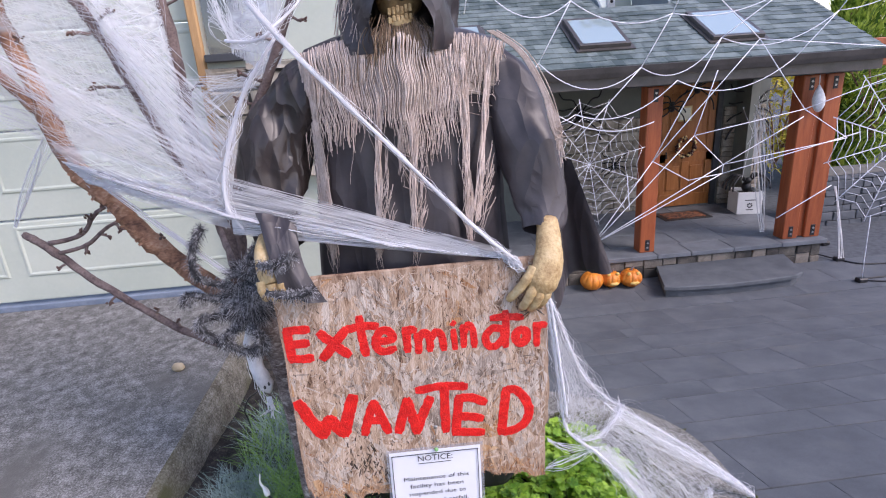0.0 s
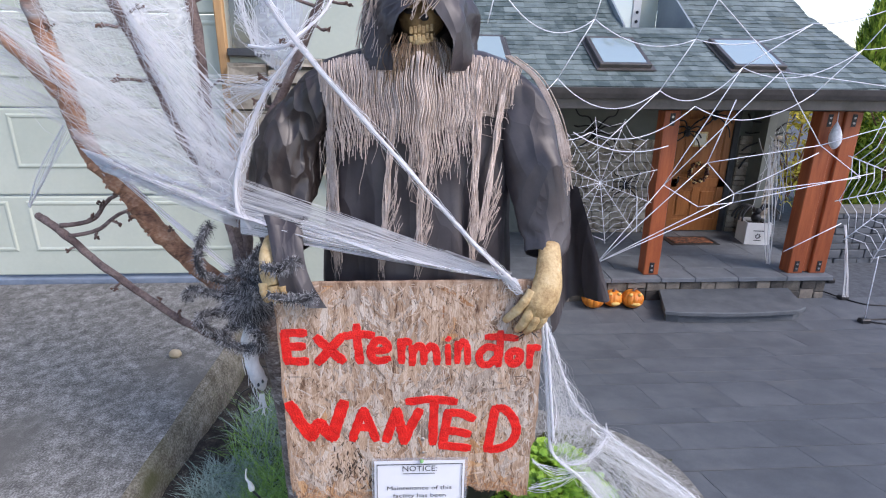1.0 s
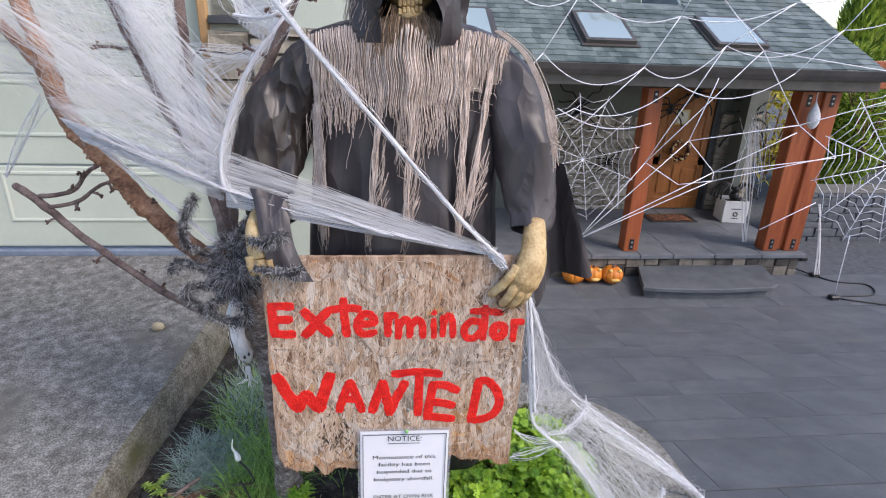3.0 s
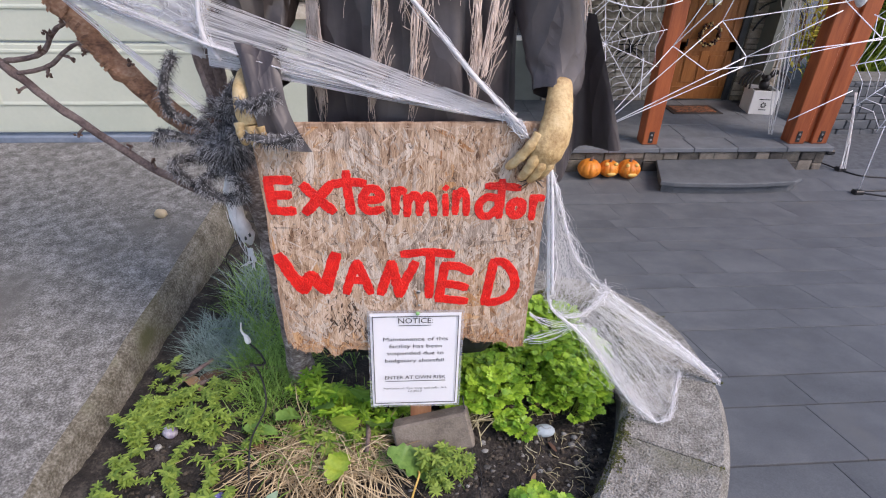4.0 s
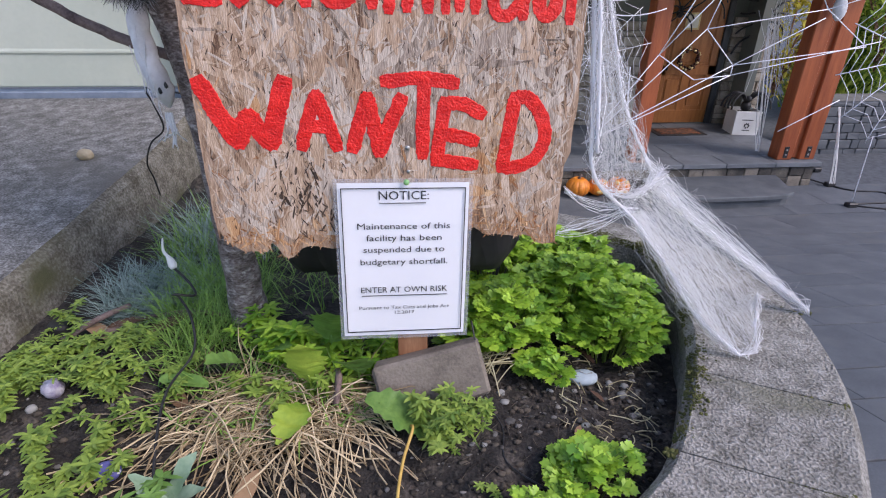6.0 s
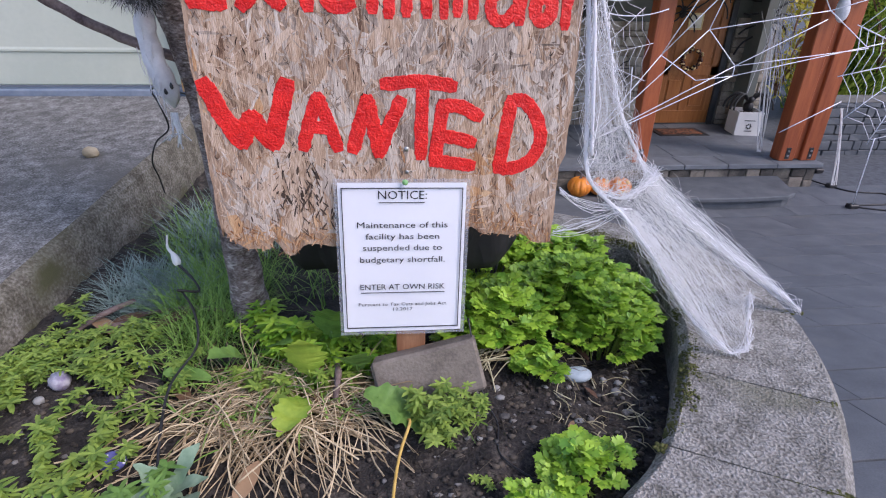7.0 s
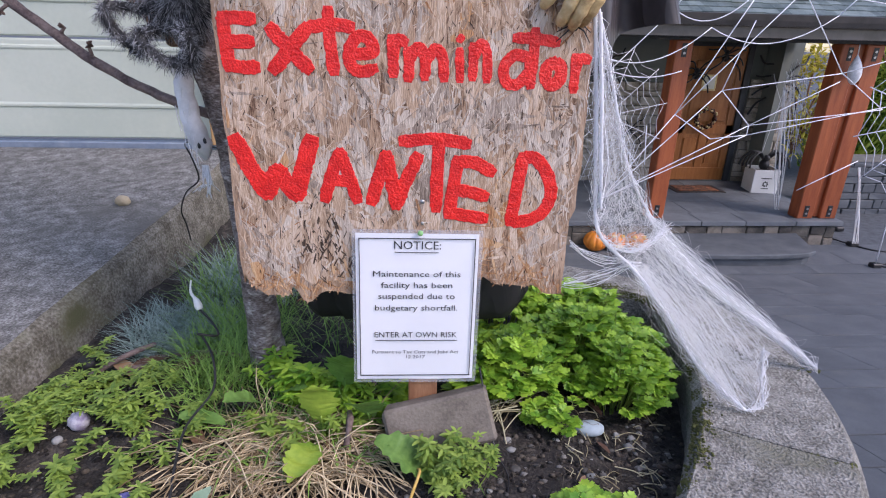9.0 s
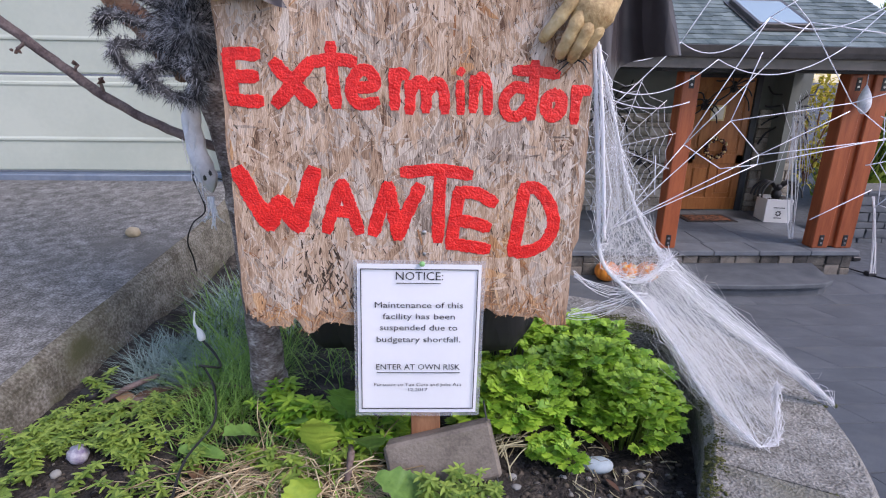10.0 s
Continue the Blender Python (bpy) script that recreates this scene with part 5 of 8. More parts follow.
cloth_body = part("body", bm, GHOST, ghost)
for c in ((-0.368, 1.128, 0.675), (-0.357, 1.128, 0.684)):
    bm = bmesh.new()
    ball(bm, c, (0.0032, 0.004, 0.0062), sub=1, rough=0.4)
    part("eye", bm, DARKTRIM, cloth_body)
bm = bmesh.new()
for k in range(12):
    t = rt.random()
    p = path[15 + int(t * 14)] + Vector((rt.gauss(0, 0.010), -0.019, 0))
    tube(bm, [p, p + Vector((rt.gauss(0, 0.003), -0.001, -0.02)), p + Vector((rt.gauss(0.004, 0.004), 0.001, -0.045))], 0.0009, 3, cap=False)
tagged(part("threads", bm, GHOST, ghost), kind="stuff")
bm = bmesh.new()
for k in range(12):
    x = -0.369 + rt.gauss(0, 0.005)
    tube(bm, [(x, 1.15, 0.635), (x + rt.gauss(0, 0.006), 1.145, 0.60), (x + rt.gauss(0, 0.01), 1.15, 0.59 + rt.gauss(0, 0.01))], 0.0014, 3, cap=False)
part("fringe", bm, GHOST, ghost)
bm = bmesh.new()
tube(bm, spline([(-0.380, 1.260, 0.646), (-0.445, 1.270, 0.655), (-0.442, 1.280, 0.620), (-0.438, 1.290, 0.572), (-0.472, 1.300, 0.541), (-0.493, 1.310, 0.496), (-0.499, 1.340, 0.452), (-0.511, 1.380, 0.399)], 6), 0.0018, 6)
tagged(part("power_cable", bm, BLACK), "thin black outdoor power cable beside the trunk", "cable")

# ---- stretched cobweb ----
COB = web_fibre("cobweb_fibre", (0.96, 0.96, 0.98), 1.0)
VEIL = web_fibre("thin_cobweb_fibre", (0.97, 0.97, 0.98), 0.5)
rc = random.Random(21)


def strand(bm, a, b, r=0.0005, sag=0.0, wob=0.004, n=6, via=None, kink=0.12):
    a, b = Vector(a), Vector(b)
    j = Vector((rc.gauss(0, wob), rc.gauss(0, wob), rc.gauss(0, wob)))
    pts = []
    for i in range(n + 1):
        t = i / n
        p = a.lerp(b, t)
        if via is not None:
            p = p + (Vector(via) - (a + b) / 2) * 4 * t * (1 - t)
        pts.append(p + (j + Vector((0, 0, -sag))) * 4 * t * (1 - t) + Vector((rc.gauss(0, wob), rc.gauss(0, wob), rc.gauss(0, wob))) * kink)
    tube(bm, pts, r, 3, cap=False)


def fan(name, parent, A, B, n, r=(0.0003, 0.0008), wob=0.006, sag=0.0, power=1.0, cross=0):
    """Fibres from along the line A to along the line B; A and B are lists of points."""
    bm = bmesh.new()
    kink = 0.32 if "net" in name else 0.12

    def on(L, t):
        t = min(max(t, 0), 1) * (len(L) - 1)
        i = min(int(t), len(L) - 2)
        return Vector(L[i]).lerp(Vector(L[i + 1]), t - i)
    for k in range(n):
        t = rc.random() ** power
        u = min(1, max(0, t + rc.gauss(0, 0.12)))
        strand(bm, on(A, t), on(B, u), rc.uniform(*r) * (2.0 if rc.random() < 0.06 else 1), sag * rc.random(), wob, 9 if kink > 0.2 else 6, None, kink)
    for k in range(cross):
        t0, t1, u0, u1 = rc.random(), rc.random(), rc.random(), rc.random()
        p, q = on(A, t0).lerp(on(B, t0), u0), on(A, t1).lerp(on(B, t1), min(1, max(0, u0 + rc.gauss(0, 0.25))))
        strand(bm, p, q, rc.uniform(*r) * 0.8, 0, wob * (1.1 if kink > 0.2 else 2), 6, None, kink)
    return tagged(part(name, bm, VEIL if "veil" in name or "net" in name else COB, parent), kind="stuff")


def rope(name, parent, pts, r, fuzz=40, spread=0.004):
    bm = bmesh.new()
    path = spline(pts, 8)
    tube(bm, path, [r * (1 + 0.35 * noise.noise((i * 0.4, r * 900, 0))) for i in range(len(path))], 7)
    for k in range(fuzz):
        i = rc.randrange(len(path) - 1)
        j = min(len(path) - 1, i + rc.randint(2, 8))
        o = Vector((rc.gauss(0, spread), rc.gauss(0, spread), rc.gauss(0, spread)))
        tube(bm, [path[i], (path[i] + path[j]) / 2 + o, path[j]], 0.0004, 3, cap=False)
    return part(name, bm, COB, parent)


web = holder("stretched_cobweb", "white stretch cobweb pulled from the tree across the figure", "cobweb", at=(-0.45, 1.1, 1.2))
HANDP = (0.235, 0.985, 1.0)
NODE = (-0.335, 1.04, 1.16)
fan("fibre_skein", web, [(-0.345, 1.05, 1.09), (-0.34, 1.045, 1.13)], [(0.18, 0.985, 1.008), HANDP], 60, (0.0004, 0.0009), 0.003)
fan("fibre_veil", web, [(-0.345, 1.05, 1.10), (-0.335, 1.045, 1.21)], [(0.12, 0.985, 1.02), HANDP], 90, (0.0003, 0.0008), 0.004)
fan("fibre_skein", web, [(-0.70, 1.16, 1.25), (-0.66, 1.16, 1.20)], [(-0.34, 1.03, 1.13), (-0.20, 1.01, 1.09)], 70, (0.0004, 0.001), 0.004)
fan("fibre_skein", web, [(-0.70, 1.16, 1.25), (-0.67, 1.16, 1.22)], [(-0.02, 0.99, 1.05), HANDP], 40, (0.0005, 0.0011), 0.003)
fan("fibre_veil", web, [(-0.95, 1.18, 1.62), (-0.80, 1.18, 1.45), (-0.71, 1.17, 1.26)], [(-0.33, 1.05, 1.24), (-0.34, 1.05, 1.12)], 45, (0.0003, 0.0007), 0.014, 0, 1.0, 120)
fan("fibre_veil", web, [(-0.60, 1.18, 1.62), (-0.55, 1.18, 1.44), (-0.45, 1.18, 1.20)], [(-0.30, 1.08, 1.30), (-0.36, 1.06, 1.10)], 150, (0.0003, 0.0007), 0.010, 0, 1.0, 100)
fan("fibre_veil", web, [(-0.90, 1.2, 1.75), (-0.74, 1.2, 1.50), (-0.70, 1.19, 1.28)], [(-0.64, 1.19, 1.72), (-0.55, 1.19, 1.44), (-0.42, 1.19, 1.14)], 230, (0.0002, 0.0005), 0.014, 0.01, 1.0, 160)
fan("fibre_veil", web, [(-1.15, 1.25, 1.60), (-1.0, 1.22, 1.42)], [(-0.76, 1.2, 1.52), (-0.70, 1.19, 1.28)], 130, (0.0003, 0.0008), 0.01, 0, 1.0, 60)
fan("fibre_veil", web, [(-0.64, 1.22, 1.72), (-0.55, 1.22, 1.42)], [(-0.56, 1.48, 1.74), (-0.545, 1.48, 1.45)], 160, (0.0003, 0.0008), 0.012, 0, 1.0, 80)
fan("fibre_veil", web, [(-0.36, 1.55, 1.78), (-0.28, 1.45, 1.80), (-0.20, 1.3, 1.78)], [(-0.36, 1.35, 1.45), (-0.28, 1.28, 1.40), (-0.23, 1.22, 1.42)], 200, (0.0003, 0.0007), 0.012, 0, 1.0, 60)
fan("fibre_veil", web, [(-0.53, 1.48, 1.40), (-0.52, 1.48, 1.28)], [(-0.28, 1.19, 1.37), (-0.20, 1.17, 1.45)], 60, (0.0003, 0.0007), 0.008)
fan("fibre_veil", web, [(-0.54, 1.48, 1.30), (-0.46, 1.3, 1.2)], [(-0.34, 1.05, 1.25), (-0.35, 1.05, 1.12)], 60, (0.0004, 0.0008), 0.008)
fan("fibre_stay", web, [(-0.70, 1.17, 1.26), (-0.69, 1.17, 1.24)], [(-0.40, 1.08, 1.0), (-0.36, 1.08, 0.98)], 14, (0.0004, 0.001), 0.004)
fan("fibre_stay", web, [(-0.74, 1.18, 1.30), (-0.72, 1.18, 1.27)], [(-0.925, 1.29, 1.09), (-0.92, 1.29, 1.085)], 12, (0.0003, 0.0007), 0.004)
fan("fibre_stay", web, [(-0.705, 1.17, 1.25), (-0.70, 1.17, 1.24)], [(-0.62, 1.17, 1.13), (-0.625, 1.17, 1.12)], 20, (0.0004, 0.001), 0.003)
rope("rope", web, [(-0.34, 1.03, 1.75), (-0.30, 1.02, 1.64), (-0.21, 1.0, 1.485), (0.0, 0.975, 1.245), (0.15, 0.97, 1.075), (0.235, 0.975, 0.995)], 0.0035, 260, 0.005)
rope("rope", web, [(-0.20, 1.05, 1.46), (-0.28, 1.06, 1.36), (-0.335, 1.05, 1.23), (-0.345, 1.045, 1.15), (-0.32, 1.04, 1.10)], 0.0036, 200, 0.006)
rope("rope", web, [(-0.30, 1.08, 1.46), (-0.24, 1.05, 1.455), (-0.20, 1.04, 1.475), (-0.14, 1.14, 1.56), (-0.14, 1.2, 1.72)], 0.003, 140, 0.006)
fan("fibre_veil", web, [(-0.37, 1.3, 1.62), (-0.385, 1.28, 1.50)], [(-0.30, 1.1, 1.46), (-0.24, 1.06, 1.455)], 40, (0.0004, 0.0008), 0.01)
fan("fibre_skein", web, [(0.19, 0.985, 1.02), (0.225, 0.98, 1.0)], [(0.235, 0.975, 0.985), (0.245, 0.972, 0.975)], 60, (0.0005, 0.0012), 0.006)

web2 = holder("hanging_cobweb", "white cobweb net falling from the glove to the wall top", "cobweb", at=(0.5, 0.98, 0.22))
LC = [(0.292, 0.985, 0.915), (0.312, 0.985, 0.77), (0.326, 0.985, 0.65), (0.337, 0.985, 0.575), (0.362, 0.985, 0.535), (0.415, 0.98, 0.49), (0.49, 0.965, 0.40), (0.56, 0.945, 0.30), (0.645, 0.915, 0.228)]
RC_ = [(0.298, 0.985, 0.915), (0.345, 1.0, 0.79), (0.40, 1.04, 0.665), (0.48, 1.09, 0.56), (0.575, 1.13, 0.465), (0.70, 1.14, 0.365), (0.80, 1.10, 0.295), (0.885, 1.045, 0.228)]
rope("rope", web2, LC, 0.0032, 220, 0.006)
rope("rope", web2, RC_, 0.0022, 200, 0.006)
rope("rope", web2, [(0.30, 0.984, 0.91), (0.318, 0.98, 0.78), (0.34, 0.98, 0.6)], 0.003, 40)
KNOT = [(0.40, 0.99, 0.50), (0.45, 1.02, 0.53), (0.50, 1.08, 0.545)]
HEM = [(0.60, 0.93, 0.25), (0.645, 0.915, 0.227), (0.69, 0.93, 0.226), (0.715, 0.98, 0.245), (0.75, 1.04, 0.28), (0.82, 1.09, 0.28)]
rope("rope", web2, [(0.362, 0.985, 0.535), (0.42, 1.0, 0.515), (0.49, 1.05, 0.535), (0.52, 1.10, 0.53)], 0.0012, 160, 0.010)
rope("rope", web2, [(0.46, 1.06, 0.57), (0.58, 1.10, 0.44), (0.72, 1.10, 0.345), (0.885, 1.045, 0.228)], 0.0018, 160, 0.008)
rope("rope", web2, HEM[1:5], 0.0012, 160, 0.008)
fan("fibre_net", web2, spline(LC, 4)[2:19], spline(RC_, 4)[2:15], 70, (0.00018, 0.0004), 0.010, 0, 1.0, 300)
fan("fibre_net", web2, spline(LC, 4)[18:30], spline(RC_, 4)[12:27], 36, (0.00018, 0.00035), 0.014, 0, 1.0, 190)
fan("fibre_net", web2, KNOT, HEM, 105, (0.00018, 0.00032), 0.014, 0, 1.0, 170)
fan("fibre_net", web2, [(0.415, 0.98, 0.49), (0.45, 1.0, 0.49)], [(0.60, 0.93, 0.25), (0.645, 0.915, 0.227)], 90, (0.0002, 0.0004), 0.012)
fan("fibre_net", web2, KNOT[1:], [(0.84, 1.07, 0.258), (0.885, 1.045, 0.228)], 60, (0.0002, 0.0004), 0.008)
fan("fibre_stay", web2, [(0.296, 0.99, 0.545), (0.297, 0.99, 0.53)], [(0.38, 0.985, 0.505), (0.43, 0.985, 0.50)], 12, (0.0003, 0.0006), 0.006, 0.012)
fan("fibre_stay", web2, [(0.286, 0.985, 0.452), (0.297, 0.985, 0.47)], [(0.39, 0.985, 0.50), (0.43, 0.985, 0.495)], 12, (0.0003, 0.0006), 0.008, 0.004)

# soft hazy sheets of cobweb between the limbs
FILM = web_fibre("cobweb_film", (0.97, 0.97, 0.98), 0.2)
n_, link_ = links(FILM)
tc_, mp_, nz_, rr_ = (n_.new("ShaderNode" + k) for k in ("TexCoord", "Mapping", "TexNoise", "ValToRGB"))
mp_.inputs["Rotation"].default_value, mp_.inputs["Scale"].default_value = (0, radians(-40), 0), (2.0, 2.0, 7.0)
nz_.inputs["Scale"].default_value, nz_.inputs["Detail"].default_value, nz_.inputs["Distortion"].default_value = 4.0, 8, 0.8
rr_.color_ramp.elements[0].position, rr_.color_ramp.elements[0].color = 0.34, (0.12, 0.12, 0.12, 1)
rr_.color_ramp.elements[1].position, rr_.color_ramp.elements[1].color = 0.74, (0.66, 0.66, 0.66, 1)
link_(tc_.outputs["Object"], mp_.inputs["Vector"])
link_(mp_.outputs[0], nz_.inputs["Vector"])
link_(nz_.outputs["Fac"], rr_.inputs[0])
link_(rr_.outputs[0], [k for k in n_ if k.type == "MIX_SHADER"][1].inputs[0])


def film_sheet(A, B, bulge=0.03, n=24):
    bm = bmesh.new()
    A, B = spline(A, n), spline(B, n)
    g = []
    for i in range(min(len(A), len(B))):
        row = []
        for j in range(13):
            t = j / 12
            p = A[i].lerp(B[i], t) + Vector((0, -bulge * 4 * t * (1 - t), 0)) + Vector((0, 0.012 * noise.noise((i * 0.2, j * 0.4, 0)), 0))
            row.append(bm.verts.new(p))
        g.append(row)
    for a, b in zip(g, g[1:]):
        for j in range(12):
            bm.faces.new((a[j], a[j + 1], b[j + 1], b[j])).smooth = True
    return part("film", bm, FILM, web, "thin hazy cobweb film")


film_sheet([(-0.98, 1.25, 1.72), (-0.80, 1.24, 1.52), (-0.71, 1.22, 1.27)], [(-0.64, 1.22, 1.76), (-0.55, 1.22, 1.44), (-0.40, 1.16, 1.13)], -0.05)
film_sheet([(-0.66, 1.2, 1.80), (-0.55, 1.2, 1.46), (-0.45, 1.17, 1.22)], [(-0.56, 1.46, 1.80), (-0.545, 1.46, 1.5), (-0.50, 1.4, 1.24)], 0.0)
film_sheet([(-0.72, 1.165, 1.30), (-0.66, 1.16, 1.20)], [(-0.36, 1.06, 1.20), (-0.35, 1.05, 1.10)], 0.01)
film_sheet([(-0.345, 1.055, 1.085), (-0.335, 1.05, 1.20)], [(0.20, 0.988, 1.005), (0.225, 0.988, 1.018)], 0.0)
film_sheet([(-0.36, 1.5, 1.86), (-0.36, 1.34, 1.46)], [(-0.20, 1.32, 1.86), (-0.24, 1.24, 1.43)], 0.02)

# small plastic spider on the board
sp = holder("toy_spider", "small black plastic spider on the board below the glove", "toy spider", at=(0.262, 0.98, 0.885))
bm = bmesh.new()
ball(bm, (0.262, 0.978, 0.890), (0.006, 0.005, 0.008), sub=2)
part("body", bm, BLACK, sp)
for s in (-1, 1):
    for k in range(4):
        bm = bmesh.new()
        a = (k - 1.5) * 0.5
        tube(bm, [(0.262, 0.978, 0.890), (0.262 + s * 0.012, 0.970, 0.892 + 0.012 * a), (0.262 + s * 0.026, 0.981, 0.888 + 0.028 * a)], [0.0014, 0.0012, 0.0007], 5)
        part("leg", bm, BLACK, sp)
# ---- planting bed ----
PARSLEY = surface("parsley_leaf", [(0.2, (0.10, 0.27, 0.02)), (0.75, (0.40, 0.62, 0.06))], 20, 200, 0.5, 0.2, 0.2, island=0.5)
WEED = surface("weed_leaf", [(0.25, (0.10, 0.19, 0.03)), (0.7, (0.32, 0.44, 0.08))], 20, 200, 0.5, 0.2, 0.2, island=0.5)
GRASS = surface("grass_blade", [(0.25, (0.09, 0.21, 0.03)), (0.7, (0.30, 0.50, 0.10))], 20, 200, 0.55, 0.0, 0.2, island=0.5)
FESCUE = surface("blue_fescue", [(0.25, (0.12, 0.19, 0.15)), (0.7, (0.32, 0.41, 0.36))], 20, 200, 0.6, 0.0, 0.2, island=0.5)
STRAW = surface("dead_straw", [(0.25, (0.24, 0.17, 0.09)), (0.65, (0.66, 0.53, 0.34))], 30, 200, 0.8, 0.0, 0.2, island=0.6)
BROAD = surface("broad_yellow_green_leaf", [(0.3, (0.16, 0.30, 0.03)), (0.7, (0.40, 0.52, 0.07))], 18, 120, 0.5, 0.4, 0.3)
BROADG = surface("broad_green_leaf", [(0.3, (0.07, 0.17, 0.03)), (0.7, (0.20, 0.36, 0.08))], 18, 120, 0.5, 0.4, 0.3)
DEADLEAF = surface("dead_leaf", [(0.3, (0.10, 0.05, 0.03)), (0.7, (0.32, 0.20, 0.11))], 18, 120, 0.8, 0.5, 0.3, vary=0.5)
PEBBLE = surface("pebble", [(0.3, (0.05, 0.047, 0.043)), (0.7, (0.20, 0.19, 0.175))], 12, 120, 0.8, 0.3, 0.2, island=0.6)
rp = random.Random(41)


def leafy(mat, share=0.2):
    """Let light shine through thin leaves."""
    nt = mat.node_tree
    bsdf = [n for n in nt.nodes if n.type == "BSDF_PRINCIPLED"][0]
    out = [n for n in nt.nodes if n.type == "OUTPUT_MATERIAL"][0]
    tr, mix = nt.nodes.new("ShaderNodeBsdfTranslucent"), nt.nodes.new("ShaderNodeMixShader")
    mix.inputs[0].default_value = share
    src = bsdf.inputs["Base Color"].links
    if src:
        nt.links.new(src[0].from_socket, tr.inputs["Color"])
    nt.links.new(bsdf.outputs[0], mix.inputs[1])
    nt.links.new(tr.outputs[0], mix.inputs[2])
    nt.links.new(mix.outputs[0], out.inputs["Surface"])


for m_ in (PARSLEY, WEED, GRASS, BROAD, BROADG):
    leafy(m_)


def blade(bm, base, d, length, width, droop=0.5, seg=4, mi=0, fold=0.0):
    base, d = Vector(base), Vector(d).normalized()
    side = d.cross(Vector((0, 0, 1)))
    side = side.normalized() if side.length > 1e-4 else Vector((1, 0, 0))
    p, prev = base.copy(), None
    for i in range(seg + 1):
        t = i / seg
        w = width * (1 - t ** 1.6) * 0.5 + 0.0002
        a, b = bm.verts.new(p - side * w), bm.verts.new(p + side * w)
        if prev:
            f = bm.faces.new((prev[0], prev[1], b, a))
            f.material_index, f.smooth = mi, True
        prev = (a, b)
        d = (d + Vector((0, 0, -droop / seg))).normalized()
        p = p + d * length / seg
    return p


def leaf(bm, base, d, length, width, lobes=0, curl=0.25, mi=0, up=None):
    """A leaf blade with a midrib fold, a wavy or lobed margin and a curl."""
    base, d = Vector(base), Vector(d).normalized()
    side = d.cross(Vector((0, 0, 1)) if up is None else Vector(up))
    side = side.normalized() if side.length > 1e-4 else Vector((1, 0, 0))
    nrm = side.cross(d)
    n = (36 if lobes else 12) if length > 0.045 else 5
    prev = None
    for i in range(n + 1):
        t = i / n
        w = width * 0.5 * (math.sin(math.pi * min(1, t * 0.96 + 0.03)) ** 0.7) * (1 + (0.13 * math.sin(t * lobes * 6.28) if lobes else 0))
        c = base + d * length * t - nrm * length * curl * t * t
        vs = [bm.verts.new(c - side * w + nrm * w * 0.25), bm.verts.new(c), bm.verts.new(c + side * w + nrm * w * 0.25)]
        if prev:
            for k in range(2):
                f = bm.faces.new((prev[k], prev[k + 1], vs[k + 1], vs[k]))
                f.material_index, f.smooth = mi, True
        prev = vs


def leaflet(bm, c, d, size, mi=0):
    """A parsley leaflet: three lobes with toothed ends."""
    c, d = Vector(c), Vector(d).normalized()
    up = (Vector((0, 0, 1)) + Vector((rp.gauss(0, 0.35), rp.gauss(0, 0.35), 0))).normalized()
    s = d.cross(up)
    s = s.normalized() if s.length > 1e-4 else Vector((1, 0, 0))
    up = s.cross(d)
    out = ((0, 0), (0.15, 0.12), (0.18, 0.42), (0.30, 0.42), (0.36, 0.58), (0.46, 0.49), (0.57, 0.50), (0.50, 0.24), (0.66, 0.36), (0.74, 0.28), (0.88, 0.34), (0.88, 0.15), (1.06, 0.0))
    rim_ = [(u, v) for u, v in out] + [(u, -v) for u, v in out[-2:0:-1]]
    mid = bm.verts.new(c + d * size * 0.5 - up * size * 0.06)
    vs = [bm.verts.new(c + d * size * u + s * size * v + up * size * (0.12 * abs(v) - 0.22 * u * u)) for u, v in rim_]
    for a, b in zip(vs, vs[1:] + vs[:1]):
        f = bm.faces.new((mid, a, b))
        f.material_index, f.smooth = mi, True


def parsley(cx, cy, rx, ry, height, stems, size, group="parsley plants"):
    z0 = bed_z(cx, cy)
    pl = holder("parsley_plant", "lush bright green parsley growing in dark soil", "plant", group, at=(cx, cy, z0))
    bs, bl = bmesh.new(), bmesh.new()
    for k in range(stems):
        a, q = rp.uniform(0, 2 * math.pi), math.sqrt(rp.random())
        tx, ty = cx + rx * q * math.cos(a), cy + ry * q * math.sin(a)
        tz = z0 + height * (1.0 - 0.55 * q * q) * rp.uniform(0.65, 1.08)
        b0 = Vector((cx + (tx - cx) * 0.45, cy + (ty - cy) * 0.45, z0 - 0.005))
        top = Vector((tx, ty, tz))
        mid = b0.lerp(top, 0.6) + Vector((0, 0, 0.015))
        path = spline([b0, mid, top], 4)
        tube(bs, path, [0.0016] * 5 + [0.0012] * (len(path) - 5), 4, cap=False)
        out = (top - mid).normalized()
        for m in range(rp.randint(4, 6)):
            ang = rp.uniform(0, 2 * math.pi)
            dd = Vector((math.cos(ang), math.sin(ang), rp.uniform(-0.1, 0.35))) + out * 0.4
            st = top - out * rp.uniform(0, 0.02)
            e = st + dd.normalized() * size * rp.uniform(0.2, 0.7)
            tube(bs, [st, e], 0.0008, 3, cap=False)
            for off in (-0.7, 0, 0.7):
                d2 = Vector((dd.x * math.cos(off) - dd.y * math.sin(off), dd.x * math.sin(off) + dd.y * math.cos(off), dd.z))
                leaflet(bl, e, d2, size * rp.uniform(0.75, 1.15) * (1 if off == 0 else 0.8))
    part("stem_tuft", bs, WEED, pl)
    tagged(part("foliage", bl, PARSLEY, pl), kind="stuff")
    return pl


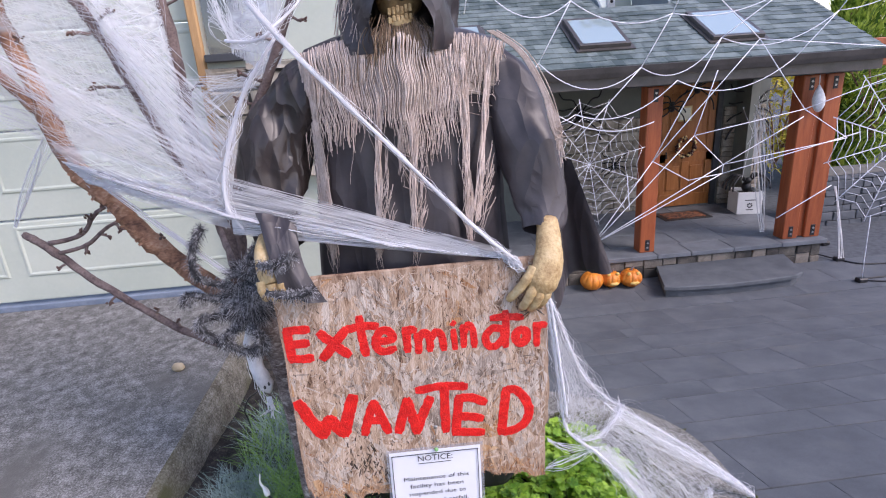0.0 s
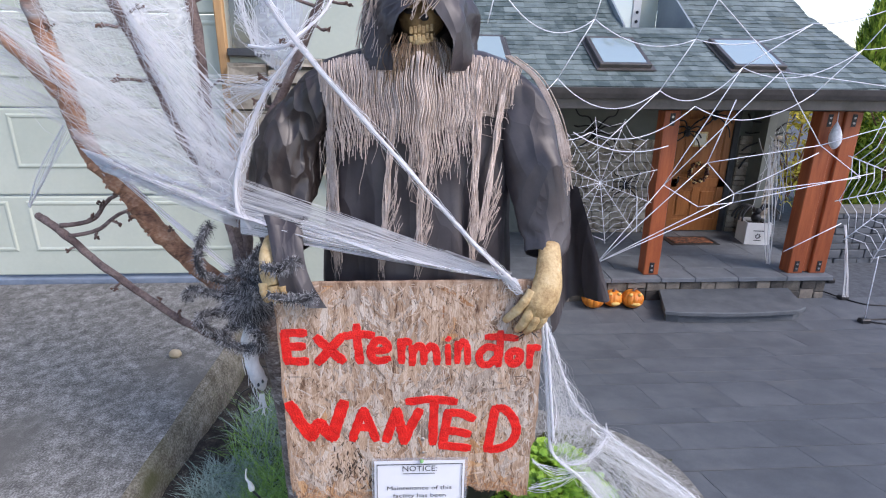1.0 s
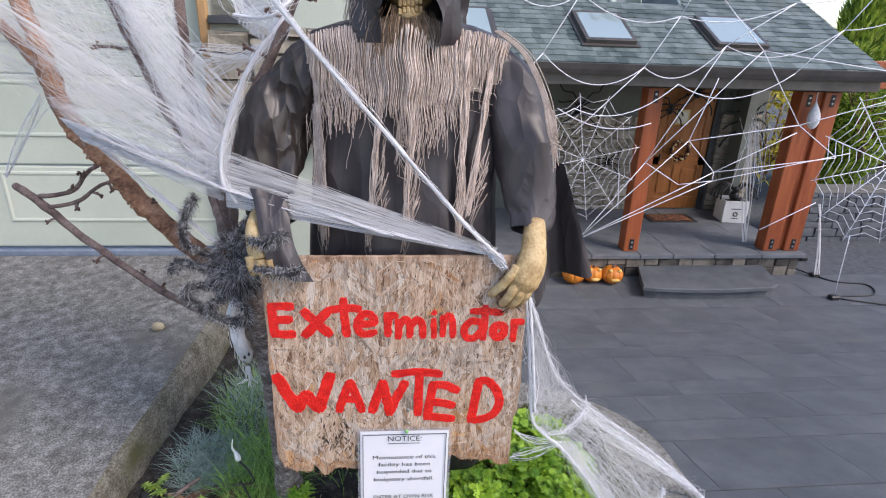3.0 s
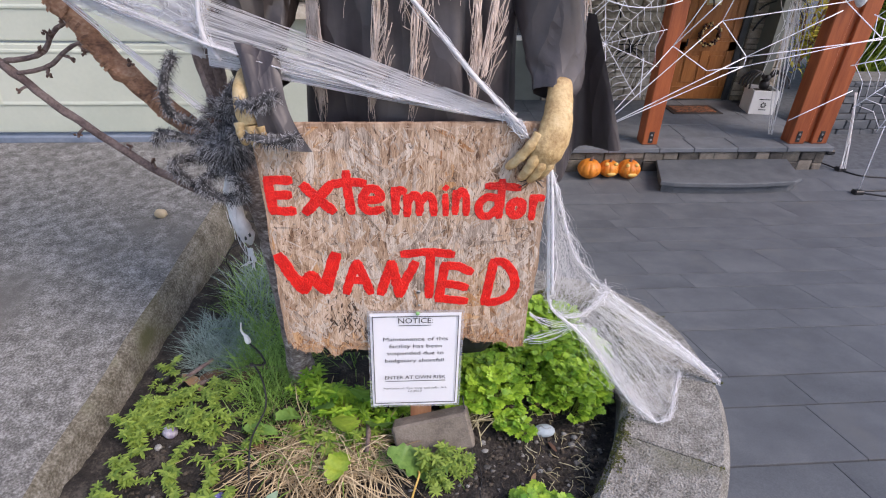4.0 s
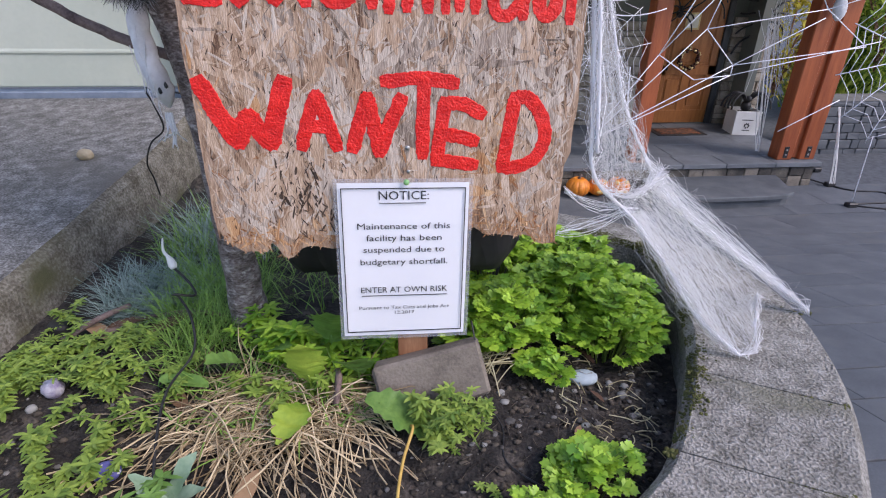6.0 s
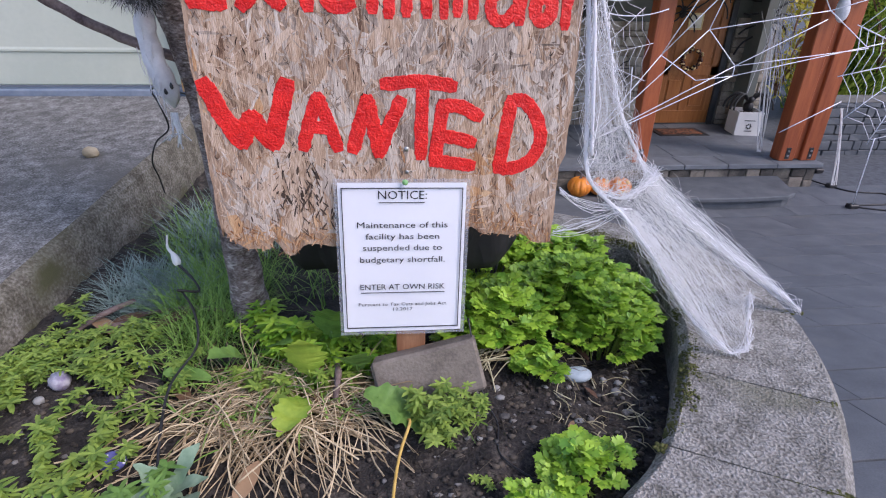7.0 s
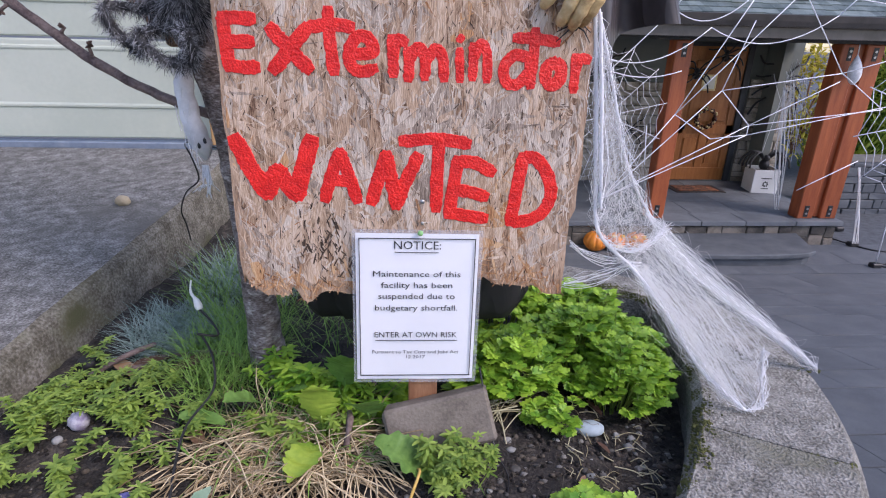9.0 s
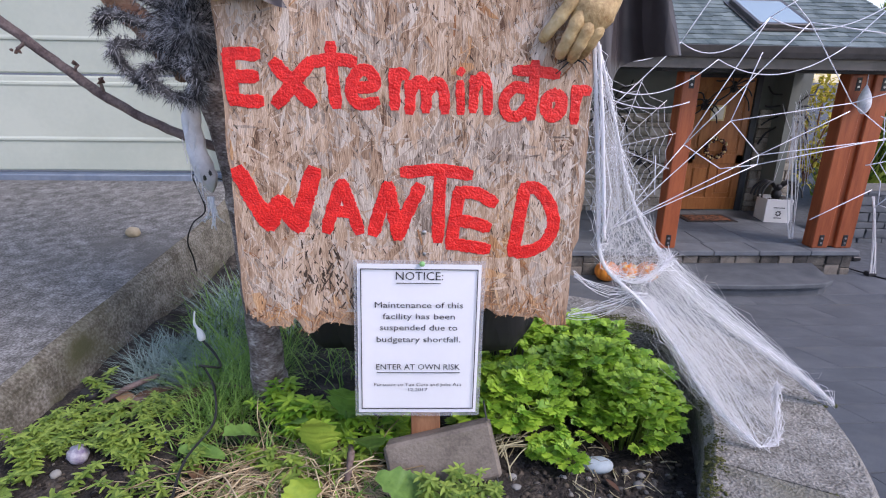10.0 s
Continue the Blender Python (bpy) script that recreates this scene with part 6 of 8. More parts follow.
parsley(0.22, 1.07, 0.10, 0.09, 0.15, 60, 0.027)
parsley(0.38, 1.16, 0.13, 0.12, 0.17, 85, 0.024)
parsley(0.53, 1.24, 0.10, 0.11, 0.15, 70, 0.024)
parsley(0.46, 1.07, 0.09, 0.08, 0.15, 60, 0.024)
parsley(0.54, 1.12, 0.06, 0.09, 0.13, 44, 0.024)
parsley(0.15, 1.03, 0.06, 0.05, 0.12, 34, 0.026)
parsley(0.25, 1.34, 0.16, 0.12, 0.16, 70, 0.026)
parsley(0.45, 1.34, 0.14, 0.10, 0.15, 60, 0.027)
parsley(0.30, 0.97, 0.06, 0.05, 0.06, 12, 0.024)
parsley(0.30, 0.715, 0.075, 0.05, 0.075, 22, 0.024)
parsley(0.20, 0.66, 0.05, 0.04, 0.05, 12, 0.018)


def weed(x, y, h, tall=2, size=0.018, lean=0.3, mat=WEED, group="low weeds"):
    z = bed_z(x, y)
    w = holder("weed", "low yellow-green weed with whorled narrow leaves", "weed", group, at=(x, y, z))
    bs, bl = bmesh.new(), bmesh.new()
    for k in range(tall):
        top = Vector((x + rp.gauss(0, 0.03), y + rp.gauss(0, 0.025), z + h * rp.uniform(0.6, 1.1)))
        path = spline([(x + rp.gauss(0, 0.008), y + rp.gauss(0, 0.008), z - 0.004), ((x + top.x) / 2 + rp.gauss(0, 0.01), (y + top.y) / 2, z + h * 0.5), top], 3)
        tube(bs, path, 0.0011, 4, cap=False)
        for i in range(2, len(path)):
            n_ = rp.randint(5, 7)
            a0 = rp.uniform(0, 6)
            for q in range(n_):
                a = a0 + 2 * math.pi * q / n_
                leaf(bl, path[i], (math.cos(a), math.sin(a), rp.uniform(-0.1, 0.35)), size * rp.uniform(0.55, 1.25), size * rp.uniform(0.26, 0.40), 0, 0.15)
    part("stem", bs, WEED, w)
    tagged(part("foliage", bl, mat, w), kind="stuff")


def scatter(n, x0, x1, y0, y1, h, tall, size, mat=WEED):
    for k in range(n):
        weed(rp.uniform(x0, x1), rp.uniform(y0, y1), h * rp.uniform(0.7, 1.3), tall, size * rp.uniform(0.8, 1.25), 0.3, mat)


scatter(40, -0.74, -0.40, 0.66, 1.04, 0.045, 2, 0.018)
scatter(20, -0.72, -0.50, 1.0, 1.22, 0.05, 3, 0.017)
scatter(15, -0.28, 0.02, 1.0, 1.12, 0.07, 3, 0.024, PARSLEY)
scatter(7, -0.30, 0.0, 0.90, 1.0, 0.045, 2, 0.018)
scatter(6, 0.05, 0.13, 0.80, 0.87, 0.07, 4, 0.017)
scatter(8, 0.08, 0.36, 0.66, 0.86, 0.014, 1, 0.010)
scatter(6, -0.48, -0.32, 0.62, 0.74, 0.05, 3, 0.022, BROADG)


def tufts(name, label, n, cx, cy, rx, ry, h, mat, width=0.0022, droop=0.9, lean=0.6):
    bm = bmesh.new()
    for k in range(n):
        a, q = rp.uniform(0, 2 * math.pi), math.sqrt(rp.random())
        x, y = cx + rx * q * math.cos(a), cy + ry * q * math.sin(a)
        b = rp.uniform(0, 2 * math.pi)
        blade(bm, (x, y, bed_z(x, y) - 0.004), (math.cos(b) * lean, math.sin(b) * lean, 1), h * rp.uniform(0.5, 1.2), width, droop * rp.uniform(0.4, 1.4))
    return tagged(part(name, bm, mat), label, "grass", kind="stuff")


tufts("green_grass", "fine green grass tuft beside the tree", 1300, -0.385, 1.24, 0.10, 0.19, 0.115, GRASS, 0.0018)
tufts("green_grass", "fine green grass tuft along the slab", 600, -0.48, 1.58, 0.14, 0.22, 0.13, GRASS)
tufts("blue_fescue", "blue-grey fescue tuft against the concrete slab", 1200, -0.555, 1.33, 0.11, 0.13, 0.105, FESCUE, 0.0018, 0.7, 0.9)
tufts("blue_fescue", "blue-grey fescue tuft under the tree", 800, -0.44, 1.62, 0.15, 0.16, 0.15, FESCUE, 0.002, 0.7, 0.8)
tufts("green_grass", "sparse grass between the weeds", 300, -0.2, 1.02, 0.25, 0.08, 0.09, GRASS)
tufts("green_grass", "grass behind the sign", 500, -0.1, 1.5, 0.3, 0.3, 0.13, GRASS)
bm = bmesh.new()
for k in range(620):
    a, q = rp.uniform(0, 2 * math.pi), math.sqrt(rp.random())
    x, y = -0.21 + 0.16 * q * math.cos(a), 0.915 + 0.10 * q * math.sin(a)
    b = rp.uniform(0, 6.28) if rp.random() < 0.5 else rp.gauss(-0.6, 1.0)
    z = bed_z(x, y) + 0.012 * rp.random()
    d = Vector((math.cos(b), math.sin(b), rp.uniform(0.15, 0.9)))
    L, w = rp.uniform(0.08, 0.26), rp.uniform(0.0010, 0.0024)
    p, path = Vector((x, y, z)), []
    for i in range(6):
        path.append(p.copy())
        d = (d + Vector((rp.gauss(0, 0.16), rp.gauss(0, 0.16), -0.28 + rp.gauss(0, 0.08)))).normalized()
        p = p + d * L / 5
        if p.z < bed_z(p.x, p.y) + 0.004:
            p.z = bed_z(p.x, p.y) + 0.004 + 0.01 * rp.random()
    tube(bm, path, w * 0.7, 3, cap=False)
for k in range(90):
    a, q = rp.uniform(0, 2 * math.pi), math.sqrt(rp.random())
    x, y = -0.21 + 0.17 * q * math.cos(a), 0.925 + 0.11 * q * math.sin(a)
    b = rp.uniform(0, 6.28)
    blade(bm, (x, y, bed_z(x, y)), (math.cos(b), math.sin(b), 1.1), rp.uniform(0.05, 0.12), 0.004, 1.0, 5, 1)
tagged(part("straw_clump", bm, [STRAW, GRASS]), "matted clump of dead straw-coloured grass", "dry grass", kind="stuff")


def broad(x, y, z, d, L, W, mat, label, up=None, curl=0.2):
    pl = holder("broadleaf_weed", label, "plant", "broad-leaved weeds", at=(x, y, bed_z(x, y)))
    bm = bmesh.new()
    leaf(bm, (x, y, z), d, L, W, 6 if W > 0.05 else 0, curl, 0, up)
    for v in bm.verts:
        v.co += Vector((noise.noise(v.co * 60), noise.noise(v.co * 60 + Vector((5, 0, 0))), noise.noise(v.co * 60 + Vector((0, 5, 0))))) * 0.006
    for f in bm.faces:
        f.smooth = True
    part("leaf", bm, mat, pl)
    bm = bmesh.new()
    dv = Vector(d).normalized()
    tube(bm, spline([(x - 0.01, y + 0.01, bed_z(x, y) - 0.005), (x, y, (z + bed_z(x, y)) / 2), Vector((x, y, z)) + dv * L * 0.2], 4), 0.0018, 5)
    part("stalk", bm, mat, pl)


broad(-0.145, 0.94, 0.20, (-0.15, -0.1, 1), 0.10, 0.075, BROAD, "upright crinkled yellow-green leaf in the straw", (0.1, 1, 0.3), 0.1)
broad(-0.045, 0.875, 0.215, (0.9, -0.35, -0.15), 0.125, 0.075, BROADG, "large drooping bright green lobed leaf by the brick", None, 0.3)
broad(-0.15, 0.885, 0.20, (-0.3, -0.7, 0.2), 0.08, 0.06, BROAD, "crinkled yellow-green leaf curling over the straw", None, 0.4)
broad(-0.06, 0.96, 0.20, (-0.2, -0.4, 0.8), 0.085, 0.07, BROADG, "broad green leaf beside the paper notice", (0.2, 1, 0.2), 0.2)
broad(-0.115, 1.03, 0.22, (0.1, -0.3, 1), 0.11, 0.08, BROADG, "broad green leaf behind the paper notice", (0.2, 1, 0.2), 0.2)
broad(-0.28, 1.02, 0.19, (-0.4, -0.4, 0.6), 0.08, 0.055, BROADG, "broad pointed green leaf near the trunk", None, 0.3)
broad(-0.24, 1.05, 0.19, (0.5, -0.4, 0.7), 0.075, 0.05, BROADG, "broad pointed green leaf under the board", None, 0.3)
broad(-0.42, 0.985, 0.19, (0.9, -0.2, 0.2), 0.09, 0.035, BROADG, "narrow arching green leaf on the soil", None, 0.3)
for k in range(5):
    a = k * 1.25
    broad(-0.335 + 0.01 * k, 0.72, 0.175, (math.cos(a), 0.6 * math.sin(a), 0.7), 0.075, 0.028, surface("sage_leaf", two((0.13, 0.22, 0.13), (0.26, 0.36, 0.24)), 18, 120, 0.6, 0.4) if k == 0 else bpy.data.materials["sage_leaf"], "grey-green sage-like leaf at the bed edge", None, 0.2)

# dead leaves, sticks, stones
for x, y, a, L in ((-0.60, 1.17, 0.4, 0.09), (-0.57, 1.13, 2.4, 0.10), (-0.50, 1.14, 0.7, 0.10), (-0.36, 0.92, 2.2, 0.08), (-0.23, 0.70, 1.3, 0.08), (-0.12, 0.89, 2.0, 0.05), (-0.33, 1.0, 0.2, 0.05), (0.42, 1.03, 1.9, 0.05), (0.36, 1.05, 0.4, 0.04), (-0.02, 0.93, 2.7, 0.06), (0.30, 0.80, 1.0, 0.03), (0.39, 0.90, 2.0, 0.035)):
    bm = bmesh.new()
    leaf(bm, (x, y, bed_z(x, y) + 0.012), (math.cos(a), math.sin(a), 0.15), L, L * 0.36, 0, 0.1, 0, (0.2, 0.1, 1))
    tagged(part("fallen_leaf", bm, DEADLEAF), "curled brown fallen leaf on the soil", "leaf", "fallen leaves")
for pts, r_ in (([(-0.66, 1.13, 0.185), (-0.61, 1.18, 0.20), (-0.57, 1.24, 0.195)], 0.006), ([(-0.62, 1.12, 0.18), (-0.585, 1.14, 0.19), (-0.57, 1.17, 0.18)], 0.007), ([(-0.56, 1.2, 0.18), (-0.45, 1.21, 0.19), (-0.36, 1.2, 0.185)], 0.005), ([(-0.10, 0.90, 0.18), (-0.095, 0.93, 0.21), (-0.10, 0.97, 0.2)], 0.006)):
    bm = bmesh.new()
    path = spline(pts, 5)
    tube(bm, path, [r_ * (1 + 0.2 * noise.noise((i, r_ * 99, 0))) for i in range(len(path))], 8)
    tagged(part("stick", bm, TWIG), "brown bark-covered stick lying on the bed", "stick", "sticks in the bed")


def rock(name, x, y, r_, mat, label, z=None, cat="stone", group=""):
    bm = bmesh.new()
    ball(bm, (x, y, (bed_z(x, y) if z is None else z) + r_[2] * (0.75 if r_[0] > 0.0125 else 0.45)), r_, sub=3 if r_[0] > 0.0125 else 2, rough=0.12 if r_[0] > 0.0125 else 0.35)
    return tagged(part(name, bm, mat), label, cat, group)


TAN = surface("tan_stone", two((0.30, 0.24, 0.15), (0.46, 0.38, 0.26)), 20, 120, 0.8, 0.4)
PURPLE = surface("purple_white_painted_stone", [(0.4, (0.20, 0.16, 0.27)), (0.6, (0.50, 0.48, 0.52))], 35, 120, 0.6, 0.3)
BLUEROCK = surface("blue_painted_stone", [(0.3, (0.09, 0.09, 0.33)), (0.7, (0.20, 0.20, 0.50))], 15, 60, 0.5, 0.2)
PALEROCK = surface("pale_blue_painted_stone", two((0.30, 0.37, 0.41), (0.42, 0.50, 0.54)), 15, 60, 0.6, 0.2)
GREYROCK = surface("grey_stone", two((0.20, 0.20, 0.19), (0.36, 0.36, 0.34)), 15, 90, 0.8, 0.4)
rock("egg_stone", -0.915, 1.885, (0.024, 0.019, 0.018), TAN, "smooth tan pebble lying on the concrete slab", slab_z(1.885))
rock("painted_stone", -0.612, 0.995, (0.019, 0.017, 0.019), PURPLE, "purple and white painted stone among weeds", group="painted stones")
r2 = holder("painted_stone", "blue painted stone with white dots in the bed", "stone", "painted stones", at=(-0.432, 0.79, 0.16))
bm = bmesh.new()
ball(bm, (-0.432, 0.79, bed_z(-0.432, 0.79) + 0.012), (0.020, 0.017, 0.015), sub=3, rough=0.08)
part("stone", bm, BLUEROCK, r2)
bm = bmesh.new()
for k in range(16):
    d = Vector((rp.gauss(0, 1), -abs(rp.gauss(0.3, 0.7)), abs(rp.gauss(0.3, 0.8)))).normalized()
    ball(bm, (-0.432 + d.x * 0.0195, 0.79 + d.y * 0.0165, bed_z(-0.432, 0.79) + 0.012 + d.z * 0.0145), 0.0016, sub=1)
tagged(part("dots", bm, WHITEPAINT, r2, "white paint dots"), kind="stuff")
r3 = holder("painted_stone", "pale blue painted stone with an outlined emblem", "stone", "painted stones", at=(0.372, 0.968, 0.13))
bm = bmesh.new()
ball(bm, (0.372, 0.968, bed_z(0.372, 0.968) + 0.011), (0.030, 0.020, 0.014), sub=3, rough=0.06)
part("stone", bm, PALEROCK, r3)
bm = bmesh.new()
zc = bed_z(0.372, 0.968) + 0.0245
tube(bm, spline([(0.352, 0.962, zc - 0.003), (0.362, 0.972, zc + 0.001), (0.375, 0.962, zc), (0.39, 0.968, zc - 0.002), (0.375, 0.957, zc - 0.003), (0.352, 0.962, zc - 0.003)], 4), 0.0009, 4)
part("emblem", bm, GREYROCK, r3, "thin grey painted outline")
rock("painted_stone", -0.475, 1.03, (0.013, 0.011, 0.010), BLUEROCK, "small violet stone half hidden by leaves", group="painted stones")
for x, y, s in ((-0.50, 0.745, 0.016), (-0.475, 0.70, 0.012), (-0.63, 0.955, 0.010), (0.20, 0.93, 0.008), (0.44, 0.93, 0.010), (0.455, 0.955, 0.008), (0.43, 0.97, 0.007)):
    rock("stone", x, y, (s, s * 0.85, s * 0.75), GREYROCK, "small grey garden stone on the soil", group="garden stones")
rs_ = random.Random(21)
DAMPSTONE = surface("damp_stone", [(0.3, (0.06, 0.058, 0.054)), (0.55, (0.13, 0.125, 0.115)), (0.75, (0.24, 0.23, 0.21))], 60, 200, 0.8, 0.6, 0.4, vary=0.5)
for k in range(46):
    x, y = (rs_.gauss(0.44, 0.045), rs_.gauss(0.92, 0.06)) if k < 30 else (rs_.uniform(0.13, 0.36), rs_.uniform(0.80, 0.95))
    if x < bed_edge(y) - 0.06 and abs(x - 0.372) + abs(y - 0.968) > 0.05:
        s = rs_.choice((0.003, 0.004, 0.005, 0.006, 0.0075))
        rock("stone", x, y, (s * rs_.uniform(0.9, 1.5), s * rs_.uniform(0.7, 1.1), s * 0.65), rs_.choice((DAMPSTONE, DAMPSTONE, GREYROCK)), "small rounded garden pebble on the dark soil", group="garden stones")
# dry stalks and pale stems lying on the bare soil
bm = bmesh.new()
for k in range(70):
    x, y = rs_.uniform(0.30, 0.54), rs_.uniform(0.78, 1.08)
    a, L = rs_.uniform(0, 6.28), rs_.uniform(0.015, 0.06)
    if max(x, x + L * math.cos(a)) < bed_edge(y) - 0.05:
        p, q = Vector((x, y, bed_z(x, y) + 0.006)), Vector((x + L * math.cos(a), y + L * math.sin(a), 0))
        q.z = bed_z(q.x, q.y) + 0.007
        tube(bm, spline([p, p.lerp(q, 0.5) + Vector((rs_.gauss(0, 0.004), rs_.gauss(0, 0.004), 0.004)), q], 3), rs_.uniform(0.0006, 0.0013), 4, cap=False)
for k in range(26):
    x, y = rs_.uniform(0.16, 0.30), rs_.uniform(0.97, 1.05)
    q = Vector((rs_.uniform(0.06, 0.20), rs_.uniform(0.90, 0.99), 0))
    q.z = bed_z(q.x, q.y) + 0.006
    p = Vector((x, y, bed_z(x, y) + 0.03))
    tube(bm, spline([p, p.lerp(q, 0.5) + Vector((0, 0, 0.012)), q], 4), rs_.uniform(0.0008, 0.0014), 4, cap=False)
tagged(part("dry_stalks", bm, surface("pale_dry_stalk", two((0.26, 0.22, 0.12), (0.50, 0.46, 0.30)), 30, 150, 0.85, 0.2, island=0.4)), "pale dry stalks lying on the bare soil", "stalks", kind="stuff")
bm = bmesh.new()
for k in range(420):
    x, y = rp.uniform(0.0, 0.55), rp.uniform(0.55, 1.1)
    s = rp.choice((0.0015, 0.002, 0.0025, 0.003, 0.005))
    ball(bm, (x, y, bed_z(x, y) + s * 0.3), (s * rp.uniform(0.8, 1.8), s, s * 0.6), sub=1, rough=0.9)
for k in range(160):
    x, y = rp.uniform(-0.7, 0.0), rp.uniform(0.55, 1.1)
    s = rp.choice((0.002, 0.003, 0.005))
    ball(bm, (x, y, bed_z(x, y) + s * 0.4), (s * rp.uniform(0.8, 1.4), s, s * 0.7), sub=1, rough=0.4)
tagged(part("gravel", bm, PEBBLE), "scattered grit and small pebbles on the soil", "gravel", kind="stuff")
CRUMB = surface("soil_crumb", two((0.014, 0.011, 0.009), (0.10, 0.082, 0.062)), 40, 200, 0.95, 0.5, island=0.5)
bm = bmesh.new()
for k in range(2600):
    x, y = rp.uniform(-0.7, 0.58), rp.uniform(0.5, 1.15)
    s = rp.uniform(0.002, 0.006)
    ball(bm, (x, y, bed_z(x, y) + s * 0.3), (s * rp.uniform(0.8, 1.6), s, s * 0.8), sub=1, rough=0.5)
for k in range(700):
    x, y, a = rp.uniform(0.0, 0.55), rp.uniform(0.58, 1.1), rp.uniform(0, 3.1)
    L = rp.uniform(0.008, 0.03)
    z = bed_z(x, y) + 0.004
    tube(bm, [(x, y, z), (x + L * math.cos(a), y + L * math.sin(a), z + rp.uniform(0, 0.006))], 0.0007, 3, cap=False)
tagged(part("soil_crumbs", bm, CRUMB), "dark soil crumbs and bits of root", "soil", kind="stuff")

bm = bmesh.new()
tube(bm, spline([(0.144, 0.964, 0.3), (0.164, 0.888, 0.19), (0.183, 0.835, 0.165), (0.175, 0.765, 0.165), (0.226, 0.708, 0.163)], 6), 0.0016, 6)
tagged(part("drip_line", bm, BLACK), "thin black irrigation tube on the dark soil", "tube")
# garden light wire, disc, yellow cord
gl = holder("light_stake", "black wire garden light with a white bud", "garden light", at=(-0.40, 1.1, 0.17))
bm = bmesh.new()
tube(bm, spline([(-0.345, 0.72, 0.17), (-0.37, 0.83, 0.20), (-0.385, 0.93, 0.21), (-0.37, 1.03, 0.215), (-0.385, 1.09, 0.25), (-0.415, 1.13, 0.275), (-0.41, 1.10, 0.30), (-0.38, 1.12, 0.285), (-0.40, 1.15, 0.30), (-0.425, 1.16, 0.325)], 7), 0.0024, 6)
part("wire", bm, BLACK, gl)
bm = bmesh.new()
tube(bm, spline([(-0.425, 1.16, 0.325), (-0.432, 1.165, 0.345), (-0.442, 1.17, 0.36), (-0.44, 1.175, 0.385)], 5), [0.006, 0.0075, 0.0085, 0.008, 0.007, 0.006, 0.004, 0.003, 0.0035, 0.003, 0.003, 0.0025, 0.002, 0.002, 0.002, 0.0015], 8)
part("bud", bm, WHITEPAINT, gl, "white plastic bud")
bm = bmesh.new()
z = bed_z(-0.70, 1.2)
tube(bm, [(-0.70, 1.2, z), (-0.70, 1.2, z + 0.022), (-0.70, 1.2, z + 0.026)], [0.022, 0.022, 0.018], 16)
tagged(part("solar_light", bm, BLACK), "small round black solar light in the weeds", "garden light")
bm = bmesh.new()
tube(bm, spline([(0.02, 0.85, 0.165), (0.03, 0.82, 0.195), (0.012, 0.77, 0.178), (0.0, 0.70, 0.172), (-0.01, 0.58, 0.17)], 5), 0.0026, 6)
tagged(part("yellow_stem", bm, surface("yellow_runner", two((0.50, 0.30, 0.06), (0.70, 0.48, 0.14)), 20, 90, 0.6, 0.2)), "long yellowed plant runner on the soil", "stem")
# ---- house details ----
def roof_at(y):
    (ya, za), (yb, zb), (yc, zc) = EAVE, KINK, RIDGE
    return za + (zb - za) * (y - ya) / (yb - ya) if y < yb else zb + (zc - zb) * (y - yb) / (yc - yb)


def skylight(x0, x1, y0=7.34, y1=8.12):
    s = holder("skylight", "fixed roof skylight with dark bronze curb and glass coloured as reflected sky", "skylight", "roof skylights", at=(x0, y0, roof_at(y0)))
    d = Vector((0, y1 - y0, roof_at(y1) - roof_at(y0))).normalized()
    m = Matrix.Translation((0, y0, roof_at(y0))) @ Matrix.Rotation(math.atan2(d.z, d.y), 4, "X")
    L = math.hypot(y1 - y0, roof_at(y1) - roof_at(y0))
    for a, b, c, e in ((x0, x1, 0, 0.06), (x0, x1, L - 0.06, L), (x0, x0 + 0.06, 0.06, L - 0.06), (x1 - 0.06, x1, 0.06, L - 0.06)):
        part("frame", box(a, b, c, e, 0.0, 0.085, 0.006, m), GUTTER, s)
    part("flashing", box(x0 - 0.05, x1 + 0.05, -0.06, L + 0.05, 0.016, 0.03, 0, m), GUTTER, s)
    part("pane", box(x0 + 0.055, x1 - 0.055, 0.055, L - 0.055, 0.055, 0.083, 0.002, m), GLAZING, s)


skylight(2.52, 3.22)
skylight(4.34, 5.08)
skylight(0.62, 1.34)

# inset dormer with a white glazed door
dm = holder("dormer", "roof dormer with a white glazed door and grey-green cheeks", "dormer", kind="structure")
DY, DX0_, DX1_ = 9.95, 3.12, 4.10
CHEEK = surface("blue_grey_paint", two((0.22, 0.27, 0.30), (0.28, 0.33, 0.36)), 2, 60, 0.7, 0.1)
part("front_wall", box(3.02, 3.27, DY, DY + 0.2, 1.9, 3.30), SIDING, dm)
part("front_wall", box(4.03, 4.33, DY, DY + 0.2, 1.9, 3.30), SIDING, dm)
for a, b, c, d in ((3.27, 3.37, 2.0, 3.28), (3.89, 4.03, 2.0, 3.28), (3.37, 3.89, 3.20, 3.28), (3.37, 3.89, 2.0, 2.15)):
    part("door_frame", box(a, b, DY - 0.03, DY + 0.05, c, d, 0.005), WHITEPAINT, dm)
# pane's pale colour imitates the bright sky reflected in it
part("pane", box(3.37, 3.89, DY, DY + 0.02, 2.15, 3.20), glass("sky_reflection_door_glass", (0.62, 0.70, 0.68), 0.08), dm)
for zc_ in (2.25, 2.40, 3.10):
    bm = bmesh.new()
    ball(bm, (3.96, DY - 0.05, zc_), 0.028, sub=2)
    part("knob", bm, BLACK, dm)
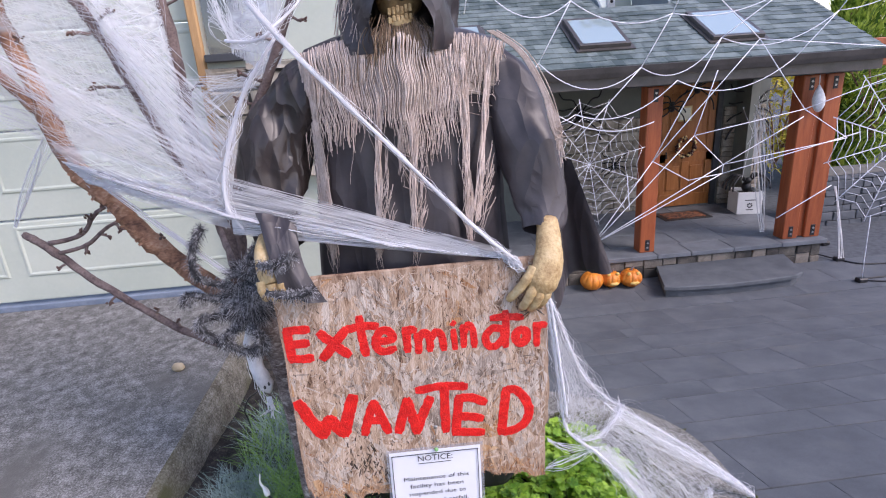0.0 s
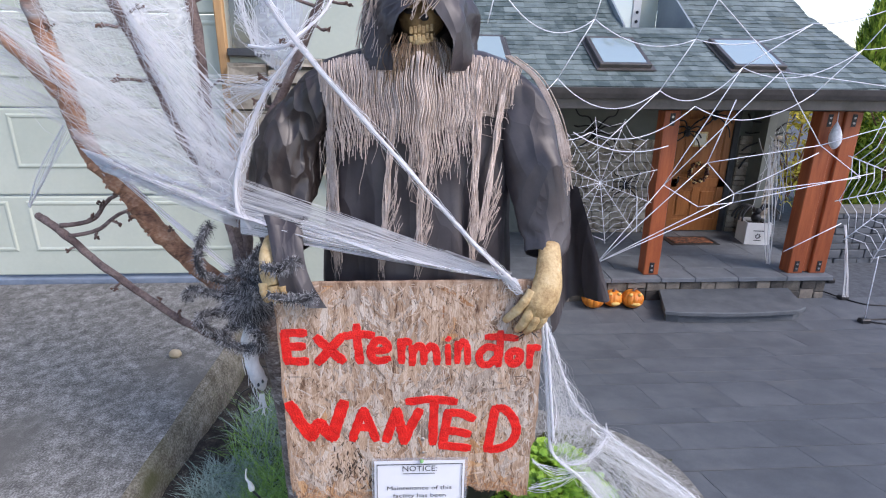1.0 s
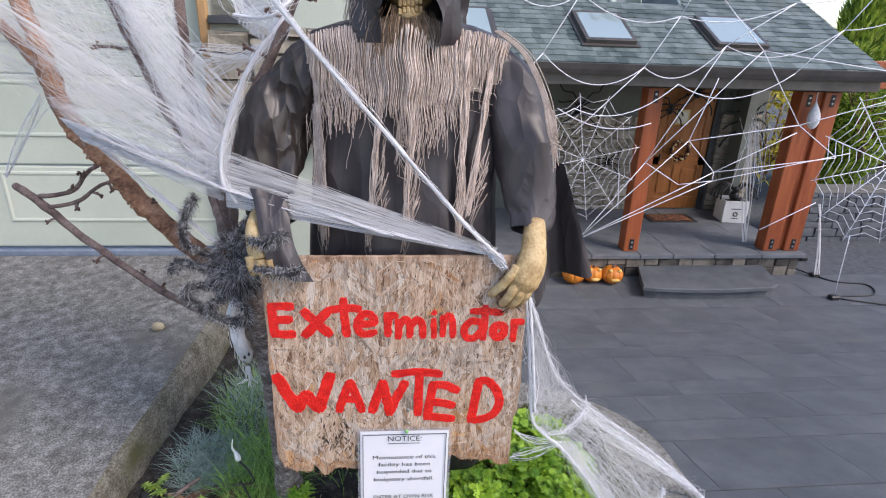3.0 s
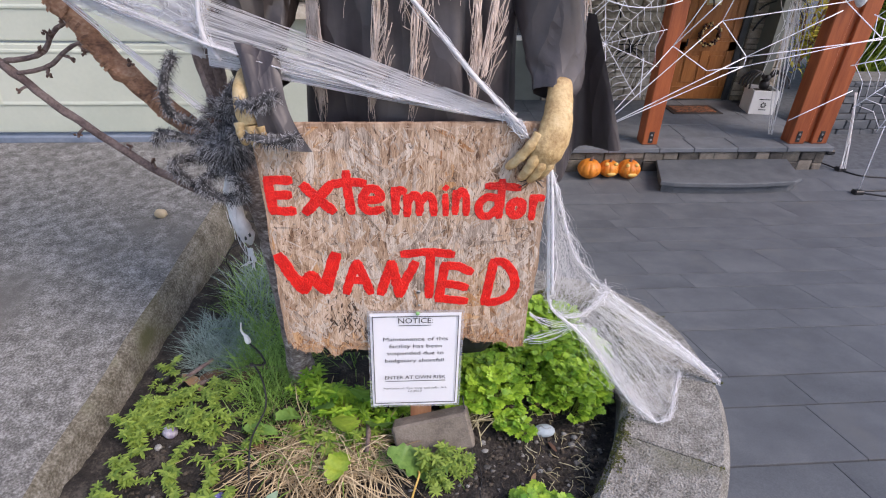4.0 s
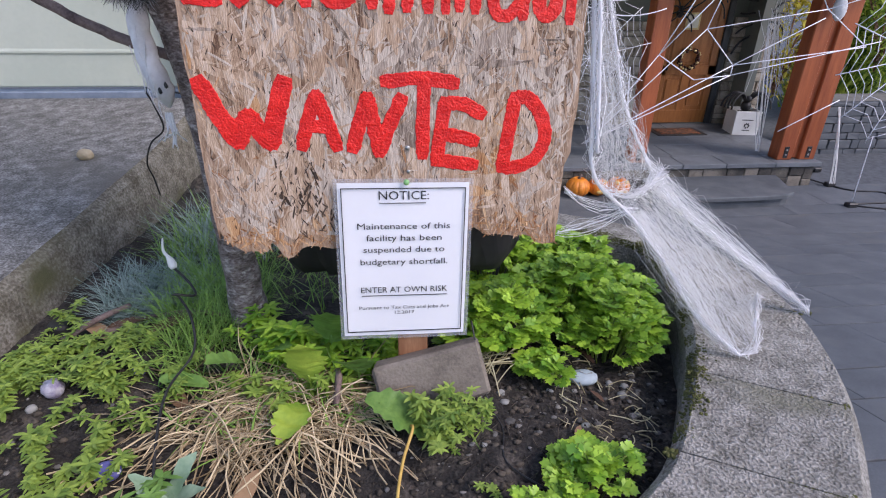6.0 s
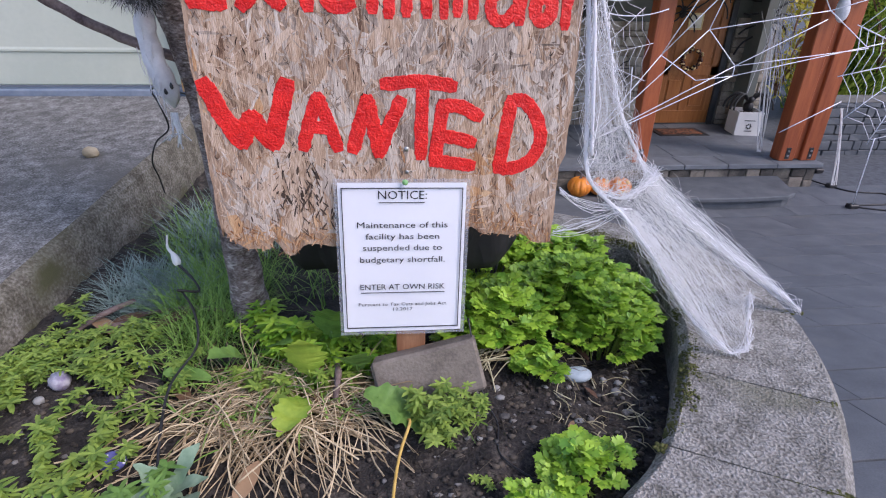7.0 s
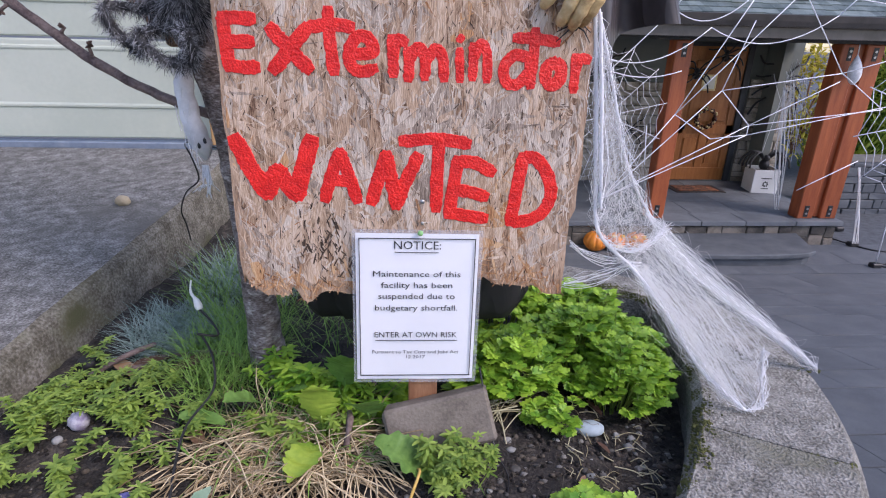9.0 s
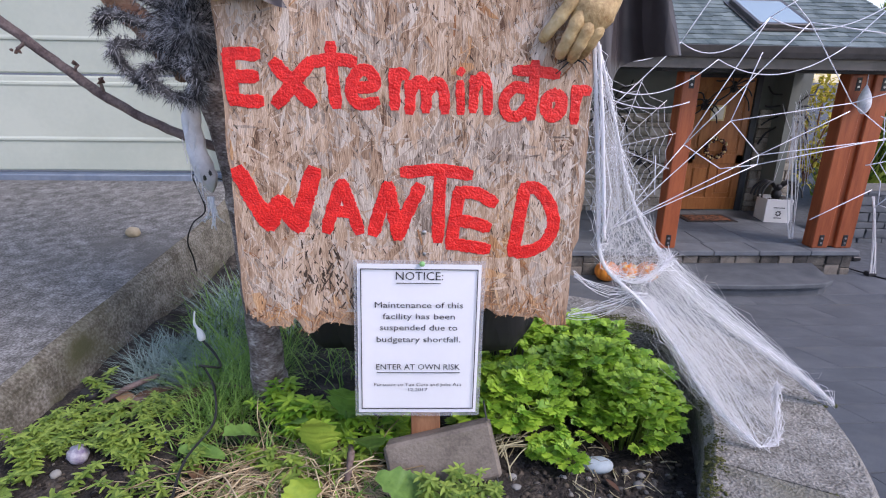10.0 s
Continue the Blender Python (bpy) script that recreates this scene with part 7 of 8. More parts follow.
for x in (DX0_ + 0.135, 4.335):
    bm = bmesh.new()
    vs = [bm.verts.new((x + dx, y, z)) for dx in (0, 0.03) for y, z in ((8.6, 2.06), (DY, 2.06), (DY, roof_at(DY) + 0.06), (8.6, roof_at(8.6) + 0.03))]
    for f in ((0, 1, 2, 3), (7, 6, 5, 4), (0, 4, 5, 1), (1, 5, 6, 2), (2, 6, 7, 3), (3, 7, 4, 0)):
        bm.faces.new([vs[k] for k in f])
    part("cheek", bm, CHEEK, dm)
part("sill", box(3.25, 4.37, 8.6, DY, 1.90, 2.03), GUTTER, dm)
part("dormer_eave", box(2.6, 4.55, 9.62, 10.75, 3.31, 3.42, 0.01), GUTTER, dm)
part("return_wall", box(2.85, 3.02, DY - 0.02, DY + 0.4, 2.85, 3.30), SIDING, dm)
part("return_wall", box(4.33, 4.45, DY - 0.02, DY + 0.4, 2.85, 3.30), SIDING, dm)
SPIKE = surface("orange_plastic", two((0.65, 0.12, 0.02), (0.80, 0.20, 0.04)), 10, 60, 0.5, 0.1)
ros = holder("roof_spider", "giant black and orange spider legs on the dormer roof", "decoration", at=(3.7, 10.0, 3.42))
for x0, x1, dy in ((2.65, 2.55, 0), (3.3, 3.28, 0.0), (3.75, 3.68, -0.1), (4.15, 4.2, -0.1), (4.4, 4.55, 0), (4.6, 4.75, 0.1)):
    bm = bmesh.new()
    tube(bm, spline([(3.7, 10.1, 3.55), ((x0 + 3.7) / 2, 9.85, 3.95), (x0, 9.60 + dy, 3.75), (x1, 9.54 + dy, 3.42)], 5), [0.05 - 0.002 * k for k in range(16)], 8)
    lg = part("leg", bm, BLACK, ros)
    bm = bmesh.new()
    tube(bm, [(x1, 9.54 + dy, 3.44), (x1 + (x1 - x0) * 0.2, 9.53 + dy, 3.32), (x1 + (x1 - x0) * 0.4, 9.52 + dy, 3.16)], [0.05, 0.045, 0.015], 8)
    part("claw", bm, SPIKE, lg, "orange claw")

# window at the porch's far end
w2 = holder("window_2", "white-framed window on the stone front wall", "window", kind="structure")
for a, b, c, d in ((1.75, 2.45, 0.88, 0.96), (1.75, 2.45, -0.45, -0.37), (1.75, 1.83, -0.37, 0.88), (2.37, 2.45, -0.37, 0.88), (2.08, 2.13, -0.37, 0.88)):
    part("window_frame", box(a, b, HY - 0.09, HY - 0.002, c, d, 0.006), WHITEPAINT, w2)
part("pane", box(1.83, 2.37, HY - 0.05, HY - 0.04, -0.37, 0.88), DARKGLASS, w2)

# things on the porch
mat_ = holder("door_mat", "dark rubber door mat with a rusty woven centre", "door mat", at=(5.05, 9.05, PORCH))
part("border", box(4.62, 5.50, 8.78, 9.28, PORCH, PORCH + 0.012, 0.004), BLACK, mat_)
part("centre", box(4.70, 5.42, 8.85, 9.21, PORCH + 0.010, PORCH + 0.017, 0.003), surface("rust_coir", [(0.4, (0.05, 0.03, 0.02)), (0.6, (0.30, 0.11, 0.05))], 18, 120, 0.95, 0.6), mat_)
bx = holder("planter_box", "white wooden box with black floral stencil", "planter", at=(6.19, 9.0, PORCH))
BM_ = Matrix.Translation((6.19, 8.97, PORCH)) @ Matrix.Rotation(radians(-10), 4, "Z")
for a, b, c, d in ((-0.21, 0.21, -0.21, -0.19), (-0.21, 0.21, 0.19, 0.21), (-0.21, -0.19, -0.19, 0.19), (0.19, 0.21, -0.19, 0.19)):
    part("side", box(a, b, c, d, 0.0, 0.40, 0.004, BM_), WHITEPAINT, bx)
part("fill", box(-0.19, 0.19, -0.19, 0.19, 0.02, 0.34, 0, BM_), SOIL, bx)
bm = bmesh.new()
for k in range(7):
    a = k * 0.9
    ball(bm, BM_ @ Vector((0.035 * math.cos(a), -0.212, 0.16 + 0.035 * math.sin(a))), (0.017, 0.003, 0.017), sub=1)
for zc_, w_ in ((0.25, 0.09), (0.075, 0.06)):
    block(bm, -w_, w_, -0.214, -0.211, zc_, zc_ + 0.014, 0, BM_)
part("stencil", bm, DARKTRIM, bx, "dark stencilled flower and bars")


def big_spider(c, r_, reach, label, nrm=(0, -1, 0)):
    s = holder("spider_decoration", label, "spider decoration", "spider decorations", at=c)
    bm = bmesh.new()
    ball(bm, (c[0], c[1], c[2] - r_ * 0.6), (r_, r_, r_ * 1.2), sub=2)
    ball(bm, (c[0], c[1] - r_ * 0.3, c[2] + r_ * 0.8), r_ * 0.7, sub=2)
    part("body", bm, BLACK, s)
    up = nrm[2] > 0.5
    for sd in (-1, 1):
        for k in range(4):
            a = (k - 1.5) * 0.55
            bm = bmesh.new()
            p = Vector(c)
            if up:
                e = [p, p + Vector((sd * reach * 0.5, a * reach * 0.3, reach * 0.55)), p + Vector((sd * reach, a * reach * 0.5, reach * 0.2)), p + Vector((sd * reach * 1.1, a * reach * 0.6, -reach * 0.25))]
            else:
                e = [p, p + Vector((sd * reach * 0.45, -reach * 0.35, a * reach * 0.7 + reach * 0.15)), p + Vector((sd * reach * 0.9, -reach * 0.15, a * reach * 1.0)), p + Vector((sd * reach * 1.1, -0.01, a * reach * 1.5 - reach * 0.1))]
            tube(bm, spline(e, 4), r_ * 0.2, 6)
            part("leg", bm, BLACK, s)


big_spider((6.20, 8.98, PORCH + 0.50), 0.085, 0.32, "large black furry spider on the white box", (0, 0, 1))
big_spider((6.5, 9.55, 0.28), 0.08, 0.40, "large black spider fixed to the wall beside the door")
big_spider((5.02, 9.60, 0.42), 0.06, 0.24, "black spider fixed to the front door")
big_spider((3.3, 9.55, 0.4), 0.07, 0.35, "black spider fixed to the porch wall")
big_spider((3.95, 9.52, -0.55), 0.05, 0.22, "black spider on the porch stone wall")
big_spider((5.43, 9.5, 0.72), 0.06, 0.3, "black spider above the front door")
wr = holder("door_wreath", "round wreath of dark berries and gilded balls", "wreath", at=(5.34, 9.62, -0.34))
bm = bmesh.new()
for k in range(70):
    a = rnd.uniform(0, 2 * math.pi)
    ball(bm, (5.34 + 0.17 * math.cos(a) + rnd.gauss(0, 0.018), 9.62 + rnd.gauss(-0.02, 0.015), -0.34 + 0.17 * math.sin(a) + rnd.gauss(0, 0.018)), rnd.uniform(0.018, 0.032), sub=1)
part("ring", bm, surface("dark_berry", two((0.03, 0.012, 0.01), (0.10, 0.03, 0.02)), 10, 60, 0.4, 0), wr)
GOLD = surface("gilded_ball", two((0.60, 0.45, 0.20), (0.80, 0.65, 0.35)), 10, 60, 0.3, 0, metal=0.6)
for k in range(22):
    a = k * 2 * math.pi / 22 + rnd.gauss(0, 0.08)
    bm = bmesh.new()
    ball(bm, (5.34 + 0.17 * math.cos(a) + rnd.gauss(0, 0.02), 9.58, -0.34 + 0.17 * math.sin(a) + rnd.gauss(0, 0.02)), 0.022, sub=1)
    part("ball", bm, GOLD, wr)
nt = holder("door_light", "small brass-framed window plate on the front door", "door plate", at=(5.31, 9.64, 0.14))
part("plate", box(5.18, 5.44, 9.646, 9.66, 0.13, 0.40, 0.004), GOLD, nt)
part("glass", box(5.21, 5.41, 9.642, 9.650, 0.16, 0.37, 0.002), surface("cream_glass", two((0.70, 0.68, 0.55), (0.82, 0.80, 0.68)), 12, 60, 0.3, 0), nt)
bm = bmesh.new()
tube(bm, [(4.95, 9.62, -0.52), (4.95, 9.55, -0.52), (4.95, 9.55, -0.40)], 0.015, 6)
part("door_handle", bm, BLACK, fd)

# pumpkins
PUMP = surface("pumpkin_skin", two((0.60, 0.16, 0.015), (0.80, 0.27, 0.03)), 8, 60, 0.45, 0.2, 0.2)
FLESH = surface("pumpkin_flesh", two((0.75, 0.45, 0.10), (0.85, 0.58, 0.2)), 12, 60, 0.6, 0.1)


def pumpkin(x, y, z, r_, carved=False):
    p = holder("pumpkin", "carved orange pumpkin on the paving by the porch" if carved else "round orange pumpkin on the paving by the porch", "pumpkin", "pumpkins", at=(x, y, z))
    bm = bmesh.new()
    vs = bmesh.ops.create_uvsphere(bm, u_segments=40, v_segments=16, radius=1)["verts"]
    for v in vs:
        t, q = math.atan2(v.co.y, v.co.x), math.hypot(v.co.x, v.co.y)
        k = 1 - 0.07 * abs(math.cos(5 * t)) ** 6 - 0.02
        v.co = Vector((x + v.co.x * r_ * k, y + v.co.y * r_ * k, z + r_ * 0.8 + v.co.z * r_ * 0.82 * (1 - 0.2 * max(0, 1 - 3 * q))))
    part("body", bm, PUMP, p)
    bm = bmesh.new()
    tube(bm, [(x, y, z + r_ * 1.4), (x + 0.01, y, z + r_ * 1.65), (x + 0.04, y, z + r_ * 1.8)], [0.025, 0.018, 0.016], 7)
    part("stem", bm, TWIG, p)
    if carved:
        for dx, dz, w_ in ((-0.07, 0.10, 0.03), (0.06, 0.10, 0.03), (0.0, -0.03, 0.07)):
            bm = bmesh.new()
            u = math.sqrt(max(0.05, 1 - (dx / r_) ** 2 - (dz / r_) ** 2))
            ball(bm, (x + dx, y - r_ * u * 0.95, z + r_ * 0.8 + dz), (w_, 0.02, 0.028), sub=2)
            part("cutout", bm, FLESH, p)


pumpkin(3.235, 7.03, PAVE, 0.165, True)
pumpkin(2.96, 7.08, PAVE, 0.15, True)
pumpkin(2.66, 7.05, PAVE, 0.17)

# ---- cord webs before the house ----
CORD = surface("white_cord", two((0.74, 0.74, 0.80), (0.86, 0.86, 0.92)), 20, 120, 0.7, 0.1)
WY = 6.2


def cord(parent, a, b, r=0.006, sag=0.0, y=WY, name="cord"):
    bm = bmesh.new()
    a = Vector((a[0], a[2] if len(a) > 2 else y, a[1]))
    b = Vector((b[0], b[2] if len(b) > 2 else y, b[1]))
    n = 12 if sag else 3
    tube(bm, [a.lerp(b, i / n) + Vector((0, 0, -sag * 4 * (i / n) * (1 - i / n))) for i in range(n + 1)], r, 5)
    return part(name, bm, CORD, parent)


big = holder("rope_web", "giant white cord spider web hung before the porch", "spider web", at=(2.34, WY, -0.83))
ANC = (2.34, -0.86)
for a, b in (((1.01, 2.57), (0.86, 1.9)), ((2.20, 2.62), (2.03, 1.96)), ((2.03, 1.96), (1.67, 1.34)), ((1.67, 1.34), (1.2, 0.8)), ((3.57, 2.59), (3.19, 1.77)), ((3.19, 1.77), (2.86, 1.22)), ((2.86, 1.22), (2.1, 0.45)),
             ((2.84, 2.64), (3.72, 1.9)), ((3.72, 1.9), (4.25, 1.44)), ((4.25, 1.44), (4.92, 0.61)), ((4.92, 0.61), (5.53, 0.22)),
             ((4.51, 1.95), (3.79, 1.48)), ((3.79, 1.48), (3.06, 0.13)), ((3.06, 0.13), ANC), ((5.67, 2.37), (5.17, 1.69)), ((5.17, 1.69), (4.7, 1.2)), ((4.25, 1.44), (3.06, 0.13)),
             ((3.78, 1.13), (3.56, 0.40)), ((3.56, 0.40), (3.96, 0.02)), ((3.56, 0.40), ANC), ((3.06, 0.13), (3.53, -0.14)), ((3.53, -0.14), (3.96, -0.09)), ((3.96, 0.02), ANC), ((3.96, -0.09), ANC), ((3.96, 0.02), (3.96, -0.09)),
             ((3.56, 0.40), (4.92, 0.61)), ((3.96, 0.02), (5.53, 0.22)), ((3.96, -0.09), (5.7, 0.28)), ((4.92, 0.61), (6.1, 0.95)), ((3.96, 0.02), (4.92, 0.52)), ((4.25, 1.44), (5.95, 1.25)), ((2.75, 0.0), (2.8, -0.45))):
    cord(big, a, b)
for a, b, s in (((0.97, 2.27), (2.03, 1.96), 0.28), ((2.03, 1.96), (3.19, 1.77), 0.16), ((3.19, 1.77), (4.51, 1.95), 0.12), ((4.51, 1.95), (5.55, 2.19), 0.06), ((1.67, 1.34), (2.86, 1.22), 0.26), ((2.86, 1.22), (3.79, 1.48), 0.22),
                ((3.79, 1.48), (5.17, 1.69), 0.2), ((1.3, 0.9), (2.1, 0.75), 0.16), ((2.1, 0.75), (3.3, 1.05), 0.2), ((3.3, 1.05), (4.7, 1.2), 0.22), ((1.9, 0.75), (3.05, 0.6), 0.14), ((5.17, 1.69), (6.3, 2.1), 0.1)):
    cord(big, a, b, 0.006, s)


def orb(name, label, cx, cz, y, radii, spokes, rings_, r_=0.009, rot=0.2):
    o = holder(name, label, "spider web", "orb webs", at=(cx, y, cz))
    ends = []
    for k in range(spokes):
        a = rot + 2 * math.pi * k / spokes
        e = (cx + radii[0] * math.cos(a), cz + radii[1] * math.sin(a))
        ends.append(e)
        cord(o, (cx, cz), e, r_, 0, y, "spoke")
    for q in range(1, rings_ + 1):
        t = q / rings_ * 0.95
        for k in range(spokes):
            e, f = ends[k], ends[(k + 1) % spokes]
            a, b = (cx + (e[0] - cx) * t, cz + (e[1] - cz) * t), (cx + (f[0] - cx) * t, cz + (f[1] - cz) * t)
            m = ((a[0] + b[0]) / 2 + (cx - (a[0] + b[0]) / 2) * 0.08, (a[1] + b[1]) / 2 + (cz - (a[1] + b[1]) / 2) * 0.08)
            bm = bmesh.new()
            tube(bm, [(a[0], y, a[1]), (m[0], y, m[1]), (b[0], y, b[1])], r_ * 0.7, 4)
            part("thread", bm, CORD, o)
    return o


orb("orb_web", "white cord orb web strung at the porch edge", 2.57, 0.0, 7.0, (0.78, 0.88), 12, 8, 0.004)
ow = orb("orb_web", "white cord orb web anchored to the paving", 6.50, 0.10, 6.4, (1.08, 1.12), 12, 9, 0.0068)
cord(ow, (6.24, -0.88), (6.29, PAVE + 0.05), 0.0065, 0, 6.4)
cord(ow, (5.6, -0.42), (4.9, -0.80), 0.0065, 0, 6.4)
for x, y in ((6.29, 6.40), (6.62, 7.2), (6.95, 7.9)):
    wt = holder("web_weight", "small black weight holding down a web cord", "weight", "web weights", at=(x, y, PAVE))
    part("body", box(x - 0.07, x + 0.07, y - 0.05, y + 0.05, PAVE - 0.01, PAVE + 0.06, 0.015), BLACK, wt)
bm = bmesh.new()
tube(bm, spline([(6.5, 7.5, PAVE + 0.012), (6.75, 7.0, PAVE + 0.012), (7.2, 6.85, PAVE + 0.012), (7.0, 6.5, PAVE + 0.012), (6.35, 6.42, PAVE + 0.012), (7.4, 6.0, PAVE + 0.012)], 8), 0.012, 6)
tagged(part("ground_cable", bm, BLACK), "black extension cable lying on the paving", "cable")
co = holder("cocoon", "white gauze spider cocoon hanging from the porch beam", "cocoon", at=(5.9, 7.2, 0.5))
bm = bmesh.new()
tube(bm, spline([(5.86, 7.2, 0.93), (5.87, 7.2, 0.80), (5.885, 7.2, 0.66), (5.90, 7.2, 0.52), (5.905, 7.2, 0.43)], 5), [0.006 + 0.075 * max(0, math.sin(min(1, max(0, (k - 5) / 15)) * 3.0)) for k in range(21)], 12)
part("body", bm, GHOST, co)
gz = holder("porch_gauze", "torn white gauze hanging in the porch opening", "gauze", at=(5.2, 7.6, -1.0))
bm = bmesh.new()
for k in range(26):
    x = 5.35 + rnd.gauss(0, 0.12)
    strand(bm, (x, 7.6, rnd.uniform(0.4, 0.75)), (5.5 + rnd.gauss(0, 0.14), 7.6, rnd.uniform(-0.7, 0.2)), 0.0045, 0, 0.02)
for k in range(5):
    strand(bm, (5.30 + rnd.gauss(0, 0.02), 7.6, 0.35), (5.55 + rnd.gauss(0, 0.04), 7.55, -1.4), 0.008, 0, 0.02)
    strand(bm, (6.45 + rnd.gauss(0, 0.02), 7.3, -0.7), (6.62 + rnd.gauss(0, 0.04), 7.15, -1.8), 0.008, 0, 0.02)
tagged(part("fibre_tuft", bm, VEIL, gz), kind="stuff")

# ---- beyond the porch ----
rw = holder("retaining_wall", "dry stone retaining wall beside the drive", "stone wall", kind="structure")
part("core", box(7.4, 12.5, 8.9, 9.6, -2.0, -0.95), MORTAR, rw)
part("beam", box(6.75, 9.0, 7.45, 7.62, 0.98, 1.36, 0.01), CEDAR, tagged(holder("pergola", "stained cedar pergola beam beyond the porch", "pergola", kind="structure")))


FOLI = surface("conifer_foliage", [(0.3, (0.07, 0.15, 0.02)), (0.5, (0.28, 0.40, 0.05)), (0.7, (0.52, 0.60, 0.10))], 3, 30, 0.7, 0.0, 0.2, island=0.5)
leafy(FOLI, 0.3)
# Leaf colour raised to bright gold to stand for strong sunshine on the shrub.
SHRUB = surface("sunlit_shrub_leaf", [(0.3, (0.32, 0.30, 0.03)), (0.7, (0.80, 0.66, 0.12))], 3, 30, 0.7, 0.0, 0.2, island=0.6)
leafy(SHRUB, 0.4)


def conifer(x, y, z0, h, w, n=2600):
    t = holder("arborvitae", "tall dense green arborvitae hedge tree", "tree", "hedge trees", at=(x, y, z0))
    bm = bmesh.new()
    tube(bm, [(x, y, z0 - 0.1), (x, y, z0 + h * 0.5), (x, y, z0 + h * 0.95)], [0.12, 0.07, 0.02], 8)
    part("trunk", bm, BARK, t)
    bm = bmesh.new()
    for k in range(n):
        u = rp.random() ** 0.8
        a = rp.uniform(0, 2 * math.pi)
        lump = 1 + 0.22 * noise.noise((math.cos(a) * 1.4 + x, math.sin(a) * 1.4, u * 6))
        rr = w * (1 - u ** 2.2) ** 0.7 * lump * rp.uniform(0.7, 1.05)
        p = Vector((x + rr * math.cos(a), y + rr * math.sin(a), z0 + h * u))
        d = Vector((math.cos(a) * 0.6 + rp.gauss(0, 0.3), math.sin(a) * 0.6 + rp.gauss(0, 0.3), 1.0))
        blade(bm, p, d, rp.uniform(0.16, 0.36), rp.uniform(0.06, 0.13), -0.2, 2)
    tagged(part("crown", bm, FOLI, t), kind="stuff")


conifer(13.0, 15.2, -1.9, 5.2, 0.9)
conifer(14.0, 15.8, -1.9, 7.2, 1.1, 3200)
conifer(15.4, 15.5, -1.9, 7.6, 1.15, 3200)
conifer(16.9, 15.8, -1.9, 8.0, 1.2, 3000)
conifer(11.3, 13.0, -1.9, 3.4, 0.85)
conifer(10.2, 12.0, -1.9, 2.6, 0.8)
conifer(18.5, 15.0, -1.9, 8.2, 1.3)


def shrub(x, y, z0, r_, n, mat, label):
    t = holder("shrub", label, "shrub", at=(x, y, z0))
    bm = bmesh.new()
    for k in range(7):
        a = k * 0.9
        tube(bm, spline([(x, y, z0 - 0.05), (x + 0.3 * r_ * math.cos(a), y + 0.3 * r_ * math.sin(a), z0 + r_), (x + 0.8 * r_ * math.cos(a), y + 0.8 * r_ * math.sin(a), z0 + 2 * r_)], 3), 0.02, 5)
    part("branch_tuft", bm, BARK, t)
    bm = bmesh.new()
    for k in range(n):
        d = Vector((rp.gauss(0, 1), rp.gauss(0, 1), rp.gauss(0, 1.3))).normalized()
        p = Vector((x, y, z0 + 1.25 * r_)) + Vector((d.x * r_, d.y * r_, d.z * r_ * 1.25)) * rp.uniform(0.45, 1.0) * (1 + 0.3 * noise.noise(d * 2))
        leaf(bm, p, (rp.gauss(0, 1), rp.gauss(0, 1), rp.gauss(0, 0.6)), rp.uniform(0.10, 0.2), rp.uniform(0.05, 0.09), 0, 0.2)
    tagged(part("foliage", bm, mat, t), kind="stuff")


shrub(8.6, 11.6, -1.3, 1.0, 1400, SHRUB, "shrub painted sunlit gold seen beyond the porch")
shrub(10.2, 10.9, -0.7, 0.8, 900, FOLI, "dark green shrub above the retaining wall")
shrub(12.2, 10.6, -0.7, 0.9, 900, FOLI, "green shrub above the stone wall")
# ---- pieces: veneer stones, wall stones, pavers (last) ----
def piece(name, me, parent, m):
    ob = new(name, me)
    ob.parent = parent
    ob.matrix_parent_inverse = parent.matrix_world.inverted()
    ob.matrix_basis = m
    return ob


def stone_mesh(sx, sy, sz, mat, seed):
    rr = random.Random(seed)
    bm = bmesh.new()
    block(bm, -sx / 2, sx / 2, -sy / 2, sy / 2, -sz / 2, sz / 2, min(sx, sz) * 0.07)
    for v in bm.verts:
        v.co += Vector((rr.gauss(0, 0.004), rr.gauss(0, 0.005), rr.gauss(0, 0.003)))
    me = bpy.data.meshes.new("stone")
    bm.to_mesh(me)
    bm.free()
    me.materials.append(mat)
    return me


MESHES = {}


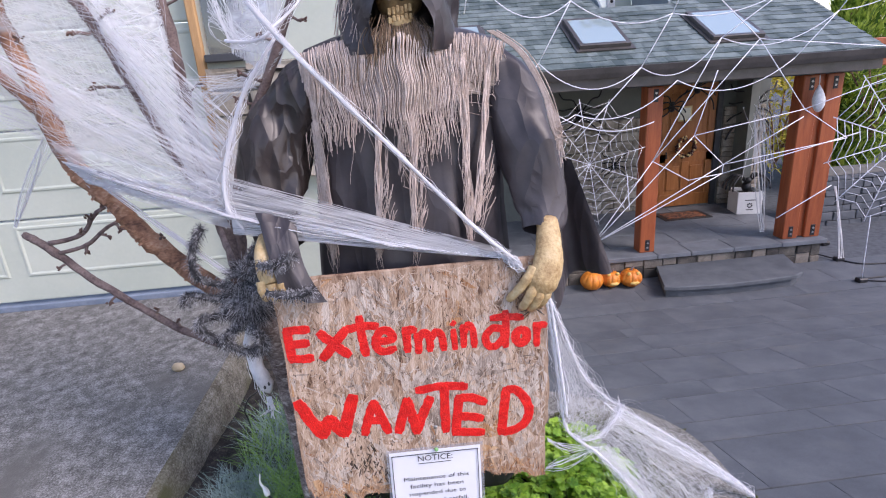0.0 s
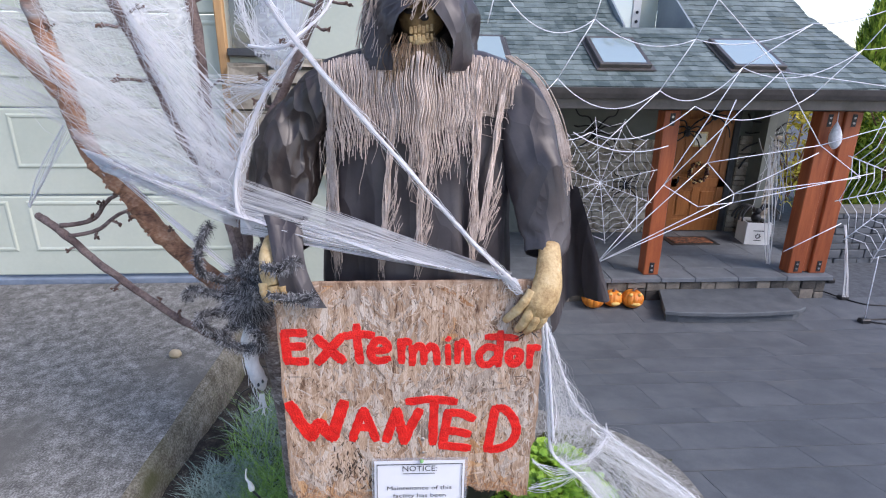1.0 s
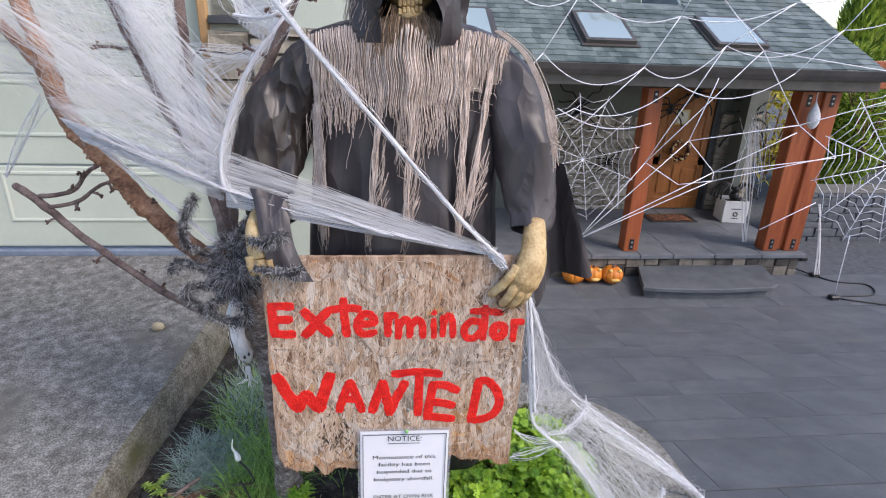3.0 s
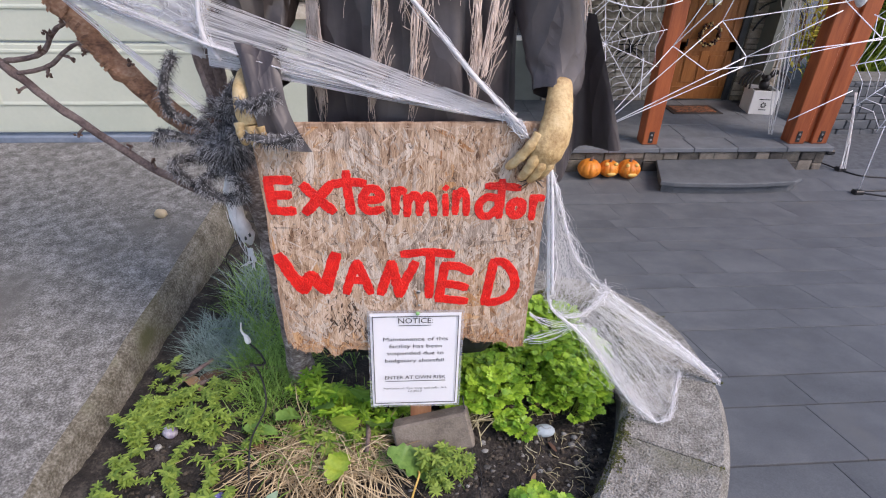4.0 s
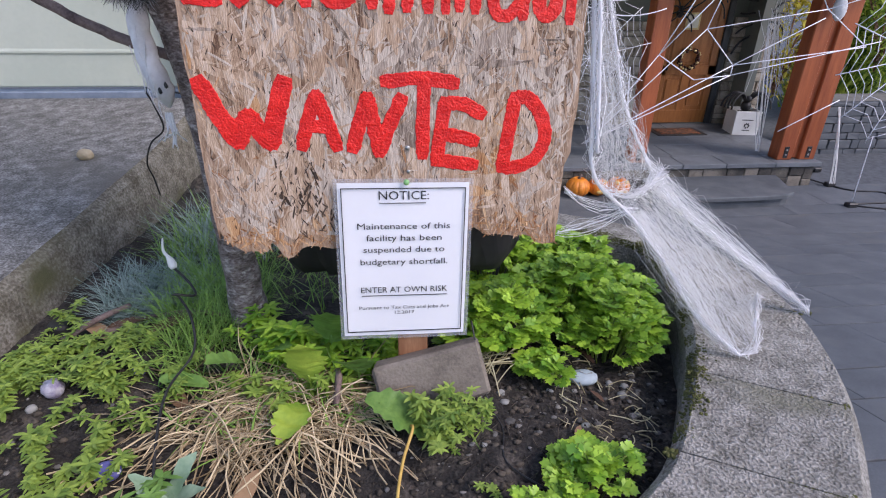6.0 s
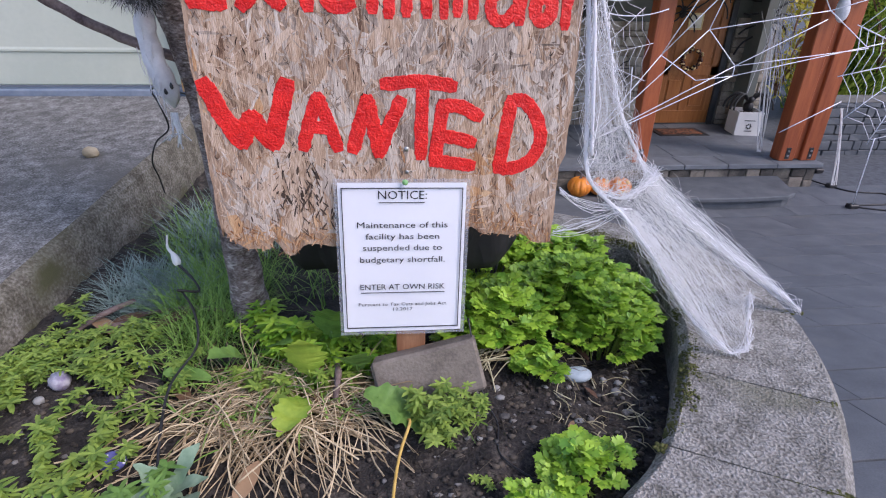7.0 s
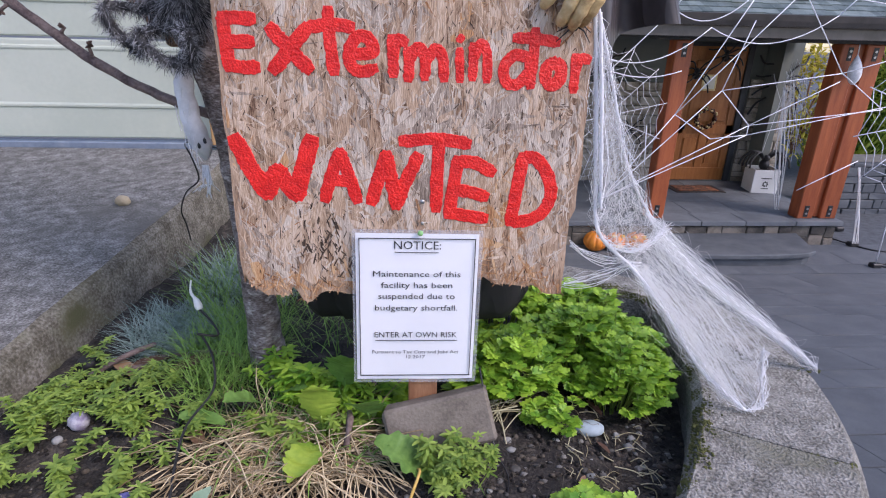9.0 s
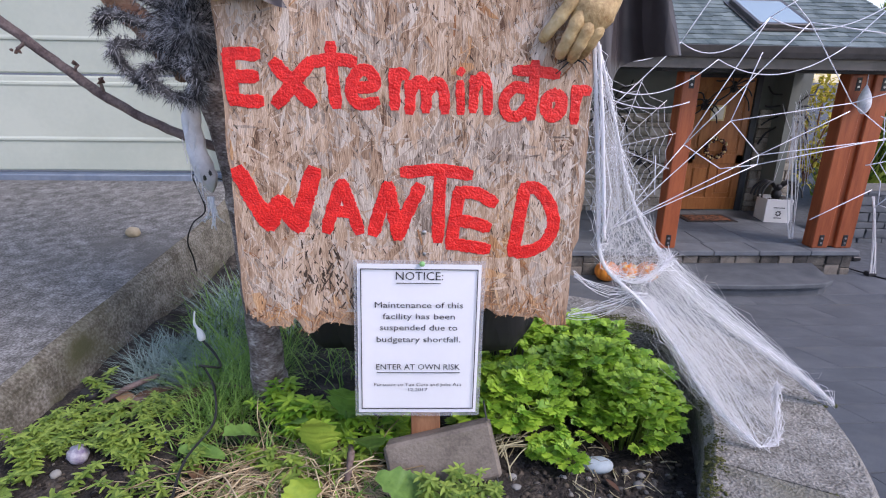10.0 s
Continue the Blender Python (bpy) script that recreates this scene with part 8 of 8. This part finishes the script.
def stones(parent, x0, x1, z0, z1, y, name="stone", rowh=(0.09, 0.16), keep=lambda x, z: True, mat=None):
    part("backing", box(x0, x1, y + 0.02, y + 0.05, z0, z1), GROUT if mat else MORTAR, parent)
    z = z0
    while z < z1 - 0.03:
        h = min(rnd.choice(rowh), z1 - z)
        x = x0
        while x < x1 - 0.02:
            w = min(rnd.choice((0.16, 0.24, 0.34, 0.45)), x1 - x)
            key = (round(w, 2), round(h, 2), rnd.randrange(2), mat.name if mat else "")
            if key not in MESHES:
                MESHES[key] = stone_mesh(key[0] - 0.012, 0.05, key[1] - 0.012, mat or STONEWALL, len(MESHES))
            if keep(x + w / 2, z + h / 2):
                piece(name, MESHES[key], parent, Matrix.Translation((x + w / 2, y + rnd.uniform(-0.008, 0.008), z + h / 2)))
            x += w
        z += h


stones(house, 2.5, 4.77, PORCH, 0.26, HY - 0.05)
stones(house, 6.04, 6.82, PORCH, 0.34, HY - 0.05)
stones(rw, 7.4, 10.4, -1.9, -0.95, 8.87, rowh=(0.12, 0.17), mat=DARKSTEP)
stones(garage, -0.60, 0.05, 0.95, 1.46, GY - 0.05, rowh=(0.07, 0.11))
stones(garage, -0.775, -0.60, 0.95, 1.44, GY - 0.05, rowh=(0.07, 0.11))

# slate-coloured pavers in courses on the falling drive
rq = random.Random(9)
PM = {}
rest = bmesh.new()
row, y = 0, -0.4
count = 0
while y < 7.0:
    h = (0.30, 0.45, 0.30, 0.60)[row % 4]
    x = 0.3 - rq.uniform(0, 0.5)
    while x < 9.5:
        w = rq.choice((0.60, 0.75, 0.90, 1.05))
        yc = y + h / 2
        slope = math.atan2(ground_z(yc + 0.1) - ground_z(yc - 0.1), 0.2)
        m = Matrix.Translation((x + w / 2, yc, ground_z(yc) - 0.012 + rq.uniform(-0.001, 0.001))) @ Matrix.Rotation(slope, 4, "X")
        near = x < 6.6 and count < 290
        if near:
            key = (w, h)
            if key not in PM:
                bm = bmesh.new()
                block(bm, -w / 2 + 0.0012, w / 2 - 0.0012, -h / 2 + 0.0012, h / 2 - 0.0012, -0.03, 0.012, 0.0012)
                PM[key] = bpy.data.meshes.new("paver")
                bm.to_mesh(PM[key])
                bm.free()
                PM[key].materials.append(PAVER)
            piece("paver", PM[key], ground, m)
            count += 1
        else:
            vs = [rest.verts.new(m @ Vector((sx * (w / 2 - 0.002), sy * (h / 2 - 0.002), 0.012))) for sx, sy in ((-1, -1), (1, -1), (1, 1), (-1, 1))]
            rest.faces.new(vs)
        x += w
    y += h
    row += 1
tagged(part("paver_field", rest, PAVER, ground), kind="stuff")
